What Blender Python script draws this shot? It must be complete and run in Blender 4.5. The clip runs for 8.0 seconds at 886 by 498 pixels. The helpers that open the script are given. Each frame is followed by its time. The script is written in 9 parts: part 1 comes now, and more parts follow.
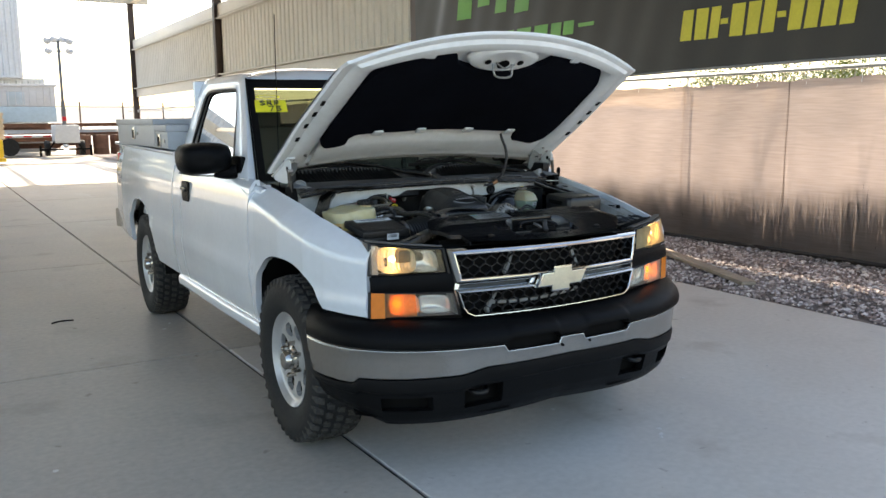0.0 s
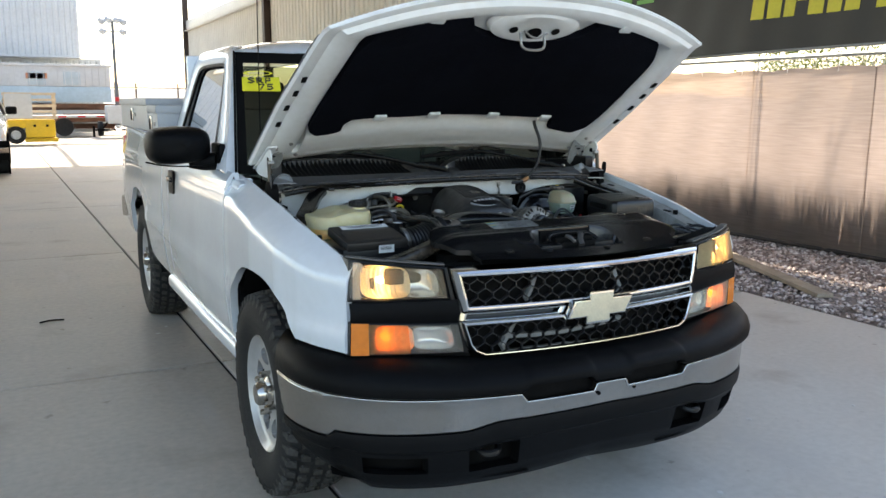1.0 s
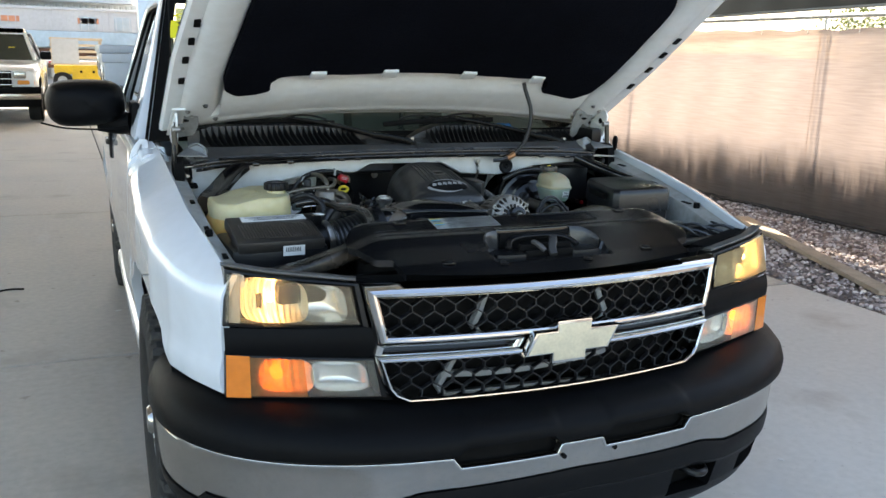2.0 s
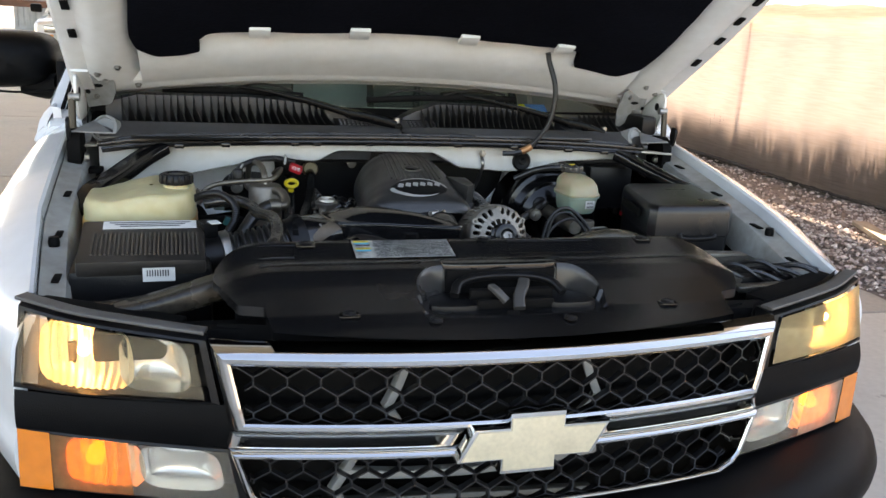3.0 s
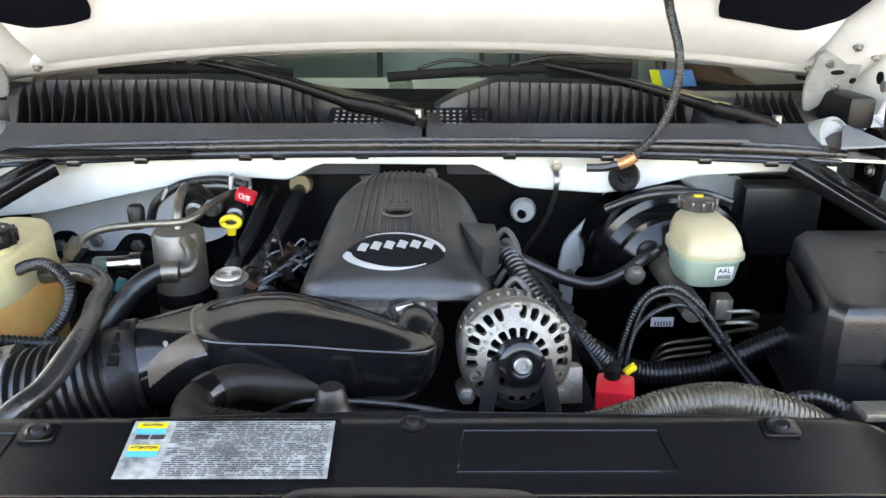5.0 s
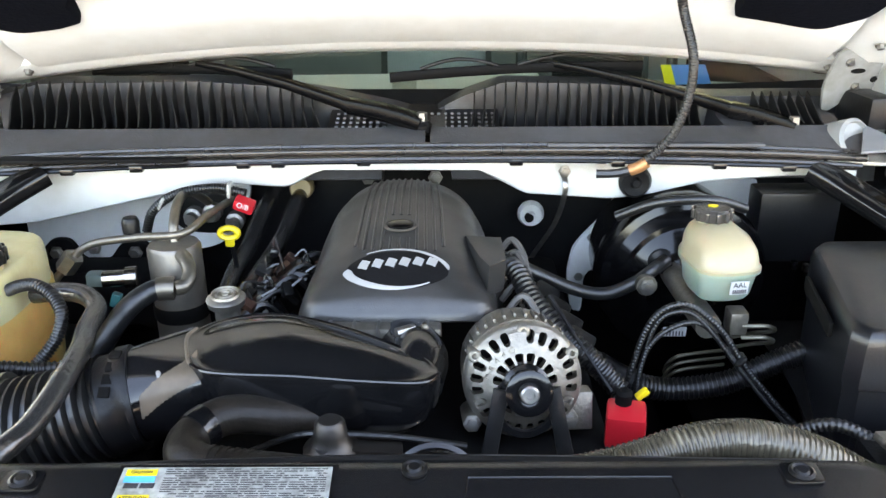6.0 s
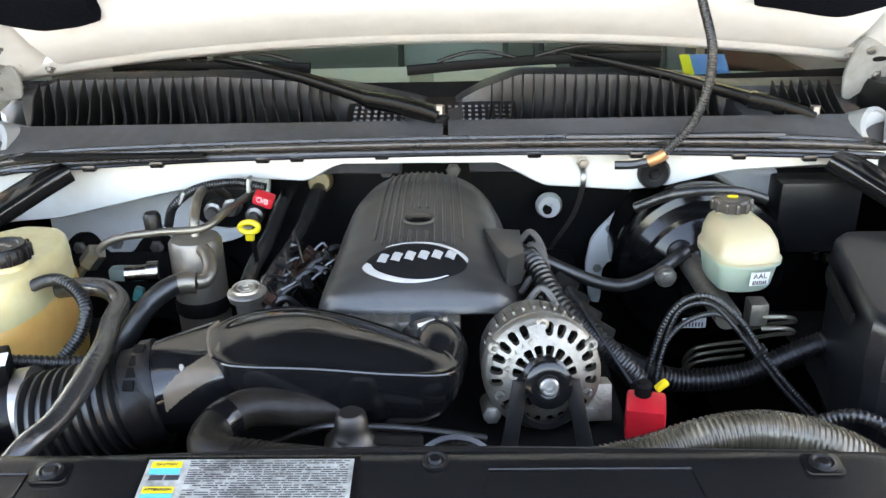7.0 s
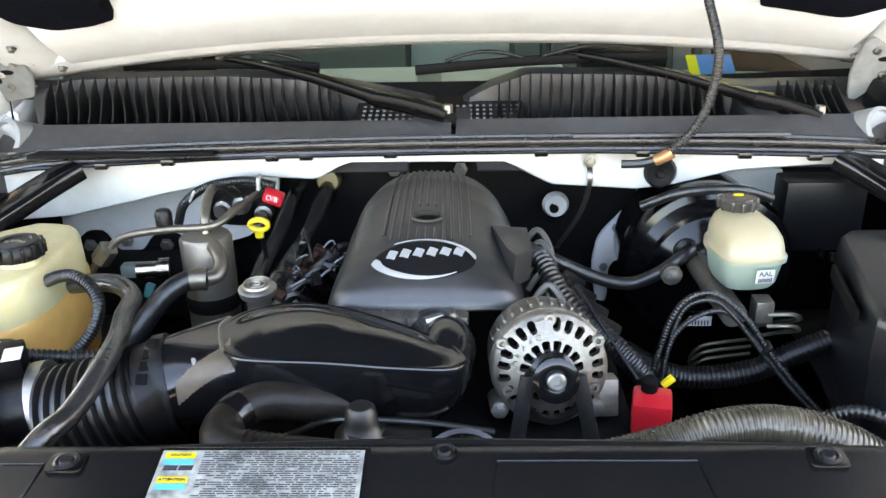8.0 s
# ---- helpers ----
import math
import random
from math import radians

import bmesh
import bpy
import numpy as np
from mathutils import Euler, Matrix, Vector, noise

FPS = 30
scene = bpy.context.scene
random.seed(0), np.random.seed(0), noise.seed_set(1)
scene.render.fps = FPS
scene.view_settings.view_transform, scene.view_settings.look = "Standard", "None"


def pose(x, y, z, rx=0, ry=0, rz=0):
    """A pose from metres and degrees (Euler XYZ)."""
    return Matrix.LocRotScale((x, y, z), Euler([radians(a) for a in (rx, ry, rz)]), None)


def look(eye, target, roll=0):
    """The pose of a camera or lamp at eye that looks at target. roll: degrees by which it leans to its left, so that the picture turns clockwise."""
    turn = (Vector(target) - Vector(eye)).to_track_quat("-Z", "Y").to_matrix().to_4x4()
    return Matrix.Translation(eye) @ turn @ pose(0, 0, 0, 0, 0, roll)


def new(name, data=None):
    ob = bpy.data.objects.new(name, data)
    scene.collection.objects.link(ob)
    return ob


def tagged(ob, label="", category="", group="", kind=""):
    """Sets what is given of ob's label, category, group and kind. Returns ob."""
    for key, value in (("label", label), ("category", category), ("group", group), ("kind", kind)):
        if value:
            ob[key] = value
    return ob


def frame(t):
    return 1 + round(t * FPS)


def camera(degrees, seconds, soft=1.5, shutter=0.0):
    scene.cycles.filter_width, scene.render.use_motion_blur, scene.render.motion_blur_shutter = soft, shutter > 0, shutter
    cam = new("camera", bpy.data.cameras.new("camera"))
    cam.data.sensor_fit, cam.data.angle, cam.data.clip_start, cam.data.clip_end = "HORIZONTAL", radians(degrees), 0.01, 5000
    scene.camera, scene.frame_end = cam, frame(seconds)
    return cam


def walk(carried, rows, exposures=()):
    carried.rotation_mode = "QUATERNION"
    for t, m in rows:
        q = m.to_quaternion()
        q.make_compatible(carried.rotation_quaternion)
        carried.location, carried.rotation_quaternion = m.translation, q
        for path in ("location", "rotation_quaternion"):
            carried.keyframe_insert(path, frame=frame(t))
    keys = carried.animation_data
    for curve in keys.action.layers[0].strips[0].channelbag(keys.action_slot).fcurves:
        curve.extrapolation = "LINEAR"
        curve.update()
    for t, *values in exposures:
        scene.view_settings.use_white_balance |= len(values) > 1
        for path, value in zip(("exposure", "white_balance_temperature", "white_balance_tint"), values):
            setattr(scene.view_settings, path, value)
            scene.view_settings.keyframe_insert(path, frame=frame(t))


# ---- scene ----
cam = camera(56.0, 8.0)
PATH = [
    (0, (-2.187, -3.526, 1.471), (-1.179, -1.828, 1.159), -0.5),
    (0.5, (-1.919, -3.288, 1.476), (-0.997, -1.544, 1.144), 0.4),
    (1, (-1.67, -2.96, 1.459), (-0.776, -1.205, 1.113), 0.2),
    (1.5, (-1.379, -2.697, 1.46), (-0.514, -0.939, 1.057), 0.4),
    (2, (-1.06, -2.467, 1.467), (-0.288, -0.678, 1.016), 1.5),
    (2.2, (-0.943, -2.345, 1.445), (-0.179, -0.555, 0.984), 2.0),
    (3.3, (-0.356, -1.828, 1.447), (0.034, 0.047, 0.87), 2.9),
    (3.5, (-0.283, -1.742, 1.438), (0.02, 0.138, 0.827), 2.3),
    (4, (-0.166, -1.461, 1.438), (0.059, 0.425, 0.814), 1.5),
    (4.5, (-0.031, -1.264, 1.45), (0.079, 0.611, 0.765), 0.0),
    (4.7, (0.017, -1.206, 1.455), (0.035, 0.67, 0.761), 0.3),
    (5.8, (0.029, -1.091, 1.502), (0.032, 0.762, 0.75), -0.1),
    (6, (0.03, -1.087, 1.502), (0.021, 0.763, 0.743), -0.4),
    (6.5, (0.029, -1.085, 1.503), (-0.007, 0.759, 0.729), -1.0),
    (7, (0.029, -1.09, 1.505), (-0.023, 0.752, 0.728), -1.3),
    (7.5, (0.026, -1.096, 1.503), (-0.033, 0.747, 0.728), -1.4),
    (8, (0.025, -1.103, 1.504), (-0.039, 0.74, 0.731), -1.3),
]
EXPOSURES = [(0.0, 1.80, 7500, 9), (2.0, 2.28, 7400, 8), (3.5, 2.84, 8900, 18), (4.5, 3.72, 8500, 16), (5.8, 4.07, 8600, 16), (8.0, 4.08, 8600, 16)]
walk(cam, [(t, look(eye, target, roll)) for t, eye, target, roll in PATH], EXPOSURES)

# ---- world, sun, exposure ----
SUN_TO = Vector((0.34, 0.66, 0.67)).normalized()
world = bpy.data.worlds.new("world")
scene.world = world
world.use_nodes = True
wn = world.node_tree
sky = wn.nodes.new("ShaderNodeTexSky")
sky.sky_type = "NISHITA"
sky.sun_disc = False
sky.sun_elevation = math.asin(SUN_TO.z)
sky.sun_rotation = math.atan2(SUN_TO.x, SUN_TO.y)
sky.air_density, sky.dust_density = 1.0, 1.8
wn.links.new(sky.outputs[0], wn.nodes["Background"].inputs[0])
wn.nodes["Background"].inputs[1].default_value = 0.15
sun_data = bpy.data.lights.new("sun", "SUN")
sun_data.energy, sun_data.angle, sun_data.color = 3.2, radians(0.5), (1.0, 0.93, 0.84)
sun = new("sun", sun_data)
sun.matrix_world = look(SUN_TO * 60, (0, 0, 0))


# ---- materials ----
def mat(name, base, rough=0.5, metal=0.0, var=0.12, scale=3.0, fine=40.0, bump=0.0, bscale=80.0, coat=0.0, rvar=0.08, tint=None, spec=0.5):
    """A surface with grain at two scales, and relief."""
    m = bpy.data.materials.new(name)
    m.use_nodes = True
    nt = m.node_tree
    b = nt.nodes["Principled BSDF"]
    co = nt.nodes.new("ShaderNodeTexCoord")
    n1, n2 = nt.nodes.new("ShaderNodeTexNoise"), nt.nodes.new("ShaderNodeTexNoise")
    for n, s, d in ((n1, scale, 4), (n2, fine, 3)):
        n.inputs["Scale"].default_value, n.inputs["Detail"].default_value = s, d
        nt.links.new(co.outputs["Object"], n.inputs["Vector"])
    add = nt.nodes.new("ShaderNodeMath")
    add.operation = "MULTIPLY_ADD"
    add.inputs[1].default_value = 0.4
    nt.links.new(n2.outputs["Fac"], add.inputs[0])
    half = nt.nodes.new("ShaderNodeMath")
    half.operation = "MULTIPLY"
    half.inputs[1].default_value = 0.6
    nt.links.new(n1.outputs["Fac"], half.inputs[0])
    nt.links.new(half.outputs[0], add.inputs[2])
    ramp = nt.nodes.new("ShaderNodeValToRGB")
    lo = tint or tuple(c * (1 - var * 1.6) for c in base)
    hi = tuple(min(1.0, c * (1 + var)) for c in base)
    ramp.color_ramp.elements[0].position, ramp.color_ramp.elements[1].position = 0.32, 0.66
    ramp.color_ramp.elements[0].color, ramp.color_ramp.elements[1].color = (*lo, 1), (*hi, 1)
    nt.links.new(add.outputs[0], ramp.inputs[0])
    nt.links.new(ramp.outputs[0], b.inputs["Base Color"])
    mr = nt.nodes.new("ShaderNodeMapRange")
    mr.inputs["To Min"].default_value, mr.inputs["To Max"].default_value = max(0.02, rough - rvar), min(1.0, rough + rvar)
    nt.links.new(n1.outputs["Fac"], mr.inputs["Value"])
    nt.links.new(mr.outputs[0], b.inputs["Roughness"])
    b.inputs["Metallic"].default_value = metal
    b.inputs["Coat Weight"].default_value = coat
    b.inputs["Coat Roughness"].default_value = 0.04
    b.inputs["Specular IOR Level"].default_value = spec
    if bump:
        n3 = nt.nodes.new("ShaderNodeTexNoise")
        n3.inputs["Scale"].default_value, n3.inputs["Detail"].default_value = bscale, 4
        nt.links.new(co.outputs["Object"], n3.inputs["Vector"])
        bm = nt.nodes.new("ShaderNodeBump")
        bm.inputs["Strength"].default_value, bm.inputs["Distance"].default_value = bump, 0.004
        nt.links.new(n3.outputs["Fac"], bm.inputs["Height"])
        nt.links.new(bm.outputs[0], b.inputs["Normal"])
    return m


def stains(m):
    """Brown drips, tyre scuffs and specks laid over a worn slab."""
    nt = m.node_tree
    b = nt.nodes["Principled BSDF"]
    base = b.inputs["Base Color"].links[0].from_socket
    co = nt.nodes.new("ShaderNodeTexCoord")
    for scale, det, lo, hi, colour, stretch in ((1.6, 6, 0.60, 0.74, (0.24, 0.20, 0.165), 1.0), (9.0, 3, 0.69, 0.74, (0.17, 0.145, 0.12), 1.0), (2.2, 5, 0.60, 0.72, (0.47, 0.46, 0.44), 0.18), (70.0, 2, 0.70, 0.76, (0.20, 0.185, 0.17), 1.0)):
        mp, nz, mr, mx = (nt.nodes.new(k) for k in ("ShaderNodeMapping", "ShaderNodeTexNoise", "ShaderNodeMapRange", "ShaderNodeMix"))
        mp.inputs["Scale"].default_value = (1, stretch, 1)
        mp.inputs["Location"].default_value = (scale, 3.1, 0)
        nz.inputs["Scale"].default_value, nz.inputs["Detail"].default_value = scale, det
        mr.inputs["From Min"].default_value, mr.inputs["From Max"].default_value = lo, hi
        mr.inputs["To Max"].default_value = 0.55
        mx.data_type = "RGBA"
        mx.inputs[7].default_value = (*colour, 1)
        nt.links.new(co.outputs["Object"], mp.inputs[0])
        nt.links.new(mp.outputs[0], nz.inputs["Vector"])
        nt.links.new(nz.outputs["Fac"], mr.inputs["Value"])
        nt.links.new(mr.outputs[0], mx.inputs[0])
        nt.links.new(base, mx.inputs[6])
        base = mx.outputs[2]
    nt.links.new(base, b.inputs["Base Color"])


def thin_glass(name, colour, gloss=0.10):
    """A pane: clear with a tint, and a sharp reflection."""
    m = bpy.data.materials.new(name)
    m.use_nodes = True
    nt = m.node_tree
    nt.nodes.remove(nt.nodes["Principled BSDF"])
    tr, gl, mx, fr = (nt.nodes.new(k) for k in ("ShaderNodeBsdfTransparent", "ShaderNodeBsdfGlossy", "ShaderNodeMixShader", "ShaderNodeFresnel"))
    tr.inputs[0].default_value = (*colour, 1)
    gl.inputs["Roughness"].default_value = 0.01
    fr.inputs[0].default_value = 1.0 + gloss * 5
    nt.links.new(fr.outputs[0], mx.inputs[0])
    nt.links.new(tr.outputs[0], mx.inputs[1])
    nt.links.new(gl.outputs[0], mx.inputs[2])
    nt.links.new(mx.outputs[0], nt.nodes["Material Output"].inputs[0])
    return m


def hazy_lens(name, colour, haze, amount):
    """Old lamp plastic: clear, with a veil of yellowed haze and a sharp reflection."""
    m = thin_glass(name, colour, 0.09)
    nt = m.node_tree
    out = nt.nodes["Material Output"]
    base = out.inputs[0].links[0].from_socket
    df, tl, mh, mx = (nt.nodes.new(k) for k in ("ShaderNodeBsdfDiffuse", "ShaderNodeBsdfTranslucent", "ShaderNodeMixShader", "ShaderNodeMixShader"))
    nz, mr = nt.nodes.new("ShaderNodeTexNoise"), nt.nodes.new("ShaderNodeMapRange")
    nz.inputs["Scale"].default_value = 6.0
    mr.inputs["To Min"].default_value, mr.inputs["To Max"].default_value = amount * 0.75, amount * 1.25
    df.inputs[0].default_value = tl.inputs[0].default_value = (*haze, 1)
    mh.inputs[0].default_value = 0.5
    nt.links.new(df.outputs[0], mh.inputs[1])
    nt.links.new(tl.outputs[0], mh.inputs[2])
    nt.links.new(nz.outputs["Fac"], mr.inputs["Value"])
    nt.links.new(mr.outputs[0], mx.inputs[0])
    nt.links.new(base, mx.inputs[1])
    nt.links.new(mh.outputs[0], mx.inputs[2])
    nt.links.new(mx.outputs[0], out.inputs[0])
    return m


def glow(name, colour, strength):
    m = bpy.data.materials.new(name)
    m.use_nodes = True
    b = m.node_tree.nodes["Principled BSDF"]
    b.inputs["Base Color"].default_value = (*colour, 1)
    b.inputs["Emission Color"].default_value = (*colour, 1)
    b.inputs["Emission Strength"].default_value = strength
    return m


WHITE = mat("white_paint", (0.645, 0.685, 0.72), 0.25, 0, 0.03, 2, 30, coat=1.0, rvar=0.06)
WHITE_IN = mat("white_inner_paint", (0.79, 0.80, 0.79), 0.34, 0, 0.04, 5, 30, bump=0.06, bscale=40, coat=0.4, tint=(0.72, 0.72, 0.69))
# Dusty inner paint, also darkened so its colour carries the flange's shade.
DUSTY_SHADED = mat("dusty_shaded_paint", (0.31, 0.315, 0.30), 0.5, 0, 0.12, 7, 40, bump=0.08, bscale=40, coat=0.1, tint=(0.20, 0.19, 0.165))
BLACK_TRIM = mat("black_trim_plastic", (0.0035, 0.0036, 0.004), 0.42, 0, 0.2, 6, 60, bump=0.25, bscale=600, spec=0.075)
BLACK_GLOSS = mat("black_gloss_plastic", (0.005, 0.005, 0.0055), 0.15, 0, 0.2, 6, 60, coat=0.15, spec=0.4)
BLACK_SATIN = mat("black_satin_plastic", (0.0065, 0.0065, 0.007), 0.32, 0, 0.25, 5, 50, bump=0.12, bscale=300, spec=0.24)
BLACK_DULL = mat("black_dull", (0.0055, 0.0052, 0.0050), 0.75, 0, 0.3, 6, 50, spec=0.08)
PAD = mat("insulation_felt", (0.0045, 0.0052, 0.0085), 0.95, 0, 0.25, 5, 90, bump=0.5, bscale=160, spec=0.05)
CHROME = mat("chrome", (0.56, 0.56, 0.55), 0.08, 1, 0.03, 8, 60, rvar=0.03)
# Warm grey base puts the floor's reflection into the bumper's colour.
CHROME_SOFT = mat("bumper_chrome", (0.47, 0.445, 0.41), 0.20, 1, 0.06, 4, 60, rvar=0.06)
ALU = mat("cast_aluminium", (0.285, 0.260, 0.222), 0.48, 0.9, 0.2, 14, 90, bump=0.3, bscale=220)
# Lighter and bluer than FIN: light on the apron is put into the colour.
VENT = mat("cowl_vent_plastic", (0.036, 0.0375, 0.042), 0.38, 0, 0.3, 6, 60, bump=0.12, bscale=250, spec=0.5, tint=(0.022, 0.0215, 0.0225), rvar=0.12)
PIPE = mat("satin_pipe", (0.20, 0.175, 0.14), 0.40, 0.85, 0.12, 12, 90)
STEEL = mat("dull_steel", (0.36, 0.345, 0.32), 0.42, 1, 0.2, 12, 90, bump=0.15, bscale=160)
WHEEL = mat("wheel_silver", (0.44, 0.44, 0.435), 0.36, 0.5, 0.06, 6, 50, coat=0.3)
RUBBER = mat("tyre_rubber", (0.020, 0.0195, 0.019), 0.75, 0, 0.3, 9, 80, bump=0.3, bscale=200, tint=(0.010, 0.010, 0.010), spec=0.25)
TREAD = mat("dusty_tread_rubber", (0.055, 0.052, 0.048), 0.85, 0, 0.3, 12, 80, bump=0.3, bscale=200, tint=(0.030, 0.028, 0.026), spec=0.2)
HOSE = mat("hose_rubber", (0.010, 0.010, 0.0102), 0.33, 0, 0.25, 9, 80, bump=0.15, bscale=200, spec=0.65)
TIE = mat("nylon_tie", (0.34, 0.34, 0.31), 0.5, 0, 0.1)
HOSE_SHINY = mat("shiny_hose_rubber", (0.022, 0.021, 0.020), 0.24, 0, 0.3, 20, 90, bump=0.2, bscale=150, spec=0.8)
GOLD = mat("gold_badge", (0.62, 0.55, 0.40), 0.42, 0.35, 0.10, 20, 120, rvar=0.1)
TANK = mat("milky_plastic", (0.50, 0.45, 0.265), 0.35, 0, 0.10, 7, 40, bump=0.1, bscale=60, tint=(0.44, 0.36, 0.18))
for _m, _w in ((TANK, 0.35),):
    _m.node_tree.nodes["Principled BSDF"].inputs["Subsurface Weight"].default_value = _w
    _m.node_tree.nodes["Principled BSDF"].inputs["Subsurface Radius"].default_value = (0.03, 0.02, 0.01)
RED = mat("red_plastic", (0.50, 0.014, 0.022), 0.35, 0, 0.1)
YELLOW = mat("yellow_plastic", (0.75, 0.55, 0.02), 0.4, 0, 0.1)
LABEL = mat("label_paper", (0.60, 0.60, 0.58), 0.5, 0, 0.05)
INK = mat("label_ink", (0.03, 0.03, 0.035), 0.55, 0, 0.1)
CYAN = mat("label_blue", (0.03, 0.35, 0.55), 0.5, 0, 0.05)
TOOLBOX = mat("grey_paint_box", (0.36, 0.38, 0.40), 0.42, 0, 0.06, 3, 30, bump=0.05)
# Warm haze colour also carries the lit bulb's glow across the lens.
CLEAR = hazy_lens("lamp_lens", (0.96, 0.91, 0.82), (0.76, 0.60, 0.38), 0.20)
CLOUDED = hazy_lens("clouded_lamp_lens", (0.95, 0.86, 0.66), (0.72, 0.54, 0.30), 0.55)
CLEAR_LOW = hazy_lens("signal_lens", (0.93, 0.92, 0.88), (0.66, 0.60, 0.50), 0.26)
# These two lens colours carry the turn bulb's glow, weaker for the driver's side.
ORANGE = hazy_lens("orange_lens", (0.95, 0.55, 0.24), (0.72, 0.40, 0.18), 0.40)
PALE_ORANGE = hazy_lens("pale_orange_lens", (0.94, 0.80, 0.62), (0.70, 0.56, 0.42), 0.62)
TINT = thin_glass("window_glass", (0.80, 0.87, 0.72), 0.10)
SIDE_GLASS = thin_glass("side_window_glass", (0.22, 0.24, 0.22), 0.24)
REAR_GLASS = thin_glass("rear_window_glass", (0.11, 0.13, 0.12), 0.12)
BULB = glow("headlight_bulb_glow", (1.0, 0.62, 0.27), 8.5)
TURN = glow("turn_bulb_glow", (1.0, 0.24, 0.03), 1.25)
# Cab trim darkened, dash lightened: their shade and light sit in the colours.
INTERIOR = mat("interior_dark_grey", (0.085, 0.085, 0.08), 0.75, 0, 0.2, 6, 50, bump=0.2, bscale=300)
DASH_LIT = mat("dash_lit_grey_green", (0.34, 0.35, 0.31), 0.7, 0, 0.15, 6, 50, bump=0.2, bscale=300)
CONCRETE = mat("concrete", (0.425, 0.388, 0.330), 0.58, 0, 0.10, 0.9, 26, bump=0.22, bscale=90, rvar=0.16, tint=(0.33, 0.305, 0.268))
stains(CONCRETE)
# Paler copy of CONCRETE; light from the right is put into its colour.
LIT_CONCRETE = mat("lit_concrete", (0.53, 0.512, 0.475), 0.48, 0, 0.08, 0.9, 26, bump=0.16, bscale=90, rvar=0.14, tint=(0.44, 0.425, 0.39))
stains(LIT_CONCRETE)
JOINT = mat("joint_filler", (0.018, 0.017, 0.016), 0.9, 0, 0.2)
DIRT = mat("desert_dirt", (0.42, 0.375, 0.32), 0.95, 0, 0.15, 0.4, 9, bump=0.4, bscale=12)
GRAVEL_BED = mat("gravel_bed", (0.20, 0.165, 0.15), 0.95, 0, 0.3, 4, 60, bump=0.8, bscale=60)
WALL_METAL = mat("cream_sheet_metal", (0.62, 0.60, 0.545), 0.45, 0, 0.06, 0.7, 12, bump=0.05, bscale=8)
ROOF_METAL = mat("roof_sheet_metal", (0.50, 0.46, 0.38), 0.5, 0, 0.08, 0.7, 12)
BROWN_STEEL = mat("brown_painted_steel", (0.055, 0.032, 0.024), 0.5, 0, 0.2, 3, 40)
GALV = mat("galvanised_wire", (0.45, 0.46, 0.46), 0.4, 0.9, 0.1)
BANNER = mat("banner_vinyl", (0.013, 0.0128, 0.0135), 0.42, 0, 0.12, 1.2, 30, bump=0.05)
BANNER_GREEN = mat("banner_green", (0.16, 0.42, 0.10), 0.45, 0, 0.08)
BANNER_YELLOW = mat("banner_yellow", (0.62, 0.55, 0.05), 0.45, 0, 0.08)
WOOD = mat("weathered_wood", (0.36, 0.29, 0.22), 0.8, 0, 0.2, 5, 60, bump=0.4, bscale=50)


def stone_mat():
    m = mat("gravel_stone", (0.30, 0.235, 0.21), 0.85, 0, 0.2, 30, 120, bump=0.3, bscale=150)
    nt = m.node_tree
    geo, ramp = nt.nodes.new("ShaderNodeNewGeometry"), nt.nodes.new("ShaderNodeValToRGB")
    e = ramp.color_ramp.elements
    e[0].color, e[1].color = (0.16, 0.12, 0.11, 1), (0.78, 0.70, 0.66, 1)
    mid = ramp.color_ramp.elements.new(0.55)
    mid.color = (0.44, 0.345, 0.315, 1)
    nt.links.new(geo.outputs["Random Per Island"], ramp.inputs[0])
    nt.links.new(ramp.outputs[0], nt.nodes["Principled BSDF"].inputs["Base Color"])
    return m


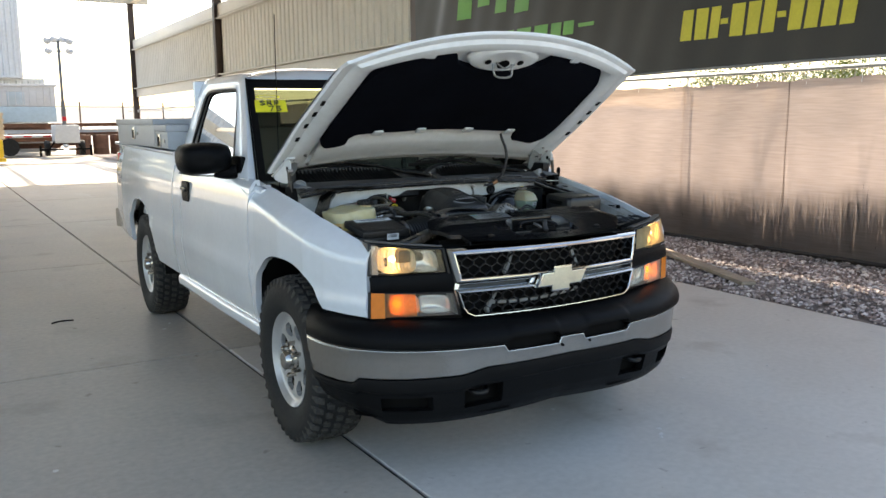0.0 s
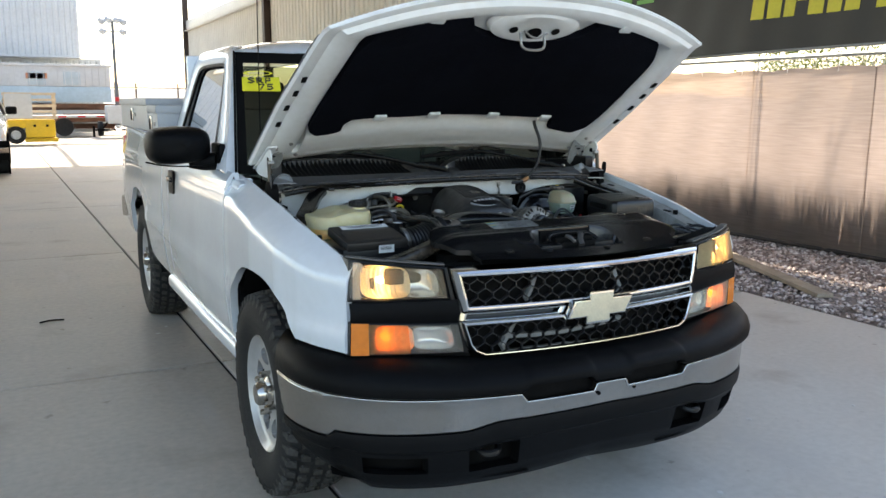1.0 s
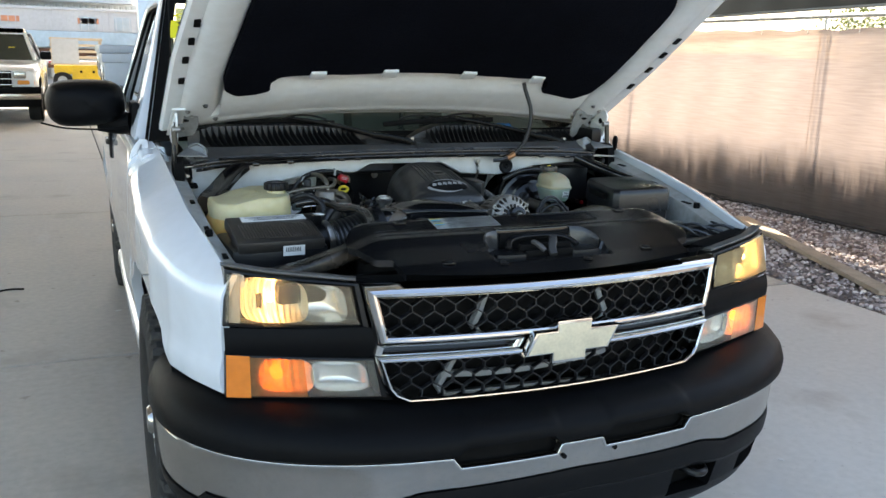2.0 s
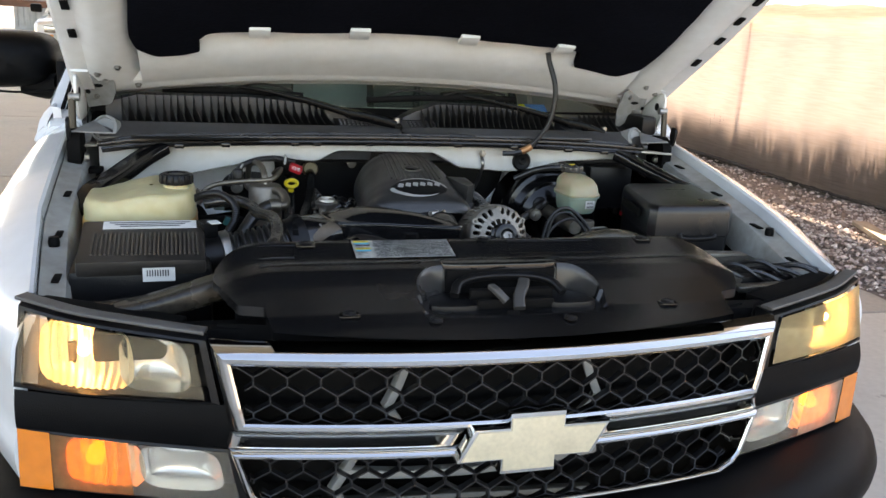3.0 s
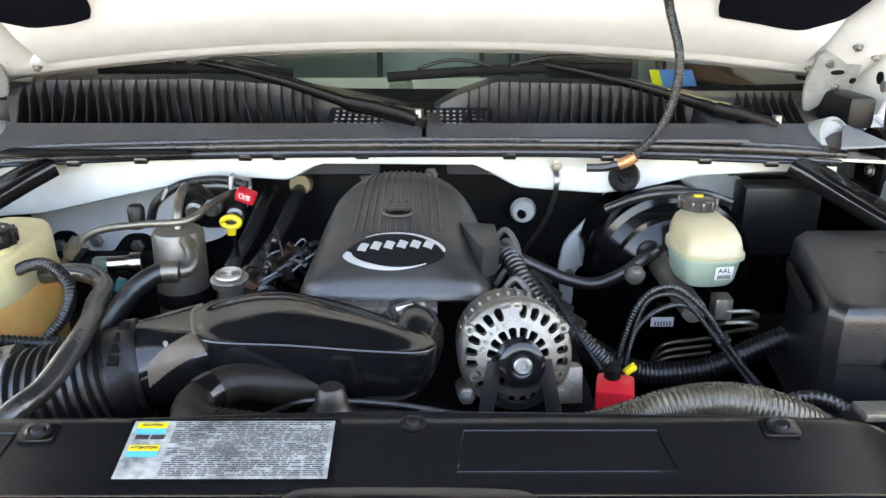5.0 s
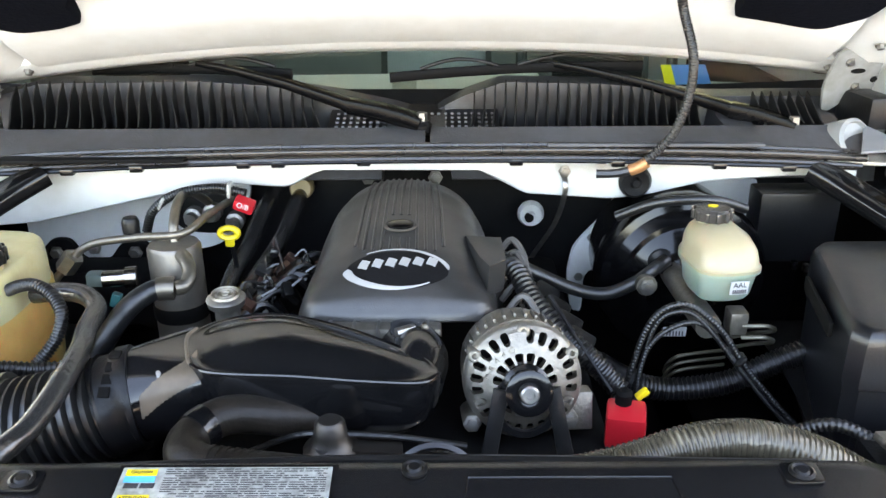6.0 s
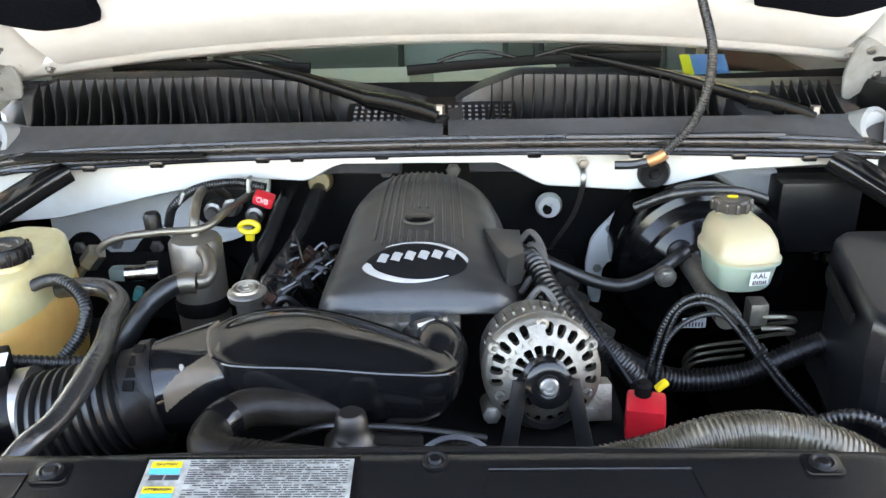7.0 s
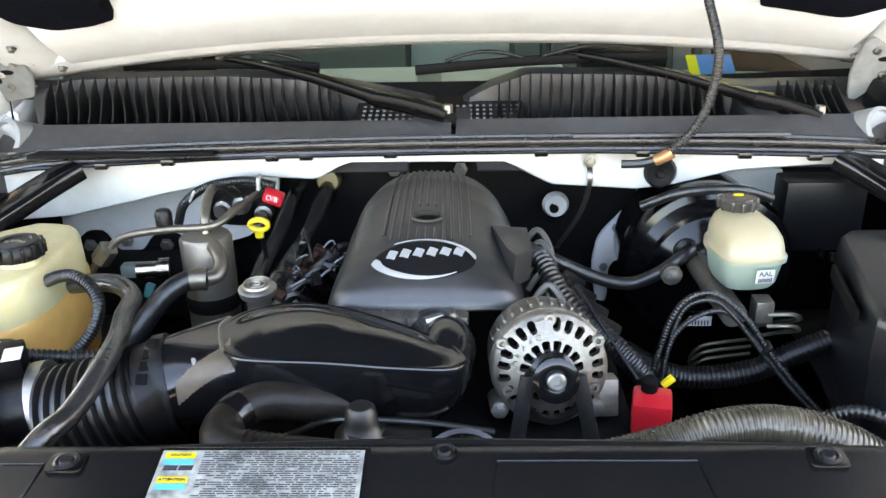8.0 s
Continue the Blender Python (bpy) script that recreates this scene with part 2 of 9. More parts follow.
def cloth_mat(k=1.0):
    """Woven privacy screen, part see-through, with a fine horizontal weave."""
    m = bpy.data.materials.new("privacy_screen_cloth")
    m.use_nodes = True
    nt = m.node_tree
    nt.nodes.remove(nt.nodes["Principled BSDF"])
    co = nt.nodes.new("ShaderNodeTexCoord")
    mp = nt.nodes.new("ShaderNodeMapping")
    mp.inputs["Scale"].default_value = (1, 1.5, 26)
    nt.links.new(co.outputs["Object"], mp.inputs["Vector"])
    nz = nt.nodes.new("ShaderNodeTexNoise")
    nz.inputs["Scale"].default_value, nz.inputs["Detail"].default_value = 2.2, 5
    nt.links.new(mp.outputs[0], nz.inputs["Vector"])
    ramp = nt.nodes.new("ShaderNodeValToRGB")
    ramp.color_ramp.elements[0].position, ramp.color_ramp.elements[1].position = 0.3, 0.7
    ramp.color_ramp.elements[0].color, ramp.color_ramp.elements[1].color = (0.275 * k, 0.220 * k, 0.197 * k, 1), (0.345 * k, 0.283 * k, 0.256 * k, 1)
    nt.links.new(nz.outputs["Fac"], ramp.inputs[0])
    df, tl, tr = (nt.nodes.new(k) for k in ("ShaderNodeBsdfDiffuse", "ShaderNodeBsdfTranslucent", "ShaderNodeBsdfTransparent"))
    tr.inputs[0].default_value = (0.86, 0.70, 0.62, 1)
    nt.links.new(ramp.outputs[0], df.inputs[0])
    nt.links.new(ramp.outputs[0], tl.inputs[0])
    m1, m2 = nt.nodes.new("ShaderNodeMixShader"), nt.nodes.new("ShaderNodeMixShader")
    m1.inputs[0].default_value = 0.64
    nt.links.new(df.outputs[0], m1.inputs[1])
    nt.links.new(tl.outputs[0], m1.inputs[2])
    mr = nt.nodes.new("ShaderNodeMapRange")
    mr.inputs["To Min"].default_value, mr.inputs["To Max"].default_value = 0.05, 0.10
    nt.links.new(nz.outputs["Fac"], mr.inputs["Value"])
    nt.links.new(mr.outputs[0], m2.inputs[0])
    nt.links.new(m1.outputs[0], m2.inputs[1])
    nt.links.new(tr.outputs[0], m2.inputs[2])
    nt.links.new(m2.outputs[0], nt.nodes["Material Output"].inputs[0])
    return m


STONE, CLOTH, CLOTH_DARK = stone_mat(), cloth_mat(1.06), cloth_mat(0.97)


# ---- mesh helpers ----
def finish(name, bm, material, angle=38.0):
    """A mesh object from a bmesh, smooth but for edges sharper than the angle."""
    bmesh.ops.recalc_face_normals(bm, faces=bm.faces)
    lim = radians(angle)
    for f in bm.faces:
        f.smooth = True
    for e in bm.edges:
        e.smooth = len(e.link_faces) != 2 or e.calc_face_angle(0) < lim
    me = bpy.data.meshes.new(name)
    bm.to_mesh(me)
    bm.free()
    for m in material if isinstance(material, (list, tuple)) else (material,):
        me.materials.append(m)
    return new(name, me)


def part(name, bm, material, parent, label="", angle=38.0):
    ob = finish(name, bm, material, angle)
    ob.parent = parent
    if label:
        ob["label"] = label
    return ob


def thing(name, label, category, group="", kind="", at=(0, 0, 0)):
    ob = new(name)
    ob.location = at
    return tagged(ob, label, category, group, kind)


def surf(rows, close_u=False, close_v=False, bm=None):
    """Faces through a grid of points: rows of points."""
    bm = bm or bmesh.new()
    vs = [[bm.verts.new(p) for p in r] for r in rows]
    n, k = len(rows), len(rows[0])
    for i in range(n if close_u else n - 1):
        for j in range(k if close_v else k - 1):
            q = [vs[i][j], vs[i][(j + 1) % k], vs[(i + 1) % n][(j + 1) % k], vs[(i + 1) % n][j]]
            try:
                bm.faces.new(q)
            except ValueError:
                pass
    return bm


def merge(bm, d=0.0002):
    bmesh.ops.remove_doubles(bm, verts=bm.verts, dist=d)
    return bm


def box(size, at=(0, 0, 0), bevel=0.0, turn=(0, 0, 0), bm=None, seg=2):
    """A block with rounded edges."""
    b = bmesh.new()
    bmesh.ops.create_cube(b, size=1.0)
    bmesh.ops.scale(b, vec=size, verts=b.verts)
    if bevel:
        bmesh.ops.bevel(b, geom=list(b.edges), offset=bevel, segments=seg, profile=0.6, affect="EDGES")
    b.transform(pose(*at, *turn))
    return join(bm, b)


def join(bm, b):
    if bm is None:
        return b
    me = bpy.data.meshes.new("tmp")
    b.to_mesh(me)
    b.free()
    bm.from_mesh(me)
    bpy.data.meshes.remove(me)
    return bm


def lathe(profile, seg=32, m=None, bm=None, cap=True):
    """A turned form: profile of (radius, height) along the local z, set by the pose m."""
    rows = [[(r * math.cos(a), r * math.sin(a), h) for a in [2 * math.pi * i / seg for i in range(seg)]] for r, h in profile]
    b = surf(rows, close_v=True)
    merge(b, 1e-5)
    if m is not None:
        b.transform(m)
    return join(bm, b)


def curve_points(ctrl, n=8):
    """A smooth line through the points."""
    p = [Vector(c) for c in ctrl]
    p = [p[0] * 2 - p[1]] + p + [p[-1] * 2 - p[-2]]
    out = []
    for i in range(1, len(p) - 2):
        for k in range(n):
            t = k / n
            out.append(0.5 * ((2 * p[i]) + (p[i + 1] - p[i - 1]) * t + (2 * p[i - 1] - 5 * p[i] + 4 * p[i + 1] - p[i + 2]) * t * t
                              + (3 * p[i] - p[i - 1] - 3 * p[i + 1] + p[i + 2]) * t ** 3))
    return out + [p[-2]]


def sweep(path, section, bm=None, cap=True, scale=None):
    """A section, given as (across, up) offsets, carried along a path of points."""
    path = [Vector(q) for q in path]
    rows = []
    up0 = Vector((0, 0, 1))
    d0 = (path[1] - path[0]).normalized()
    if abs(d0.z) > 0.95:
        up0 = Vector((0, 1, 0))
    side = d0.cross(up0).normalized()
    for i, q in enumerate(path):
        d = (path[min(i + 1, len(path) - 1)] - path[max(i - 1, 0)]).normalized()
        side = (side - d * side.dot(d)).normalized()
        up = side.cross(d)
        k = scale(i / (len(path) - 1), i) if scale else 1.0
        rows.append([q + side * a * k + up * b * k for a, b in section])
    b = surf(rows, close_v=True)
    if cap:
        b.verts.ensure_lookup_table()
        m = len(section)
        b.faces.new([b.verts[i] for i in range(m)])
        b.faces.new([b.verts[(len(rows) - 1) * m + i] for i in range(m)])
    return join(bm, b)


def ring(r, seg=10, ry=None):
    return [(r * math.cos(2 * math.pi * i / seg), (ry or r) * math.sin(2 * math.pi * i / seg)) for i in range(seg)]


def tube(ctrl, r, n=8, seg=10, bm=None):
    return sweep(curve_points(ctrl, n), ring(r, seg), bm)


def corrugated(ctrl, r, pitch=0.006, depth=0.16, seg=12, bm=None):
    """A ribbed conduit or bellows along a line."""
    base = curve_points(ctrl, 24)
    length = sum((base[i + 1] - base[i]).length for i in range(len(base) - 1))
    k = max(8, int(length / pitch) * 4)
    dist = [0.0]
    for i in range(len(base) - 1):
        dist.append(dist[-1] + (base[i + 1] - base[i]).length)
    pts, j = [], 0
    for i in range(k + 1):
        s = length * i / k
        while j < len(base) - 2 and dist[j + 1] < s:
            j += 1
        f = (s - dist[j]) / max(1e-9, dist[j + 1] - dist[j])
        pts.append(base[j].lerp(base[j + 1], min(1, f)))
    shape = (1.0, 1.0, 1 - depth, 1 - depth)
    return sweep(pts, ring(r, seg), bm, True, lambda t, i: shape[i % 4])


def plate(outline, thick, m=None, bevel=0.0, bm=None, seg=2):
    """A flat outline in the local xy plane, given a thickness up along z."""
    b = bmesh.new()
    f = b.faces.new([b.verts.new((x, y, 0)) for x, y in outline])
    r = bmesh.ops.extrude_face_region(b, geom=[f])
    bmesh.ops.translate(b, vec=(0, 0, thick), verts=[v for v in r["geom"] if isinstance(v, bmesh.types.BMVert)])
    if bevel:
        flat = [e for e in b.edges if abs(e.verts[0].co.z - e.verts[1].co.z) < 1e-6 and e.verts[0].co.z > thick / 2]
        bmesh.ops.bevel(b, geom=flat, offset=bevel, segments=seg, profile=0.6, affect="EDGES")
    if m is not None:
        b.transform(m)
    return join(bm, b)


def rounded(w, h, r, n=5):
    """The outline of a rounded rectangle."""
    out = []
    for cx, cy, a0 in ((w / 2 - r, h / 2 - r, 0), (-w / 2 + r, h / 2 - r, 90), (-w / 2 + r, -h / 2 + r, 180), (w / 2 - r, -h / 2 + r, 270)):
        for i in range(n + 1):
            a = radians(a0 + 90 * i / n)
            out.append((cx + r * math.cos(a), cy + r * math.sin(a)))
    return out


def soften(outline, n=4, k=0.25):
    """Rounds the corners of an outline by cutting them again and again."""
    for _ in range(n if n < 4 else 3):
        out = []
        for i, a in enumerate(outline):
            b = outline[(i + 1) % len(outline)]
            out += [(a[0] + (b[0] - a[0]) * k, a[1] + (b[1] - a[1]) * k), (b[0] + (a[0] - b[0]) * k, b[1] + (a[1] - b[1]) * k)]
        outline = out
    return outline


def lerp(xs, ys, x):
    return float(np.interp(x, xs, ys))


def span(a, b, n):
    return [a + (b - a) * i / (n - 1) for i in range(n)]


def mirror(bm):
    bmesh.ops.scale(bm, vec=(-1, 1, 1), verts=bm.verts)
    bmesh.ops.reverse_faces(bm, faces=bm.faces)
    return bm


def bolt(m, r, parent, material=None, name="bolt"):
    b = lathe([(0, 0), (r * 1.5, 0), (r * 1.5, r * 0.35), (r, r * 0.4), (r, r * 1.2), (0, r * 1.3)], 6, m)
    return part(name, b, material or STEEL, parent, angle=20)


# ---- ground, slab, fence, wall, roof ----
def make_ground():
    rows = []
    ys = [-700, -200, -60, -20, 0, 27, 60, 140, 320, 700, 1500]
    xs = [-1200, -400, -120, -40, -15, -5, 3.3, 5.4, 15, 40, 120, 400, 1200]
    for y in ys:
        rows.append([(x, y, -0.06 if abs(x) < 1500 else 0) for x in xs])
    g = finish("ground", surf(rows), DIRT)
    tagged(g, "dry pale desert dirt ground", "ground", kind="structure")
    # gravel strip bed between slab and fence
    b = surf([[(x, y, -0.02 + 0.012 * math.sin(3.1 * x + 1.7 * y) + 0.01 * math.sin(7 * y)) for x in span(3.36, 5.9, 16)] for y in span(-9, 36, 120)])
    tagged(finish("gravel_bed", b, GRAVEL_BED), "brown crushed gravel bed along the fence", "gravel", kind="structure")


make_ground()


def make_gravel():
    rng = np.random.default_rng(3)
    verts, faces = [], []
    base = np.array([(1, 0, 0), (0, 1, 0), (-1, 0, 0), (0, -1, 0), (0, 0, 1), (0, 0, -1), (0.6, 0.6, 0.6), (-0.6, -0.5, 0.6)])
    tris = [(0, 6, 4), (0, 1, 6), (6, 1, 4), (1, 2, 4), (2, 7, 4), (2, 3, 7), (7, 3, 4), (3, 0, 4), (1, 0, 5), (2, 1, 5), (3, 2, 5), (0, 3, 5)]
    n = 15000
    ys = np.concatenate([rng.uniform(-1.5, 4.5, 11000), rng.uniform(4.5, 12, 4000)])
    xs = rng.uniform(3.38, 5.5, n)
    for i in range(n):
        s = rng.uniform(0.008, 0.022) * (1.5 if rng.random() < 0.08 else 1)
        sc = s * rng.uniform(0.7, 1.3, 3) * np.array([1, 1, 0.7])
        a = rng.uniform(0, 6.28)
        c, d = math.cos(a), math.sin(a)
        p = base * sc * rng.uniform(0.8, 1.2, (8, 1))
        p = np.stack([p[:, 0] * c - p[:, 1] * d, p[:, 0] * d + p[:, 1] * c, p[:, 2]], 1)
        p += (xs[i], ys[i], -0.008 + rng.uniform(0, 0.012))
        k = len(verts)
        verts += p.tolist()
        faces += [(x + k, y + k, z + k) for x, y, z in tris]
    me = bpy.data.meshes.new("gravel")
    me.from_pydata(verts, [], faces)
    me.materials.append(STONE)
    tagged(new("gravel", me), "loose reddish brown crushed stones", "gravel", kind="stuff")


make_gravel()


def make_floor():
    floor = tagged(new("floor"), "grey worn concrete slab with tooled joints", "floor", kind="structure")
    part("joint_bed", box((24.05, 35.1, 0.05), (-8.66, 9.4, -0.04)), JOINT, floor)
    jx = lambda i, y: (-20.6, -16.6, -12.6, -8.7, -4.75, -0.722, 3.36)[i] - (0.0 if i == 6 else 0.0185 * (y - 1.69))
    ys = [-8.1, -6.2, -2.25, 1.69, 5.64, 9.68, 13.7, 17.7, 21.8, 26.9]
    g = 0.0095
    for i in range(6):
        for j in range(len(ys) - 1):
            y0, y1 = ys[j] + g, ys[j + 1] - g
            out = [(jx(i, y0) + g, y0), (jx(i + 1, y0) - g, y0), (jx(i + 1, y1) - g, y1), (jx(i, y1) + g, y1)]
            # front right panels take the brightened copy
            part("slab_panel", plate(out, 0.12, pose(0, 0, -0.12), 0.005, seg=1), LIT_CONCRETE if i == 5 and j < 3 else CONCRETE, floor, "concrete panel, brightened for light from the right" if i == 5 and j < 3 else "")


make_floor()
FX = 5.42


def make_fence():
    f = thing("chain_link_fence", "chain link fence with a tan privacy screen", "fence")
    for y in [3.66 + 3.05 * i for i in range(-2, 12)]:
        part("post", lathe([(0, 0), (0.011, 0), (0.011, 1.98), (0.009, 2.0), (0, 2.01)], 10, pose(FX + 0.07, y, -0.05)), GALV, f)
    part("top_rail", tube([(FX + 0.07, -3.2, 1.93), (FX + 0.07, 15, 1.92), (FX + 0.07, 36, 1.93)], 0.021), GALV, f)
    # wire mesh
    vs, fs = [], []
    for k in range(0, 600):
        y0 = -3.2 + k * 0.07
        for sgn in (1, -1):
            for (ya, za, yb, zb) in ((y0, 1.80, y0 + sgn * 0.14, 1.94),):
                i = len(vs)
                w = 0.0016
                vs += [(FX + 0.045, ya - w, za), (FX + 0.045, ya + w, za), (FX + 0.045, yb + w, zb), (FX + 0.045, yb - w, zb),
                       (FX + 0.049, ya, za), (FX + 0.049, yb, zb)]
                fs += [(i, i + 1, i + 2, i + 3), (i + 1, i + 4, i + 5, i + 2), (i + 4, i, i + 3, i + 5)]
    me = bpy.data.meshes.new("wire_mesh")
    me.from_pydata(vs, [], fs)
    me.materials.append(GALV)
    wm = new("wire_mesh", me)
    wm.parent = f
    wm["kind"] = "stuff"
    # screen panels, each sagging a little between its ties
    for i, (y0, y1) in enumerate(((-3.2, 2.2), (2.2, 3.66), (3.66, 8.2), (8.2, 13), (13, 18), (18, 23))):
        rows = []
        for z in span(0.02, 1.0, 14):
            row = []
            for y in span(y0 - 0.012, y1, 90):
                zz = z * (1.80 + 0.022 * abs(math.sin((y - 0.4) * 5.2)) + 0.012 * math.sin(1.3 * y))
                wav = 0.010 * math.sin(2.1 * y) + 0.006 * math.sin(9 * y + 3 * zz) + 0.012 * math.sin(26 * y + 2 * math.sin(7 * zz)) * max(0, 0.75 - zz) + 0.008 * math.sin(3 * zz + y)
                row.append((FX + wav - 0.004 * i, y, zz))
            rows.append(row)
        part("screen_panel", surf(rows), CLOTH_DARK if i == 1 else CLOTH, f, "doubled, darker tan screen" if i == 1 else "tan woven privacy screen")
    part("bottom_hem", sweep([(FX - 0.006, y, 0.03 + 0.01 * math.sin(y)) for y in span(-3.2, 23, 60)], ring(0.022, 6)), mat("screen_hem", (0.04, 0.03, 0.028), 0.8), f, "dark brown hem")
    for y in (2.2,):
        part("seam", sweep([(FX - 0.016 + 0.004 * math.sin(5 * z), y + 0.004 * math.sin(3 * z), z) for z in span(0.05, 1.8, 10)], rounded(0.003, 0.006, 0.001, 2)), mat("screen_seam", (0.24, 0.18, 0.155), 0.9), f, "dark stitched seam")
    for y in span(-1.6, 6.2, 14):
        part("cable_tie", tube([(FX - 0.012, y, 1.77), (FX + 0.03, y + 0.01, 1.93), (FX + 0.095, y, 1.92)], 0.003, 4, 5), LABEL, f)


make_fence()


def make_wall():
    w = tagged(new("wall_side"), "cream ribbed sheet metal side wall on brown posts", "wall", kind="structure")
    y0, y1 = 10.25, 36.2
    pts, y = [], y0
    while y < y1:
        pts += [(y, 0.0), (y + 0.055, 0.0), (y + 0.075, -0.035), (y + 0.115, -0.035), (y + 0.135, 0.0), (y + 0.20, 0.0), (y + 0.212, -0.008), (y + 0.224, 0.0)]
        y += 0.30
    part("ribbed_sheet", surf([[(FX + 0.12 + d, yy, z) for yy, d in pts] for z in (2.78, 4.62)]), WALL_METAL, w)
    part("eave_trim", box((0.16, y1 - y0, 0.36), (FX + 0.10, (y0 + y1) / 2, 4.80), 0.01), WALL_METAL, w)
    part("sill_girt", box((0.14, y1 - y0, 0.34), (FX + 0.12, (y0 + y1) / 2, 2.66), 0.01), WALL_METAL, w)
    for z in (2.86, 4.55):
        part("girt_lip", box((0.20, y1 - y0, 0.03), (FX + 0.03, (y0 + y1) / 2, z), 0.004), WALL_METAL, w)
    for y in (-1.8, 10.1, 22.9, 36.3):
        b = box((0.22, 0.02, 6.9), (FX + 0.02, y, 3.4))
        box((0.02, 0.22, 6.9), (FX - 0.09, y, 3.4), bm=b)
        box((0.02, 0.22, 6.9), (FX + 0.13, y, 3.4), bm=b)
        part("steel_column", b, BROWN_STEEL, w)


make_wall()


def make_roof():
    pts, x = [], -17.0
    while x < 6.2:
        pts += [(x, 0), (x + 0.10, 0), (x + 0.13, 0.04), (x + 0.20, 0.04), (x + 0.23, 0)]
        x += 0.30
    # overhead sheet is out of view; its edges are set to shape the light
    b = surf([[(xx, y, 6.9 + d) for xx, d in pts] for y in (-1.9, 24.6)])
    box((23.2, 0.25, 0.45), (-5.4, 36.3, 6.78), bm=b)
    box((0.25, 38.2, 0.45), (5.5, 17.2, 6.78), bm=b)
    for y in (-1.8, 10.1, 22.9):
        box((23.2, 0.2, 0.4), (-5.4, y, 6.7), bm=b)
    for x in (-15, -12, -9, -6, -3, 0, 3):
        box((0.08, 38.2, 0.18), (x, 17.2, 6.84), bm=b)
    tagged(finish("ceiling", b, ROOF_METAL), "tan sheet metal carport roof on steel beams", "roof", kind="structure")
    for y in (-1.8, 10.1, 22.9, 36.3):
        tagged(finish("steel_post", box((0.22, 0.22, 6.7), (-16.6, y, 3.3), 0.01), BROWN_STEEL), "brown painted steel roof post", "post", kind="structure")


make_roof()


def make_banner():
    bn = thing("vinyl_banner", "large black vinyl banner hung above the fence", "banner")
    y0, y1, z0, z1, bx = 0.85, 10.0, 1.99, 6.6, FX - 0.10

    def bxw(y, z):
        return bx + 0.02 * math.sin(2.3 * y + z) + 0.03 * math.sin(5.1 * y + 1.3 * z) * max(0, (y - 6.0) / 4) + 0.008 * math.sin(11 * y + 4 * z)
    rows = [[(bxw(y, z), y, z + 0.02 * math.sin(0.8 * y)) for y in span(y0, y1, 160)] for z in span(z0, z1, 30)]
    part("sheet", surf(rows), BANNER, bn)
    part("bottom_hem", sweep([(bxw(y, z0), y, z0 - 0.012 + 0.02 * math.sin(0.8 * y)) for y in span(y0, y1, 120)], ring(0.016, 6)), mat("banner_hem", (0.28, 0.28, 0.28), 0.5), bn, "grey hem")

    def bar(ya, yb, za, zb, m, lean=0.0):
        rows2 = []
        for z in span(za, zb, 5):
            sh = lean * (z - za)
            rows2.append([(bxw(y + sh, z) - 0.006, y + sh, z) for y in span(ya, yb, 5)])
        part("printed_bar", surf(rows2), m, bn)
    # unreadable digits and words, as plain bars; the camera faces +x, so reading goes towards -y
    y = 3.62
    for i, w in enumerate((0.20, 0.20, 0.17, 0.12, 0.20, 0.20, 0.20, 0.12, 0.2, 0.2, 0.2, 0.2)):
        if i in (3, 7):
            bar(y - w * 0.85, y, 2.46, 2.52, BANNER_YELLOW)
        else:
            bar(y - w * 0.8, y, 2.32, 2.66, BANNER_YELLOW, -0.12)
        y -= w
    for ya, yb, za, zb in ((8.2, 8.55, 3.05, 3.75), (7.65, 8.0, 3.2, 3.6), (7.2, 7.5, 3.05, 3.6), (6.6, 7.0, 3.0, 3.5)):
        bar(ya, yb, za, zb, BANNER_GREEN, -0.15)
    for ya, yb in ((7.5, 7.9), (7.0, 7.4), (6.55, 6.9), (6.15, 6.45), (5.85, 6.08), (5.6, 5.8)):
        bar(ya, yb, 2.58, 2.76, BANNER_GREEN, -0.15)
    bar(5.18, 5.5, 2.66, 2.71, BANNER_GREEN)


make_banner()


def make_plank():
    p0, p1 = Vector((3.72, 1.22, 0.03)), Vector((4.66, 3.6, 0.03))
    d = p1 - p0
    b = box((0.13, d.length, 0.035), (0, 0, 0), 0.006)
    for v in b.verts:
        v.co.z += 0.008 * math.sin(v.co.y * 2)
    b.transform(Matrix.Translation((p0 + p1) / 2) @ Matrix.Rotation(-math.atan2(d.x, d.y), 4, "Z"))
    tagged(finish("plank", b, WOOD), "weathered pale board lying on the gravel", "plank")


make_plank()


# ---- the pickup: outer body ----
truck = thing("pickup_truck", "white regular cab pickup truck with its hood open", "truck")
HUB_Z, TYRE_R = 0.385, 0.385


def half_width(y):
    return lerp((-0.62, -0.5, -0.4, -0.25, 0.0, 0.35, 1.0, 2.0, 3.0, 3.7, 4.05), (0.805, 0.868, 0.905, 0.94, 0.958, 0.955, 0.965, 0.968, 0.972, 0.965, 0.945), y)


def inset(z):
    return lerp((0.40, 0.46, 0.55, 0.70, 0.72, 0.74, 0.765, 0.78, 0.92, 1.05, 1.12, 1.20, 1.30),
                (0.075, 0.045, 0.022, 0.005, 0.002, 0.002, 0.008, 0.010, 0.007, 0.012, 0.024, 0.045, 0.06), z)


def arch_z(y, yc, ry, zc, rz, p=2.5):
    """The upper edge of a wheel opening, or nothing."""
    k = abs((y - yc) / ry)
    return None if k >= 1 else zc + rz * (1 - k ** p) ** (1 / p)


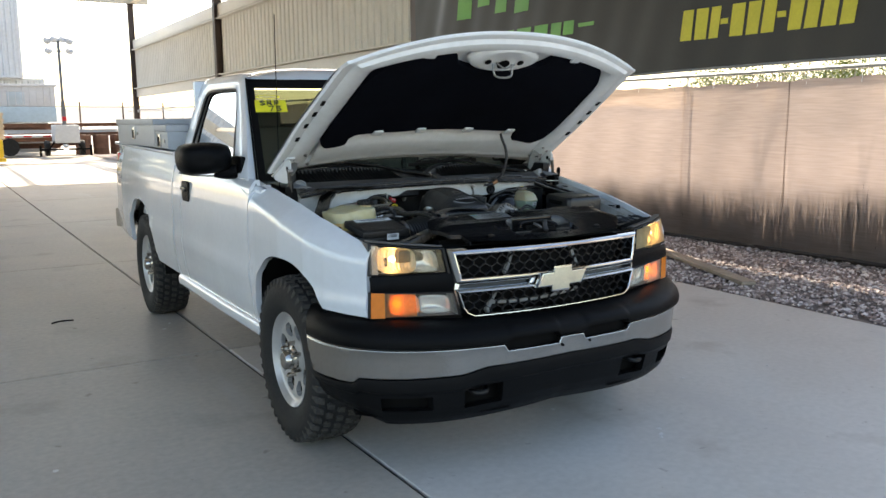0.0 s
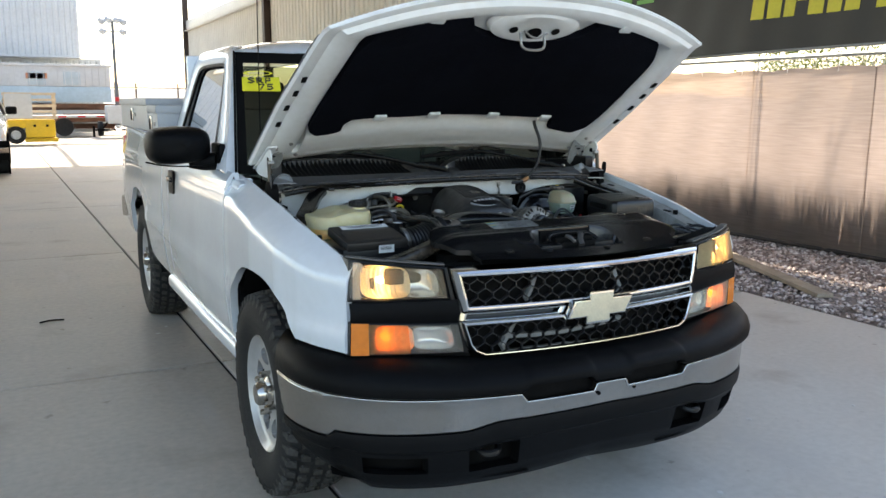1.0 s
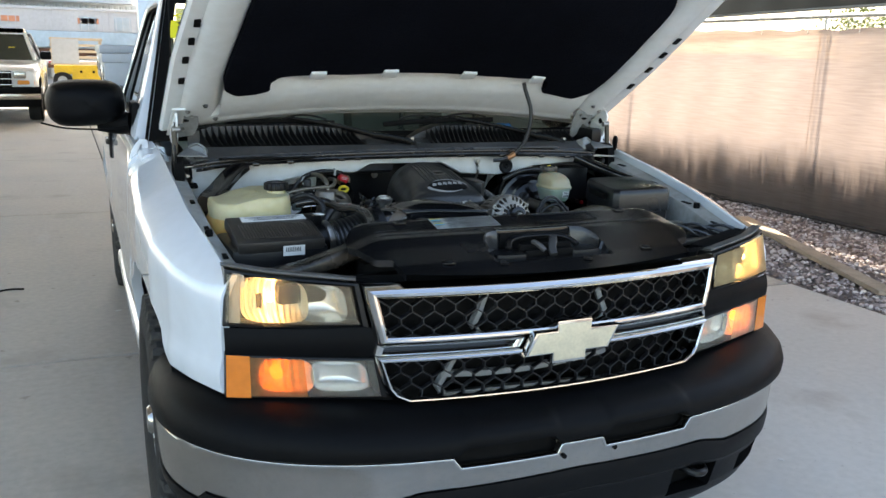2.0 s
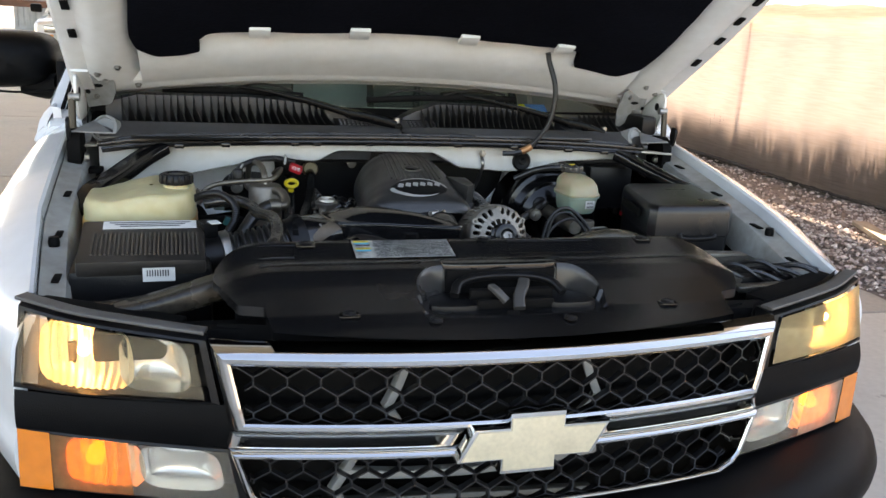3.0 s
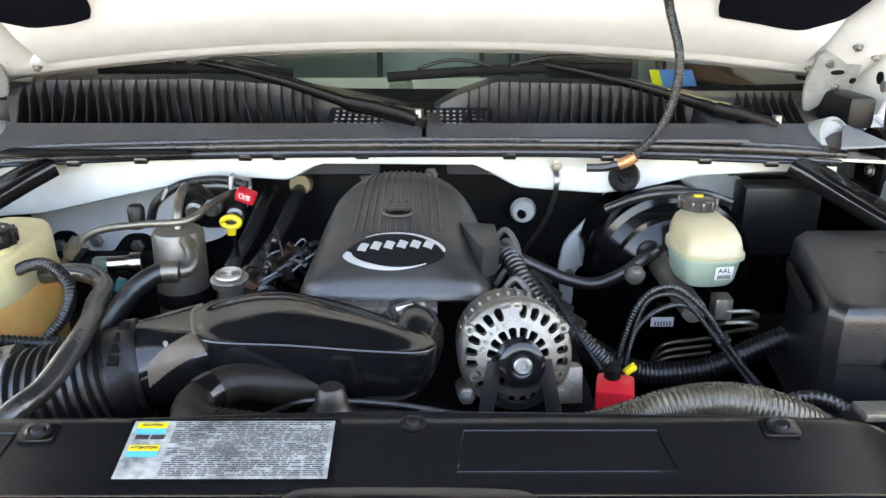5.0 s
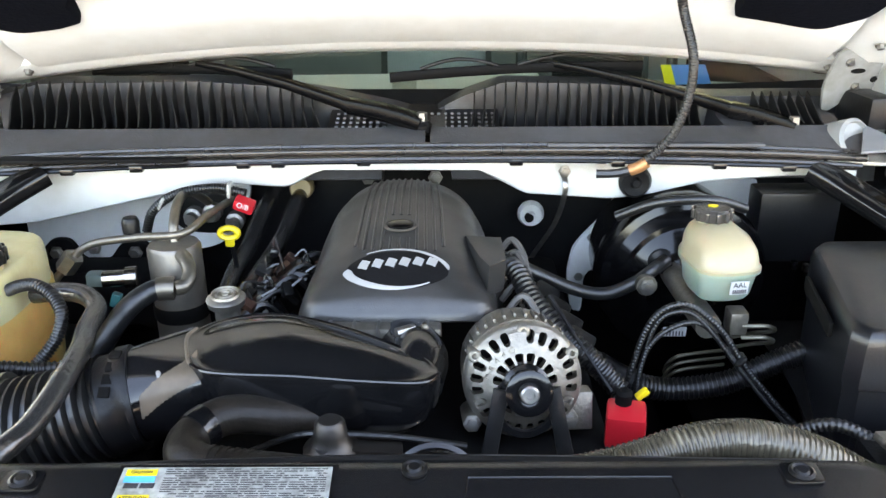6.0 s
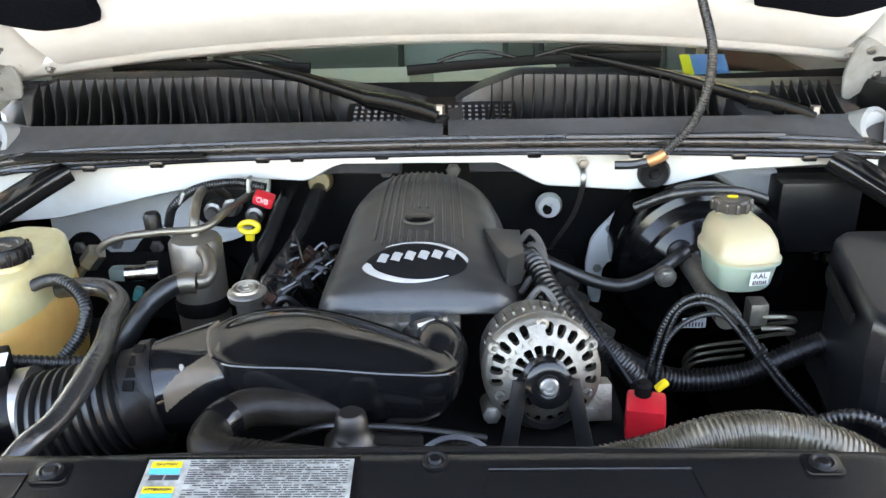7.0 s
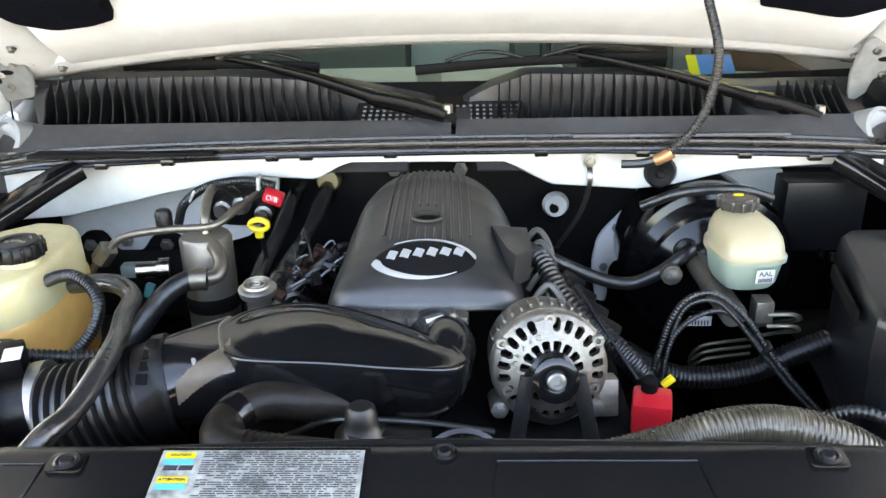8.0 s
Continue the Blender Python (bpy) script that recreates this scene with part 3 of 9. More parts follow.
def side_panel(y0, y1, zb, zt, arch=None, xg=None, shoulder=0.16, ny=40, nz=22, lip=0.03):
    """A body side from y0 to y1, of bottom zb(y) and top zt(y), with a wheel opening and a turned-in flange all round."""
    ys = set(span(y0, y1, ny))
    if arch:
        for i in range(41):
            q = arch[0] + arch[1] * math.sin(math.pi * (i / 40 - 0.5)) * 0.9999
            if y0 < q < y1:
                ys.add(q)
    ys = sorted(ys)

    def px(y, z, top):
        x = half_width(y) - inset(z)
        if xg:
            h = top - z
            x -= max(0.0, x - xg(y)) * max(0.0, 1 - h / shoulder) ** 2.8
        return x
    cols = []
    for y in ys:
        top, bot = zt(y), zb(y)
        a = arch_z(y, *arch) if arch else None
        if a is not None and a > bot:
            bot = a
        zs = [bot + (top - bot) * (1 - (1 - v) ** 1.25) for v in span(0, 1, nz)]
        col = [(px(y, bot, top) - lip, y, bot + 0.004), (px(y, bot, top) - 0.004, y, bot - 0.001)]
        col += [(px(y, z, top), y, z) for z in zs]
        xt = px(y, top, top)
        col += [(xt - 0.006, y, top - 0.004), (xt - 0.008, y, top - 0.03)]
        cols.append(col)
    first, last = [(x - 0.02, y + 0.002, z) for x, y, z in cols[0]], [(x - 0.02, y - 0.002, z) for x, y, z in cols[-1]]
    return surf([first] + cols + [last])


def fend_top(y):
    return lerp((-0.62, -0.5, -0.3, 0.0, 0.3, 0.46), (0.968, 0.99, 1.035, 1.092, 1.14, 1.158), y)


def fend_gap(y):
    return lerp((-0.62, -0.5, -0.2, 0.46), (0.772, 0.79, 0.825, 0.85), y)


FRONT_ARCH = (-0.025, 0.425, 0.385, 0.475)
REAR_ARCH = (3.02, 0.455, 0.385, 0.50)
for sgn in (-1, 1):
    sh = "passenger" if sgn < 0 else "driver"

    def put(name, b, m, parent=truck, label="", angle=38.0, s=sgn):
        return part(name, mirror(b) if s < 0 else b, m, parent, label, angle)
    # fender: before the door cut, down to the rocker behind the wheel
    fender = put("fender", side_panel(-0.605, 0.420, lambda y: lerp((-0.605, -0.25, 0.2, 0.36), (0.69, 0.70, 0.475, 0.47), y), fend_top, FRONT_ARCH, fend_gap, 0.10, 44), WHITE, label="white painted fender")
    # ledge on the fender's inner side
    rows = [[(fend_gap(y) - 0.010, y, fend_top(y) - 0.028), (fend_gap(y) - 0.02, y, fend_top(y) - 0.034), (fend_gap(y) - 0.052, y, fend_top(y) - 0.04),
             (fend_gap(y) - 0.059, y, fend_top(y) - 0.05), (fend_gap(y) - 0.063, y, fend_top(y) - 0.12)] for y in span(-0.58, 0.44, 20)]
    put("fender_ledge", surf(rows), DUSTY_SHADED, fender, "dusty white inner flange, darkened for shade")
    for y in (-0.42, -0.25, -0.05, 0.16):
        put("slot", box((0.013, 0.040, 0.004), (fend_gap(y) - 0.037, y, fend_top(y) - 0.0355), 0.0015, (3, 0, 0)), BLACK_DULL, fender, "dark slot")
    put("rubber_bumper", lathe([(0, 0), (0.010, 0), (0.011, 0.008), (0.009, 0.018), (0, 0.019)], 12, pose(fend_gap(-0.3) - 0.030, -0.3, fend_top(-0.3) - 0.036)), BLACK_TRIM, fender)
    # wheel house
    for yc, ry, zt in ((FRONT_ARCH[0], 0.47, 0.90), (REAR_ARCH[0], 0.49, 0.93)):
        rows = []
        for a in span(0, 180, 24):
            rows.append([(x, yc + ry * math.cos(radians(a)), 0.38 + (zt - 0.38) * math.sin(radians(a))) for x in (0.90, 0.75, 0.5)])
        put("wheel_house", surf(rows), BLACK_DULL)
    put("apron", box((0.012, 1.0, 0.37), (0.715, -0.1, 0.735)), BLACK_DULL)
    # door, pillar strip and rocker
    belt = lambda y: lerp((0.36, 1.0, 1.93), (1.175, 1.195, 1.215), y)
    door = put("door", side_panel(0.430, 1.715, lambda y: 0.475, belt, None, lambda y: 0.90, 0.05, 40), WHITE, label="white painted door")
    put("cab_corner", side_panel(1.725, 1.925, lambda y: 0.475, belt, None, lambda y: 0.90, 0.05, 8), WHITE)
    put("rocker", sweep([(half_width(y) - 0.055, y, 0.445) for y in span(0.36, 1.93, 12)], rounded(0.07, 0.075, 0.025)), WHITE)
    put("door_gap", box((0.02, 1.56, 0.60), (0.895, 1.13, 0.78)), BLACK_DULL)
    # door handle: black ring, recess and pull
    hy, hz = 1.575, 1.045
    hx = half_width(hy) - inset(hz)
    put("handle_surround", plate(rounded(0.150, 0.120, 0.028), 0.014, Matrix.Translation((hx - 0.004, hy, hz)) @ pose(0, 0, 0, 90, 0, 90), 0.004), BLACK_TRIM, door, "black door handle")
    put("handle_pull", box((0.022, 0.10, 0.028), (hx + 0.014, hy, hz + 0.014), 0.009), BLACK_GLOSS, door)
    # bed side
    bed_top = lambda y: lerp((1.95, 3.0, 4.05), (1.262, 1.272, 1.285), y)
    bed = put("bed_side", side_panel(1.945, 4.05, lambda y: lerp((1.94, 3.3, 3.5, 4.05), (0.475, 0.48, 0.52, 0.56), y), bed_top, REAR_ARCH, lambda y: 0.90, 0.06, 50), WHITE, label="white painted bed side")
    put("bed_rail", sweep([(0.895, y, bed_top(y) - 0.004) for y in span(1.95, 4.05, 10)], rounded(0.075, 0.022, 0.01)), WHITE, bed)
    put("inner_bed_wall", box((0.03, 2.08, 0.52), (0.845, 3.0, 1.0)), WHITE_IN, bed)
    put("tail_light", box((0.05, 0.09, 0.40), (0.895, 4.04, 1.0), 0.015), mat("tail_red", (0.35, 0.01, 0.01), 0.2), bed, "red tail light")
    put("rear_bumper_end", sweep(curve_points([(0.915, 3.84, 0.63), (0.92, 3.95, 0.64), (0.915, 4.1, 0.66), (0.88, 4.18, 0.66)], 6), rounded(0.02, 0.10, 0.008)), BLACK_TRIM, label="black bumper end cap")
    # decal bars on the bed side
    for k, (yy, zz, ln) in enumerate(((3.80, 1.02, 0.10), (3.83, 0.985, 0.07))):
        put("decal_bar", box((0.003, ln, 0.022), (half_width(yy) - inset(zz) + 0.001, yy, zz), 0.001), mat("decal_grey", (0.25, 0.2, 0.2), 0.5), bed)


# fender tails that run up to the pillar feet
for s in (-1, 1):
    tail = side_panel(0.418, 0.62, lambda y: 1.09 + 0.30 * (y - 0.418), lambda y: 1.154 + 0.18 * (y - 0.42), None, lambda y: 0.846 + 0.10 * (y - 0.42), 0.07, 12, 14, 0.01)
    tail.transform(Matrix.Translation((0.003, 0, 0)))
    part("fender_tail", mirror(tail) if s < 0 else tail, WHITE, truck, "white painted fender tail")
    part("cowl_corner", sweep(curve_points([(s * 0.858, 0.36, 1.095), (s * 0.868, 0.46, 1.110), (s * 0.870, 0.54, 1.128), (s * 0.868, 0.64, 1.148)], 5), rounded(0.085, 0.085, 0.022)), WHITE, truck, "white painted cowl corner")



# ---- cab ----
def cab_x(z):
    return lerp((1.18, 1.25, 1.45, 1.62, 1.69, 1.74, 1.77), (0.910, 0.884, 0.818, 0.766, 0.742, 0.710, 0.63), z)


def star(outline, c, n):
    """The outline resampled at n even angles round c."""
    out = []
    m = len(outline)
    for i in range(n):
        a = 2 * math.pi * i / n
        d = Vector((math.cos(a), math.sin(a)))
        best = None
        for k in range(m):
            p, q = Vector(outline[k]), Vector(outline[(k + 1) % m])
            e = q - p
            den = d.x * e.y - d.y * e.x
            if abs(den) < 1e-9:
                continue
            w = p - Vector(c)
            t, u = (w.x * e.y - w.y * e.x) / den, (w.x * d.y - w.y * d.x) / den
            if t > 0 and -1e-6 <= u <= 1 + 1e-6 and (best is None or t < best):
                best = t
        out.append((c[0] + d.x * best, c[1] + d.y * best))
    return out


WIN_C = (1.28, 1.42)
OUTER = [(0.50, 1.165), (0.98, 1.665), (1.03, 1.70), (1.12, 1.722), (1.80, 1.722), (1.87, 1.705), (1.925, 1.60), (1.945, 1.40), (1.945, 1.205)]
INNER = soften([(0.77, 1.215), (0.80, 1.24), (1.075, 1.615), (1.13, 1.642), (1.68, 1.645), (1.74, 1.60), (1.76, 1.32), (1.745, 1.215)], 2, 0.2)
for sgn in (-1, 1):
    o, i1 = star(OUTER, WIN_C, 120), star(INNER, WIN_C, 120)
    rings = []
    for k, dx in ((0.0, -0.05), (0.0, 0.0), (0.12, 0.006), (0.5, 0.008), (0.88, 0.006), (1.0, 0.0), (1.02, -0.05)):
        row = []
        for p, q in zip(o, i1):
            y, z = p[0] + (q[0] - p[0]) * k, p[1] + (q[1] - p[1]) * k
            row.append((cab_x(z) + dx, y, z))
        rings.append(row)
    b = surf(rings, close_v=True)
    side = part("cab_side", mirror(b) if sgn < 0 else b, WHITE, truck, "white cab side with window opening")
    # rubber run and glass
    seal = [Vector((cab_x(z) - 0.012, y, z)) for y, z in star(INNER, WIN_C, 96)]
    b = surf([[v + Vector((dx, (1.28 - v.y) * k, (1.42 - v.z) * k)) for v in seal] for dx, k in ((0.014, -0.01), (0.014, 0.05), (0.0, 0.05))], close_v=True)
    part("window_seal", mirror(b) if sgn < 0 else b, BLACK_TRIM, side)
    g = bmesh.new()
    g.faces.new([g.verts.new((v.x - 0.006, 1.28 + (v.y - 1.28) * 1.0, v.z)) for v in seal])
    gl = part("side_window", mirror(g) if sgn < 0 else g, SIDE_GLASS, side, "dark tinted side window")
    gl.visible_shadow = False


def roof_row(y):
    zt = lerp((0.96, 1.05, 1.2, 1.6, 1.85, 1.93), (1.685, 1.735, 1.765, 1.77, 1.752, 1.71), y)
    w = lerp((0.96, 1.05, 1.7, 1.93), (0.715, 0.735, 0.735, 0.735), y)
    return [(w * u, y, zt - (zt - 1.70) * abs(u) ** 4.0 if zt > 1.70 else zt) for u in span(-1, 1, 25)]


part("roof", surf([roof_row(y) for y in (0.96, 0.985, 1.02, 1.08, 1.2, 1.4, 1.6, 1.75, 1.85, 1.91, 1.93)]), WHITE, truck, "white cab roof")
part("cab_back", surf([[(cab_x(z) * u, 1.94, z) for u in span(-1, 1, 9)] for z in (0.5, 1.2)]), WHITE, truck)
for x0, x1 in ((-0.80, -0.63), (0.63, 0.80)):
    part("back_pillar", box((0.16, 0.04, 0.52), ((x0 + x1) / 2, 1.90, 1.45), 0.01), WHITE, truck)
part("antenna", tube([(-0.80, 0.36, 1.14), (-0.795, 0.37, 1.5), (-0.787, 0.383, 1.96)], 0.0022, 4, 6), BLACK_TRIM, truck, "thin black whip antenna")


def shield(u, v, off=0.0):
    """Windscreen surface: u across -1..1, v up 0..1."""
    w = 0.868 + (0.738 - 0.868) * v
    y = 0.475 + 0.52 * v - 0.09 * (1 - u * u) * (1 - 0.45 * v) - off * 0.72
    z = 1.165 + 0.52 * v + off * 0.68
    return (w * u, y, z)


ws = part("windscreen", surf([[shield(u, v) for u in span(-1, 1, 25)] for v in span(0, 1, 9)]), TINT, truck, "windscreen glass")
ws.visible_shadow = False
frit = bmesh.new()
for ua, ub, va, vb in ((-1, -0.955, 0, 1), (0.955, 1, 0, 1), (-0.955, 0.955, 0.90, 1), (-0.955, 0.955, 0, 0.06)):
    surf([[shield(u, v, 0.003) for u in span(ua, ub, 13)] for v in span(va, vb, 9)], bm=frit)
part("windscreen_border", frit, BLACK_DULL, truck, "black windscreen border")
for sgn in (-1, 1):
    part("pillar_trim", sweep([Vector(shield(sgn * 1.008, v, 0.006)) for v in span(0, 1.0, 9)], rounded(0.010, 0.008, 0.003)), BLACK_TRIM, truck)
# sale sticker on the glass: yellow card with hand strokes, and a dark oval above it
STICKER_Y = mat("yellow_card", (0.80, 0.70, 0.03), 0.6, 0, 0.05)
part("yellow_card", surf([[shield(u, v, 0.005) for u in span(-0.965, -0.750, 5)] for v in span(0.650, 0.772, 3)]), STICKER_Y, ws, "yellow card with black hand lettering")
def pen(points, nm="pen_stroke"):
    part(nm, sweep([Vector(shield(u, v, 0.008)) for u, v in points], ring(0.0035, 5)), INK, ws)
def letter(strokes, u0, v0, w, h):
    for s in strokes:
        pen([(u0 + a * w, v0 + b * h) for a, b in s])
GLYPH = {"S": [[(0.9, 0.85), (0.5, 1), (0.1, 0.8), (0.5, 0.5), (0.9, 0.25), (0.5, 0), (0.1, 0.1)]],
         "R": [[(0.1, 0), (0.1, 1), (0.7, 0.95), (0.7, 0.55), (0.1, 0.5)], [(0.4, 0.5), (0.9, 0)]],
         "P": [[(0.1, 0), (0.1, 1), (0.7, 0.95), (0.7, 0.5), (0.1, 0.45)]],
         "7": [[(0.1, 1), (0.9, 1), (0.4, 0)]], "5": [[(0.9, 1), (0.2, 1), (0.15, 0.55), (0.7, 0.6), (0.85, 0.25), (0.5, 0), (0.1, 0.08)]]}
for ch, u0, v0 in (("S", -0.935, 0.718), ("R", -0.885, 0.718), ("P", -0.835, 0.718), ("7", -0.880, 0.662), ("5", -0.830, 0.662)):
    letter(GLYPH[ch], u0, v0, 0.042, 0.044)
part("oval_decal", surf([[shield(-0.87 + r * 0.085 * math.cos(a), 0.808 + r * 0.020 * math.sin(a), 0.005) for r in (0.8, 1.0)] for a in span(0, 2 * math.pi, 25)]), STICKER_Y, ws)
letter([[(0, 0.5), (0.4, 0.9), (0.5, 0.2), (0.9, 0.7)], [(0.3, 0.2), (0.8, 0.1)]], -0.90, 0.20, 0.09, 0.06)
# cab inside
dash = part("dashboard", surf([[(x, y, z + 0.02 * (1 - (x / 0.8) ** 2)) for x in span(-0.76, 0.76, 15)] for y, z in ((0.42, 1.135), (0.60, 1.14), (0.78, 1.13), (0.86, 1.10), (0.88, 0.95), (0.84, 0.7))]), DASH_LIT, truck, "grey green dashboard, lightened for the light on it")
part("seat_cushion", box((1.36, 0.5, 0.2), (0, 1.38, 0.85), 0.06), INTERIOR, truck)
for x in (-0.42, 0.42):
    part("seat_back", box((0.52, 0.16, 0.56), (x, 1.66, 1.14), 0.06, (-14, 0, 0)), INTERIOR, truck, "grey seat back")
    part("head_rest", box((0.26, 0.10, 0.17), (x, 1.74, 1.49), 0.045, (-10, 0, 0)), INTERIOR, truck)
part("cab_floor", box((1.6, 1.5, 0.03), (0, 1.2, 0.55)), INTERIOR, truck)
b = surf([[(0.40 + (0.185 + 0.014 * math.cos(c)) * math.cos(a), 0.98 + 0.014 * math.sin(c) + 0.07 * math.sin(a), 1.16 + (0.185 + 0.014 * math.cos(c)) * math.sin(a) * 0.93) for c in span(0, 2 * math.pi, 9)[:-1]] for a in span(0, 2 * math.pi, 41)[:-1]], True, True)
wheel_rim = part("steering_wheel", b, BLACK_SATIN, truck, "black steering wheel")
part("wheel_hub", box((0.22, 0.06, 0.12), (0.40, 0.96, 1.15), 0.03), BLACK_SATIN, wheel_rim)
part("headliner", surf([[(x, y, 1.70) for x in span(-0.66, 0.66, 3)] for y in (1.0, 1.88)]), INTERIOR, truck)
part("rear_glass", surf([[(x, 1.915 - 0.25 * (z - 1.22) * 0.3, z) for x in span(-0.62, 0.62, 3)] for z in (1.22, 1.66)]), REAR_GLASS, truck, "dark rear window").visible_shadow = False
# white sheets standing for light patches behind the glass, and tape on the dash
for x, w, c in ((-0.20, 0.24, LABEL), (0.10, 0.26, LABEL)):
    part("light_patch_sheet", box((w, 0.17, 0.002), (x, 0.62, 1.165), 0, (4, 0, 2)), c, dash, "white sheet standing for a light patch behind the glass")
part("blue_card", box((0.07, 0.13, 0.004), (0.52, 0.56, 1.17), 0, (30, 0, 0)), mat("blue_card", (0.06, 0.22, 0.60), 0.5), dash, "blue card")
part("yellow_card_edge", box((0.02, 0.13, 0.004), (0.475, 0.56, 1.17), 0, (30, 0, 0)), STICKER_Y, dash)


# ---- door mirrors ----
def door_mirror(sgn):
    b = bmesh.new()
    c = Vector((1.040, 0.74, 1.272))
    rows = []
    for k, (yy, s) in enumerate(((0.095, 0.94), (0.09, 1.0), (0.03, 1.0), (-0.03, 0.96), (-0.07, 0.84), (-0.092, 0.6), (-0.10, 0.3), (-0.101, 0.001))):
        out = soften([(-0.135, -0.075), (0.10, -0.095), (0.155, -0.06), (0.165, 0.03), (0.13, 0.09), (-0.08, 0.095), (-0.135, 0.06)], 3, 0.22)
        rows.append([(c.x + x * s * 0.88, c.y + yy + 0.10 * x * 0.3, c.z + z * s * 0.88) for x, z in out])
    surf(rows, close_v=True, bm=b)
    sweep(curve_points([(1.0, 0.76, 1.215), (0.94, 0.74, 1.205), (0.885, 0.70, 1.21)], 5), rounded(0.12, 0.075, 0.03), b)
    box((0.03, 0.17, 0.12), (0.895, 0.70, 1.225), 0.012, bm=b)
    # driver's mirror is turned back to keep it out of the camera's view
    fold = Matrix.Translation((0.90, 0.70, 0)) @ Matrix.Rotation(radians(68 if sgn > 0 else 0), 4, "Z") @ Matrix.Translation((-0.90, -0.70, 0))
    b.transform(fold)
    m = part("door_mirror", mirror(b) if sgn < 0 else b, BLACK_TRIM, truck, "black door mirror, folded back" if sgn > 0 else "black folding door mirror")
    g = plate(rounded(0.23, 0.13, 0.03), 0.004, Matrix.Translation((1.045, 0.825, 1.272)) @ pose(0, 0, 0, 90, 0, 5))
    g.transform(fold)
    part("mirror_glass", mirror(g) if sgn < 0 else g, CHROME, m)
    s = sweep(curve_points([(0.92, 0.66, 1.20), (1.0, 0.645, 1.192), (1.12, 0.66, 1.196), (1.195, 0.70, 1.21)], 5), rounded(0.01, 0.006, 0.002))
    s.transform(fold)
    part("seam", mirror(s) if sgn < 0 else s, BLACK_DULL, m)


door_mirror(-1)
door_mirror(1)


# ---- wheels ----
def make_wheel(sgn, y):
    w = new("wheel")
    w.parent = truck
    w.location = (sgn * 0.815, y, HUB_Z)
    w.rotation_euler = (0, radians(90 * sgn), radians(0))
    # local z points outward
    prof = [(0.215, -0.10), (0.235, -0.118), (0.30, -0.128), (0.345, -0.120), (0.368, -0.105), (0.374, -0.05), (0.375, 0.0), (0.374, 0.05), (0.368, 0.105), (0.345, 0.120), (0.31, 0.129), (0.27, 0.126), (0.235, 0.114), (0.212, 0.098)]
    part("tyre", lathe(prof, 64), RUBBER, w, "black all terrain tyre")
    # tread blocks
    vs = bmesh.new()
    for k in range(44):
        a = 2 * math.pi * k / 44
        for j, (z, ln, wd, off) in enumerate(((-0.100, 0.036, 0.038, 0.0), (-0.052, 0.034, 0.034, 0.5), (-0.0, 0.036, 0.036, 0.1), (0.052, 0.034, 0.034, 0.6), (0.100, 0.036, 0.038, 0.2))):
            aa = a + off * 2 * math.pi / 44
            out = [(-wd / 2, -ln / 2), (wd / 2, -ln / 2 + 0.010), (wd / 2, ln / 2), (0.006, ln / 2 + 0.004), (-wd / 2, ln / 2 - 0.008)]
            r0, r1 = (0.360, 0.3845) if abs(z) < 0.08 else (0.350, 0.381)
            lo = [vs.verts.new(((r0) * math.cos(aa + t / 0.38), (r0) * math.sin(aa + t / 0.38), z + q)) for q, t in out]
            hi = [vs.verts.new(((r1 - (0.008 if abs(z + q) > 0.105 else 0)) * math.cos(aa + t * 0.86 / 0.38), (r1 - (0.008 if abs(z + q) > 0.105 else 0)) * math.sin(aa + t * 0.86 / 0.38), z + q * 0.9)) for q, t in out]
            vs.faces.new(hi)
            for i in range(5):
                vs.faces.new((lo[i], lo[(i + 1) % 5], hi[(i + 1) % 5], hi[i]))
        # shoulder lugs
        for z in (0.121, -0.121):
            aa = a + 0.35 * 2 * math.pi / 44
            q = [vs.verts.new((r * math.cos(aa + t), r * math.sin(aa + t), z + dz * (1 if z > 0 else -1))) for r, t, dz in ((0.335, -0.022, 0.004), (0.335, 0.022, 0.004), (0.372, 0.03, -0.006), (0.372, -0.03, -0.006))]
            vs.faces.new(q)
    tr = part("tread", vs, TREAD, w, "dusty tread blocks", angle=25)
    tr["kind"] = "stuff"
    # rim with slots: dish between radii, cut by oval openings
    n_ang, slots = 96, 8
    zdish = lambda r: lerp((0.055, 0.075, 0.09, 0.105, 0.135, 0.165, 0.178, 0.190, 0.205, 0.214), (0.078, 0.074, 0.068, 0.070, 0.078, 0.080, 0.076, 0.078, 0.096, 0.106), r)
    b = bmesh.new()
    rr = [0.06, 0.075, 0.09, 0.105] + [0.109, 0.115, 0.122, 0.130, 0.138, 0.146, 0.153, 0.160, 0.165] + [0.170, 0.185, 0.198, 0.208, 0.216, 0.222]
    grid = [[b.verts.new((r * math.cos(2 * math.pi * i / n_ang), r * math.sin(2 * math.pi * i / n_ang), zdish(min(r, 0.214)) if r < 0.22 else 0.098)) for i in range(n_ang)] for r in rr]
    hole_edges = []
    for i in range(len(rr) - 1):
        for j in range(n_ang):
            rm = (rr[i] + rr[i + 1]) / 2
            aa = ((j + 0.5) / n_ang * slots) % 1.0 - 0.5
            wid = 0.33
            inside = (aa / wid) ** 2 + ((rm - 0.137) / 0.038) ** 2 < 1
            if not inside:
                b.faces.new((grid[i][j], grid[i][(j + 1) % n_ang], grid[i + 1][(j + 1) % n_ang], grid[i + 1][j]))
    loose = [v for v in b.verts if not v.link_faces]
    bmesh.ops.delete(b, geom=loose, context="VERTS")
    open_edges = [e for e in b.edges if len(e.link_faces) == 1]
    ext = bmesh.ops.extrude_edge_only(b, edges=open_edges)
    for v in [g for g in ext["geom"] if isinstance(g, bmesh.types.BMVert)]:
        v.co.z -= 0.022
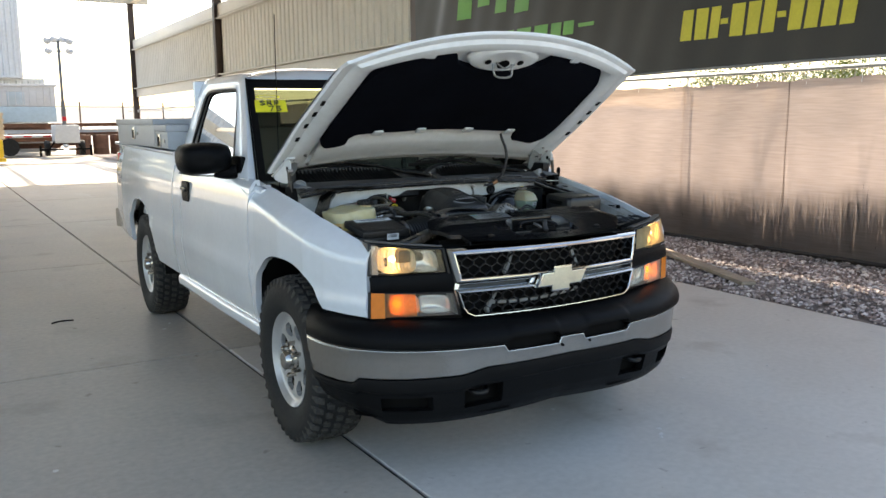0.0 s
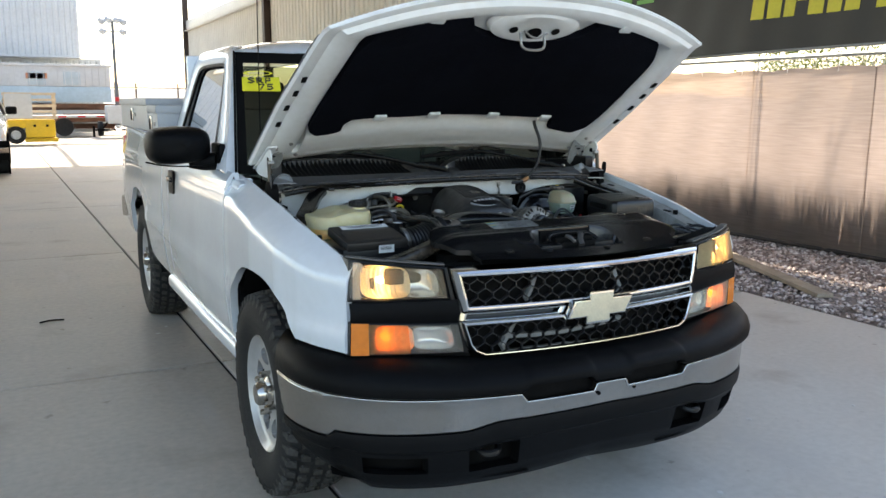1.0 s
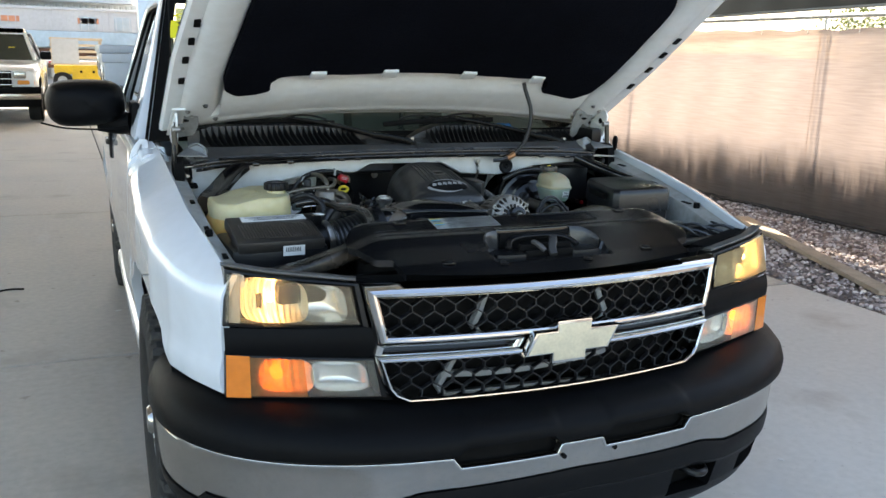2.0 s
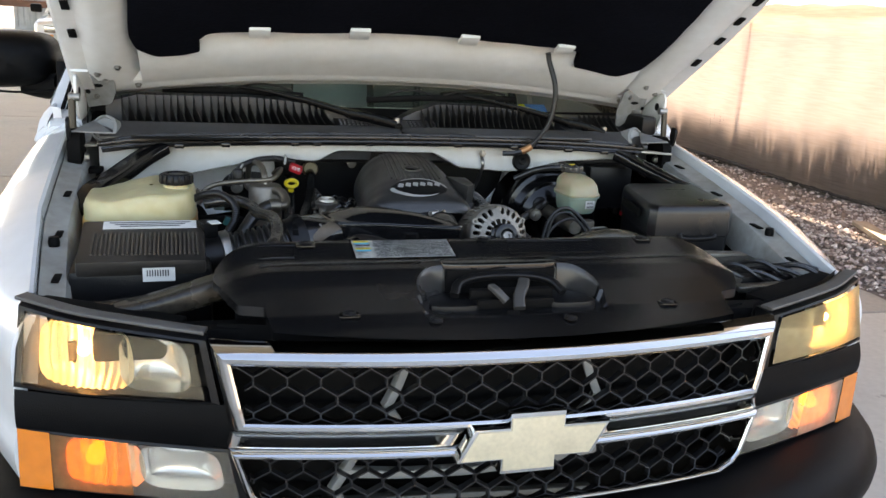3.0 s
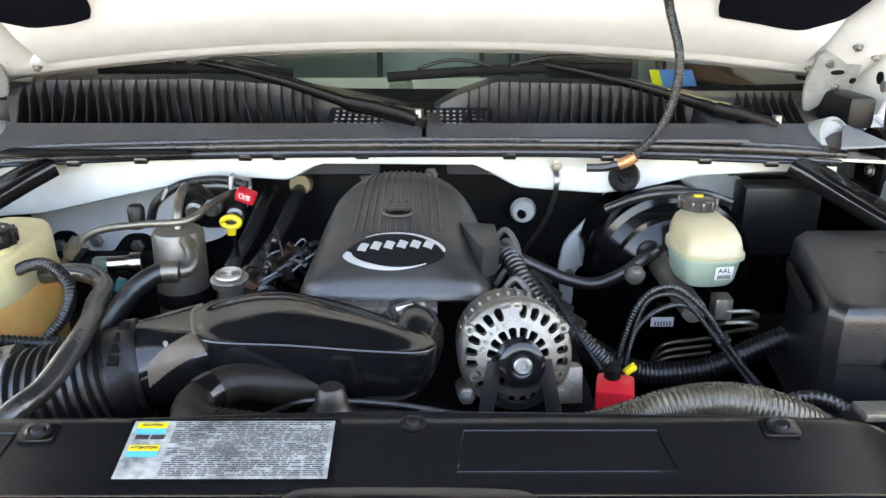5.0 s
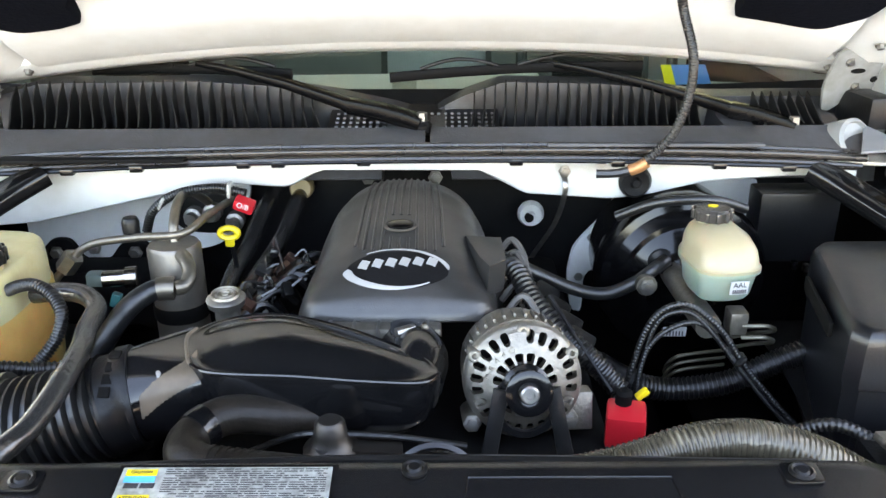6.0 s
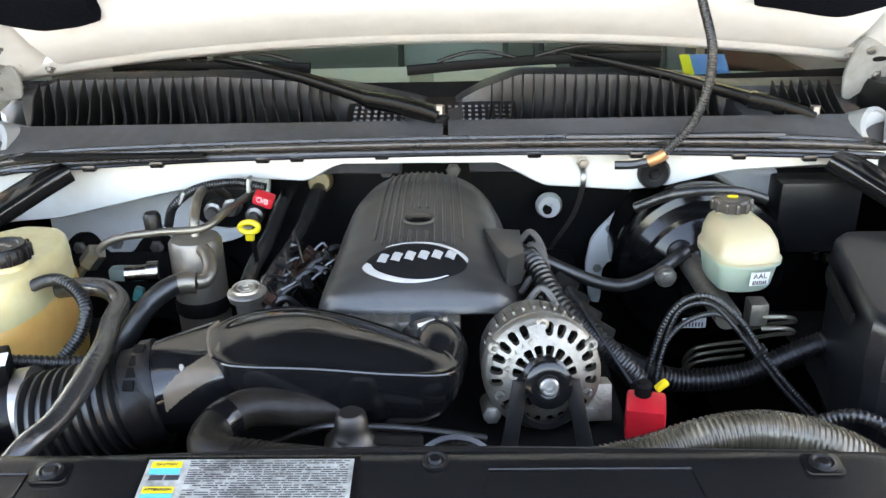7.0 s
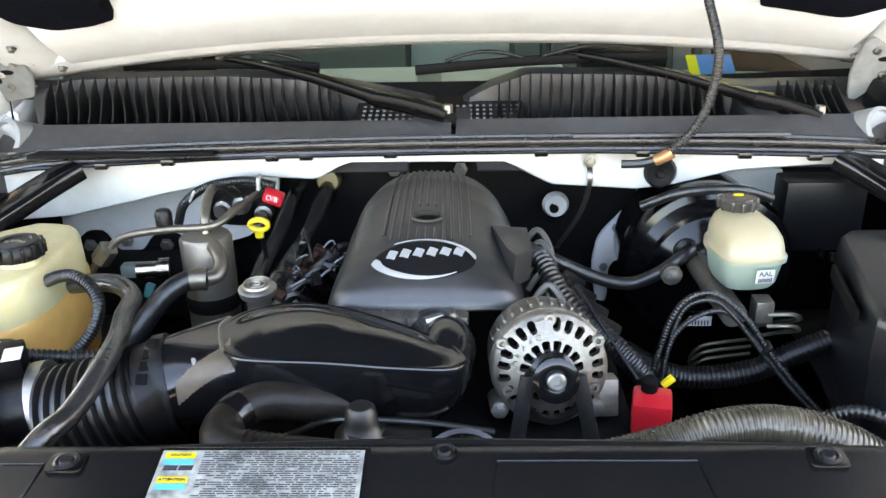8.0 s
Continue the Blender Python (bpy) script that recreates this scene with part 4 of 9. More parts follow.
    bmesh.ops.smooth_vert(b, verts=[v for v in b.verts if 0.104 < v.co.xy.length < 0.169], factor=0.5, use_axis_x=True, use_axis_y=True, use_axis_z=False)
    rim = part("rim", b, WHEEL, w, "silver painted steel wheel", 50)
    part("rim_back", lathe([(0.220, 0.085), (0.200, 0.03), (0.200, -0.09), (0.10, -0.05), (0, -0.05)], 40), BLACK_DULL, w)
    cap = lathe([(0.062, 0.070), (0.060, 0.084), (0.052, 0.090), (0.046, 0.094), (0.043, 0.122), (0.036, 0.130), (0, 0.132)], 32)
    part("centre_cap", cap, CHROME_SOFT, w, "bright centre cap")
    for k in range(6):
        a = 2 * math.pi * k / 6
        part("lug_nut", lathe([(0.012, 0.07), (0.012, 0.108), (0.009, 0.114), (0, 0.115)], 6, pose(0.073 * math.cos(a), 0.073 * math.sin(a), 0)), CHROME_SOFT, rim, angle=20)
    return w


for y in (0.0, 3.02):
    for sgn in (-1, 1):
        make_wheel(sgn, y)
part("axle", tube([(-0.7, 3.02, 0.38), (0.7, 3.02, 0.38)], 0.05, 2, 12), BLACK_DULL, truck)
part("chassis_rail", box((0.08, 4.6, 0.14), (-0.45, 1.7, 0.56), 0.01), BLACK_DULL, truck)
part("chassis_rail", box((0.08, 4.6, 0.14), (0.45, 1.7, 0.56), 0.01), BLACK_DULL, truck)
part("underbody", box((1.5, 4.3, 0.02), (0, 1.9, 0.62)), BLACK_DULL, truck)
part("bed_floor", box((1.66, 2.06, 0.03), (0, 3.0, 0.80)), WHITE_IN, truck)
part("bed_front", box((1.75, 0.03, 0.5), (0, 1.97, 1.0)), WHITE, truck)
part("tailgate", box((1.62, 0.06, 0.5), (0, 4.03, 1.02), 0.015), WHITE, truck)
part("rear_bumper", sweep([(x, 4.2 - 0.10 * (x / 0.9) ** 4, 0.64) for x in span(-0.93, 0.93, 15)], rounded(0.10, 0.16, 0.02)), CHROME_SOFT, truck)


# ---- front end ----
def face_y(x, z):
    return -0.775 + 0.24 * x * x + 0.10 * max(0, z - 0.86) + 0.5 * max(0, abs(x) - 0.70) * max(0, z - 0.80) * 3


def bump_xy(a, rx=0.938, ry=0.585, y0=-0.30, n=2.6):
    """Plan of the bumper, a from -1 to 1."""
    t = a * math.pi / 2
    s, c = math.sin(t), math.cos(t)
    return (rx * math.copysign(abs(s) ** (2 / n), s), y0 - ry * abs(c) ** (2 / n))


AA = [math.copysign(abs(u) ** 1.25, u) for u in span(-1, 1, 121)]


def chrome_top(x):
    ax = abs(x)
    if 0.068 < ax < 0.315:
        return 0.548
    if ax <= 0.068:
        return lerp((0.056, 0.068), (0.572, 0.548), ax)
    return lerp((0.315, 0.335, 0.94), (0.548, 0.574, 0.576), ax)


def chrome_bot(x):
    return lerp((0, 0.40, 0.50, 0.83, 0.855, 0.87, 0.94), (0.492, 0.486, 0.462, 0.452, 0.452, 0.428, 0.424), abs(x))


xs_b = sorted(set([bump_xy(a) for a in AA] + [(s * q, -0.30 - 0.585 * (1 - (q / 0.938) ** 2.6) ** (1 / 2.6)) for s in (-1, 1) for q in (0.056, 0.066, 0.068, 0.084, 0.300, 0.315, 0.322, 0.335, 0.855, 0.87)]))
rows = []
for k, (f, out) in enumerate(((1.0, -0.012), (1.0, 0.004), (0.93, 0.010), (0.86, 0.006), (0.6, 0.002), (0.3, 0.0), (0.04, -0.004), (0.0, -0.02))):
    row = []
    for x, y in xs_b:
        zt, zb = chrome_top(x), chrome_bot(x)
        n = Vector((x * 0.35 / 0.94, -1 if abs(x) < 0.9 else -0.3, 0)).normalized()
        row.append((x + n.x * out, y + n.y * out, zb + (zt - zb) * f))
    rows.append(row)
bumper = part("front_bumper", surf(rows), CHROME_SOFT, truck, "chrome front bumper, its face toned for the floor it reflects")
part("chrome_edge", sweep([(x * 1.004, y - 0.010, chrome_top(x) - 0.004) for x, y in xs_b], rounded(0.006, 0.007, 0.002)), CHROME, bumper, "bright chrome edge")
for x in (-0.045, 0.10):
    part("bolt_hole", lathe([(0, 0), (0.006, 0), (0.006, 0.003), (0, 0.003)], 10, pose(x, -0.888, 0.532, 90, 0, 0)), BLACK_DULL, bumper)
# top pad: black, bulging, from under the lamps to the chrome
rows = []
for f, out, dz in ((0.0, -0.02, 0), (0.0, 0.012, 0.004), (0.1, 0.022, 0), (0.3, 0.024, 0), (0.55, 0.016, 0), (0.8, -0.006, 0), (0.95, -0.045, 0), (1.0, -0.09, 0), (1.0, -0.17, -0.004)):
    row = []
    for x, y in xs_b:
        zt, zb = lerp((0, 0.5, 0.80, 0.94), (0.656, 0.664, 0.688, 0.69), abs(x)), lerp((0.066, 0.084, 0.300, 0.322), (0.574, 0.593, 0.593, 0.574), abs(x))
        if f == 0.0 and out < 0:
            zb -= 0.001
        dx = x * (1 + out * 0.8 - (0.05 if out < -0.1 else 0))
        row.append((dx, y - out, zb + (zt - zb) * f + dz))
    rows.append(row)
part("bumper_pad", surf(rows), BLACK_TRIM, bumper, "black textured bumper top pad")
for s in (-1, 1):
    part("pad_slot", surf([[(s * q, -0.30 - 0.585 * (1 - (q / 0.938) ** 2.6) ** (1 / 2.6) + dy, z) for q in span(0.055, 0.335, 12)] for dy, z in ((0.02, 0.535), (0.022, 0.57), (0.02, 0.605), (-0.012, 0.612))]), BLACK_DULL, bumper, "dark recess")
# lower valance: a lip, a set back lower face, and openings cut through it
VAL_F = (1.0, 0.9, 0.74, 0.70, 0.35, 0.15, 0.0)
VAL_OUT = (-0.002, 0.0, -0.004, -0.014, -0.030, -0.052, -0.085)
OPENINGS = ((0.325, 0.495, 0.30, 0.68), (0.62, 0.80, 0.34, 0.62))


def val_point(x, y, f):
    out = lerp(VAL_F[::-1], VAL_OUT[::-1], f)
    zt, zb = chrome_bot(x) - 0.002, lerp((0, 0.55, 0.8, 0.94), (0.262, 0.250, 0.245, 0.31), abs(x))
    return (x * (1 + out * 0.9), y - out * (1.3 - 0.8 * abs(x)), zb + (zt - zb) * f)


val_x = set(x for x, y in xs_b)
for a, b, lo, hi in OPENINGS:
    val_x |= {s * q for s in (-1, 1) for q in [a, b] + span(a + 0.008, b - 0.008, 7)}
val_x = sorted(x for x in val_x if not any(0 < abs(abs(x) - e) < 0.006 for o in OPENINGS for e in o[:2]))
val_f = sorted(set([0, 0.08, 0.15, 0.22, 0.72, 0.74, 0.76, 0.82, 0.9, 0.96, 1.0] + [e for o in OPENINGS for e in o[2:]] + span(0.30, 0.68, 12)))
b = bmesh.new()
grid = [[b.verts.new(val_point(x, -0.30 - 0.585 * max(0.0, 1 - (min(abs(x), 0.938) / 0.938) ** 2.6) ** (1 / 2.6), f)) for x in val_x] for f in val_f]
for i in range(len(val_f) - 1):
    for j in range(len(val_x) - 1):
        fm, xm = (val_f[i] + val_f[i + 1]) / 2, abs(val_x[j] + val_x[j + 1]) / 2
        if not any(a < xm < e and lo < fm < hi for a, e, lo, hi in OPENINGS):
            b.faces.new((grid[i][j], grid[i][j + 1], grid[i + 1][j + 1], grid[i + 1][j]))
bmesh.ops.delete(b, geom=[v for v in b.verts if not v.link_faces], context="VERTS")
edge = [e for e in b.edges if len(e.link_faces) == 1]
for v in [g for g in bmesh.ops.extrude_edge_only(b, edges=edge)["geom"] if isinstance(g, bmesh.types.BMVert)]:
    v.co.y += 0.045
val = part("valance", b, mat("valance_plastic", (0.0045, 0.0046, 0.005), 0.46, 0, 0.2, 6, 60, bump=0.2, bscale=500, spec=0.11), bumper, "black lower bumper valance", 30)
for s in (-1, 1):
    # added dark backing, so the openings read as shaded holes
    part("opening_back", surf([[(s * q * (1 - 0.3 * dy), -0.30 - 0.585 * (1 - (q / 0.938) ** 2.6) ** (1 / 2.6) + dy, z) for q in span(0.27, 0.86, 16)] for dy, z in ((0.052, 0.284), (0.095, 0.286), (0.095, 0.42), (0.03, 0.432))]), BLACK_DULL, val, "dark sheet added behind the valance openings")
    part("tow_hook", tube([(s * 0.37, -0.79, 0.395), (s * 0.40, -0.845, 0.385), (s * 0.44, -0.835, 0.382), (s * 0.45, -0.78, 0.39)], 0.011, 6, 8), BLACK_SATIN, bumper, "black tow hook")


# grille: two chrome frames, a bar between, and a badge
def on_face(x, z, out=0.0):
    return (x, face_y(x, z) - out, z)


grille = part("grille", surf([[on_face(x, z, -0.075) for x in span(-0.49, 0.49, 21)] for z in span(0.64, 0.955, 8)]), BLACK_DULL, truck, "black honeycomb grille in bright chrome frames")


def dense(pts, n=8, closed=True):
    out = []
    m = len(pts)
    for i in range(m if closed else m - 1):
        a, b = pts[i], pts[(i + 1) % m]
        out += [(a[0] + (b[0] - a[0]) * k / n, a[1] + (b[1] - a[1]) * k / n) for k in range(n)]
    return out + ([out[0]] if closed else [pts[-1]])


def chrome_frame(outer, inner, name, proud=0.030, mat_=None):
    o, i = dense(outer, 12), dense(inner, 12)
    rows = []
    for k, out in ((0, -0.003), (0.0, proud * 0.05), (0.10, proud * 0.38), (0.24, proud * 0.66), (0.42, proud * 0.90), (0.60, proud), (0.80, proud * 0.98), (0.94, proud * 0.86), (1.0, proud * 0.6), (1.0, -0.05)):
        rows.append([on_face(a[0] + (b[0] - a[0]) * k, a[1] + (b[1] - a[1]) * k, out) for a, b in zip(o, i)])
    return part(name, surf(rows), mat_ or CHROME, grille, "chrome grille frame", 30)


UP_O = [(-0.506, 0.957), (0.506, 0.957), (0.475, 0.811), (-0.475, 0.811)]
UP_I = [(-0.470, 0.924), (0.470, 0.924), (0.450, 0.834), (-0.450, 0.834)]
LO_O = [(-0.482, 0.790), (0.482, 0.790), (0.456, 0.705), (0.440, 0.682), (0.405, 0.666), (-0.405, 0.666), (-0.440, 0.682), (-0.456, 0.705)]
LO_I = [(-0.458, 0.771), (0.458, 0.771), (0.438, 0.711), (0.424, 0.694), (0.396, 0.681), (-0.396, 0.681), (-0.424, 0.694), (-0.438, 0.711)]
chrome_frame(UP_O, UP_I, "upper_frame")
for sgn in (-1, 1):
    chrome_frame([(sgn * x, z) for x, z in ((0.476, 0.814), (0.095, 0.814), (0.108, 0.787), (0.481, 0.787))], [(sgn * x, z) for x, z in ((0.455, 0.808), (0.140, 0.808), (0.150, 0.793), (0.461, 0.793))], "slot_frame", 0.024)
chrome_frame(LO_O, LO_I, "lower_frame", 0.030)
part("slot_back", surf([[on_face(x, z, -0.005) for x in span(-0.475, 0.475, 21)] for z in (0.785, 0.815)]), BLACK_GLOSS, grille)


def in_poly(x, z, poly):
    c = False
    for i in range(len(poly)):
        (x0, z0), (x1, z1) = poly[i], poly[(i + 1) % len(poly)]
        if (z0 > z) != (z1 > z) and x < x0 + (x1 - x0) * (z - z0) / (z1 - z0):
            c = not c
    return c


STRIP_GREY = mat("grey_strip", (0.26, 0.26, 0.25), 0.5)
MESH_BLACK = mat("mesh_black_plastic", (0.011, 0.011, 0.012), 0.35, 0, 0.2, 6, 60, spec=0.35)


def honeycomb(poly, name):
    """Wide cells with upright sides: ribs between neighbouring corners."""
    b = bmesh.new()
    cw, hv, sl = 0.0515, 0.0138, 0.0157
    done = set()
    for j in range(-1, 12):
        for i in range(-11, 12):
            cx, cz = i * cw + (cw / 2 if j % 2 else 0), 0.655 + j * (hv + sl)
            pts = [(cx + cw / 2, cz - hv / 2), (cx + cw / 2, cz + hv / 2), (cx, cz + hv / 2 + sl), (cx - cw / 2, cz + hv / 2), (cx - cw / 2, cz - hv / 2), (cx, cz - hv / 2 - sl)]
            for k in range(6):
                p, q = pts[k], pts[(k + 1) % 6]
                key = (round((p[0] + q[0]) * 300), round((p[1] + q[1]) * 300))
                if key in done or not (in_poly(*p, poly) or in_poly(*q, poly)):
                    continue
                done.add(key)
                # keep each rib inside the opening
                if not in_poly(*p, poly):
                    p = tuple(Vector(q).lerp(Vector(p), 0.5))
                elif not in_poly(*q, poly):
                    q = tuple(Vector(p).lerp(Vector(q), 0.5))
                d = Vector((q[0] - p[0], q[1] - p[1])).normalized()
                nx, nz = -d.y * 0.0012, d.x * 0.0012
                ring_at = lambda w, o: [on_face(p[0] + nx * w, p[1] + nz * w, o), on_face(q[0] + nx * w, q[1] + nz * w, o), on_face(q[0] - nx * w, q[1] - nz * w, o), on_face(p[0] - nx * w, p[1] - nz * w, o)]
                fv, bv = [b.verts.new(v) for v in ring_at(1, 0.0)], [b.verts.new(v) for v in ring_at(1.2, -0.014)]
                b.faces.new(fv)
                b.faces.new((fv[0], fv[1], bv[1], bv[0]))
                b.faces.new((fv[2], fv[3], bv[3], bv[2]))
    part(name, b, MESH_BLACK, grille, "black honeycomb mesh", 20)["kind"] = "stuff"


honeycomb([(-0.475, 0.928), (0.475, 0.928), (0.455, 0.83), (-0.455, 0.83)], "upper_mesh")
honeycomb([(-0.46, 0.775), (0.46, 0.775), (0.435, 0.70), (0.385, 0.66), (-0.385, 0.66), (-0.435, 0.70)], "lower_mesh")
for p in ([(-0.185, 0.925), (-0.21, 0.86), (-0.235, 0.81), (-0.275, 0.74), (-0.31, 0.675)], [(0.115, 0.93), (0.135, 0.87), (0.16, 0.82)], [(-0.30, 0.712), (-0.2, 0.706), (-0.08, 0.706), (0.06, 0.715), (0.16, 0.725)]):
    part("bracket_strip", sweep([Vector(on_face(x, z, -0.045)) for x, z in dense(p, 5, False)], rounded(0.018, 0.014, 0.0015, 2)), STRIP_GREY, grille, "pale support strip behind the mesh")
BOW = [(-0.135, -0.032), (-0.055, -0.032), (-0.055, -0.060), (0.048, -0.060), (0.048, -0.032), (0.118, -0.032), (0.148, 0.032), (0.062, 0.032), (0.062, 0.060), (-0.042, 0.060), (-0.042, 0.032), (-0.105, 0.032)]
BM = Matrix.Translation((-0.004, -0.799, 0.800)) @ pose(0, 0, 0, 90, 0, 0)
badge = part("badge", plate([(x * 0.93, z * 0.90) for x, z in BOW], 0.024, BM, 0.006), CHROME, grille, "gold badge with a chrome rim")
part("badge_face", plate([(x * 0.87, z * 0.77) for x, z in BOW], 0.027, BM, 0.003), GOLD, badge)


# lamps
def lamp_point(x, z, sgn, out=0.0):
    return (sgn * x, face_y(x, z) - out, z)


def lamp(sgn):
    top = [(0.508, 0.956), (0.79, 0.985), (0.802, 0.855), (0.488, 0.853)]
    low = [(0.462, 0.778), (0.803, 0.795), (0.806, 0.686), (0.440, 0.678)]

    def quad(poly, u, v):
        a = Vector(poly[0]).lerp(Vector(poly[1]), u)
        b = Vector(poly[3]).lerp(Vector(poly[2]), u)
        return b.lerp(a, v)

    def cell(poly, u0, u1, v0, v1, out, nu=12, nv=8):
        return surf([[lamp_point(*quad(poly, u, v), sgn, out if not callable(out) else out(u, v)) for u in span(u0, u1, nu)] for v in span(v0, v1, nv)])
    hl = part("headlight", cell(top, 0, 1, 0, 1, -0.06), BLACK_SATIN, truck, "clear headlight, lit warm yellow")
    rim_pts = dense([(0.03, 0.03), (0.97, 0.04), (0.97, 0.96), (0.03, 0.96)], 8)
    part("bezel", surf([[lamp_point(*quad(top, 0.5 + (u - 0.5) * k, 0.5 + (v - 0.5) * k), sgn, out) for u, v in rim_pts] for k, out in ((1.06, -0.05), (1.06, 0.004), (0.98, 0.006), (0.98, -0.05))]), BLACK_SATIN, hl)

    def bowl(poly, u0, u1, v0, v1, name, m, depth=0.05, flutes=0):
        rows_b = []
        for vv in span(-1, 1, 15):
            row = []
            for uu in span(-1, 1, 40 if flutes else 21):
                # round the corners of the square grid
                ur, vr = uu * math.sqrt(1 - 0.30 * vv ** 4), vv * math.sqrt(1 - 0.30 * uu ** 4)
                u, v = (u0 + u1) / 2 + (u1 - u0) / 2 * ur, (v0 + v1) / 2 + (v1 - v0) / 2 * vr
                d = max(abs(uu) ** 3, abs(vv) ** 3)
                row.append(lamp_point(*quad(poly, u, v), sgn, -0.008 - depth * (1 - min(1, d)) ** 0.6 + (0.004 * math.sin(uu * flutes) if flutes else 0)))
            rows_b.append(row)
        return part(name, surf(rows_b), m, hl if poly is top else lo, "", 60)
    lo = part("signal_lamp", cell(low, 0, 1, 0, 1, -0.06), BLACK_SATIN, truck, "amber and clear signal lamp, lit")
    part("bezel", surf([[lamp_point(*quad(low, 0.5 + (u - 0.5) * k, 0.5 + (v - 0.5) * k), sgn, out) for u, v in rim_pts] for k, out in ((1.04, -0.05), (1.04, 0.004), (0.96, 0.006), (0.94, -0.05))]), BLACK_SATIN, lo)
    bowl(top, 0.12, 0.47, 0.10, 0.88, "fog_reflector", REFLECT_COOL, 0.04)
    bowl(top, 0.40, 0.88, 0.08, 0.92, "main_reflector", REFLECT, 0.045, 34)
    part("bulb", lathe([(0, -0.02), (0.009, -0.02), (0.0095, 0.004), (0.006, 0.010), (0, 0.012)], 12, Matrix.Translation(lamp_point(*quad(top, 0.66, 0.5), sgn, -0.035)) @ pose(0, 0, 0, 90, 0, 0)), BULB, hl, "glowing bulb")
    part("lens", cell(top, 0.07, 0.985, 0.09, 0.92, 0.008, 16, 10), CLEAR if sgn < 0 else CLOUDED, hl, "clear lens").visible_shadow = False
    part("outer_reflector", cell(top, 0.88, 0.97, 0.06, 0.94, -0.004), mat("smoked_reflector", (0.30, 0.24, 0.20), 0.3, 0.5), hl)
    bowl(low, 0.10, 0.46, 0.14, 0.86, "clear_reflector", REFLECT_COOL, 0.035)
    bowl(low, 0.44, 0.78, 0.12, 0.88, "signal_reflector", REFLECT, 0.04, 20)
    part("signal_bulb", lathe([(0, -0.02), (0.014, -0.02), (0.015, 0.008), (0.008, 0.018), (0, 0.02)], 12, Matrix.Translation(lamp_point(*quad(low, 0.66, 0.5), sgn, -0.03)) @ pose(0, 0, 0, 90, 0, 0)), TURN, lo, "glowing amber bulb")
    part("lens", cell(low, 0.05, 0.50, 0.06, 0.94, 0.007, 14, 8), CLEAR_LOW, lo, "clear lens").visible_shadow = False
    # the lit bulb's orange glow is put into this lens colour
    part("glow_lens", cell(low, 0.50, 0.84, 0.06, 0.94, 0.007, 10, 8), ORANGE if sgn < 0 else PALE_ORANGE, lo, "hazy lens coloured by the amber bulb's glow").visible_shadow = False
    part("side_marker", cell(low, 0.84, 0.985, 0.03, 0.97, 0.009, 6, 8), mat("amber_marker", (0.72, 0.20, 0.02), 0.15, 0, 0.1, coat=0.6), lo, "amber side marker")
    # filler band between the lamps and beside the grille
    band = [(0.47, 0.853), (0.80, 0.853), (0.80, 0.79), (0.455, 0.778)]
    part("filler_band", cell(band, 0, 1, 0, 1, lambda u, v: 0.004 + 0.006 * math.sin(v * math.pi)), BLACK_TRIM, truck, "black band between the lamps")
    part("filler_low", cell([(0.44, 0.682), (0.806, 0.69), (0.81, 0.65), (0.40, 0.64)], 0, 1, 0, 1, -0.02), BLACK_TRIM, truck)
    part("lamp_top_trim", sweep([Vector(lamp_point(*quad(top, u, 1.0), sgn, -0.02)) + Vector((0, 0, 0.006)) for u in span(0, 1, 12)], rounded(0.026, 0.006, 0.002, 3)), mat("lamp_housing_grey", (0.085, 0.082, 0.078), 0.4, 0, 0.2, 12, 60), truck)


# Reflector colours carry the bulb's warm glow and a cooler brightness beside it.
REFLECT_COOL = mat("bright_reflector", (0.86, 0.88, 0.88), 0.22, 0.75, 0.05)
REFLECT = mat("warm_reflector", (0.92, 0.82, 0.62), 0.50, 0.6, 0.05)
lamp(-1)
lamp(1)


# ---- hood, raised ----
HOOD_O, HOOD_A = Vector((0, 0.455, 1.188)), radians(30.6)
HD_S, HD_N = Vector((0, -math.cos(HOOD_A), math.sin(HOOD_A))), Vector((0, math.sin(HOOD_A), math.cos(HOOD_A)))


def hood_w(s):
    return lerp((0, 0.5, 0.9, 1.0, 1.2), (0.838, 0.825, 0.79, 0.775, 0.76), s)


def hood_len(u):
    return 1.0 + 0.17 * (1 - abs(u) ** 2.2)


def hp(x, s, n):
    return HOOD_O + HD_S * s + HD_N * n + Vector((x, 0, 0))


def bow(u):
    """Crown of the whole hood across its width."""
    return 0.062 * (1 - abs(u) ** 2.2)


def crown(u, f):
    """Height of the outer skin."""
    edge = 1 - abs(u) ** 4
    nose = 1 - max(0.0, (f - 0.84) / 0.16) ** 2.4
    return bow(u) + (0.016 + 0.036 * edge) * nose - 0.012 * (1 - nose)


def rear_s(u):
    return 0.035 + 0.01 * (1 - u * u)


rows = []
for f in [0, 0.02, 0.06, 0.15, 0.3, 0.45, 0.6, 0.72, 0.8, 0.86, 0.9, 0.93, 0.96, 0.98, 0.99, 1.0]:
    row = []
    for u in [math.copysign(abs(k) ** 0.8, k) for k in span(-1, 1, 41)]:
        s = rear_s(u) + f * (hood_len(u) - rear_s(u))
        row.append(hp(u * hood_w(s), s, crown(u, f)))
    rows.append(row)
hood = part("hood", surf(rows), WHITE, truck, "white hood propped open with a black felt liner", 50)
# rim flange and inner panel
rows = []
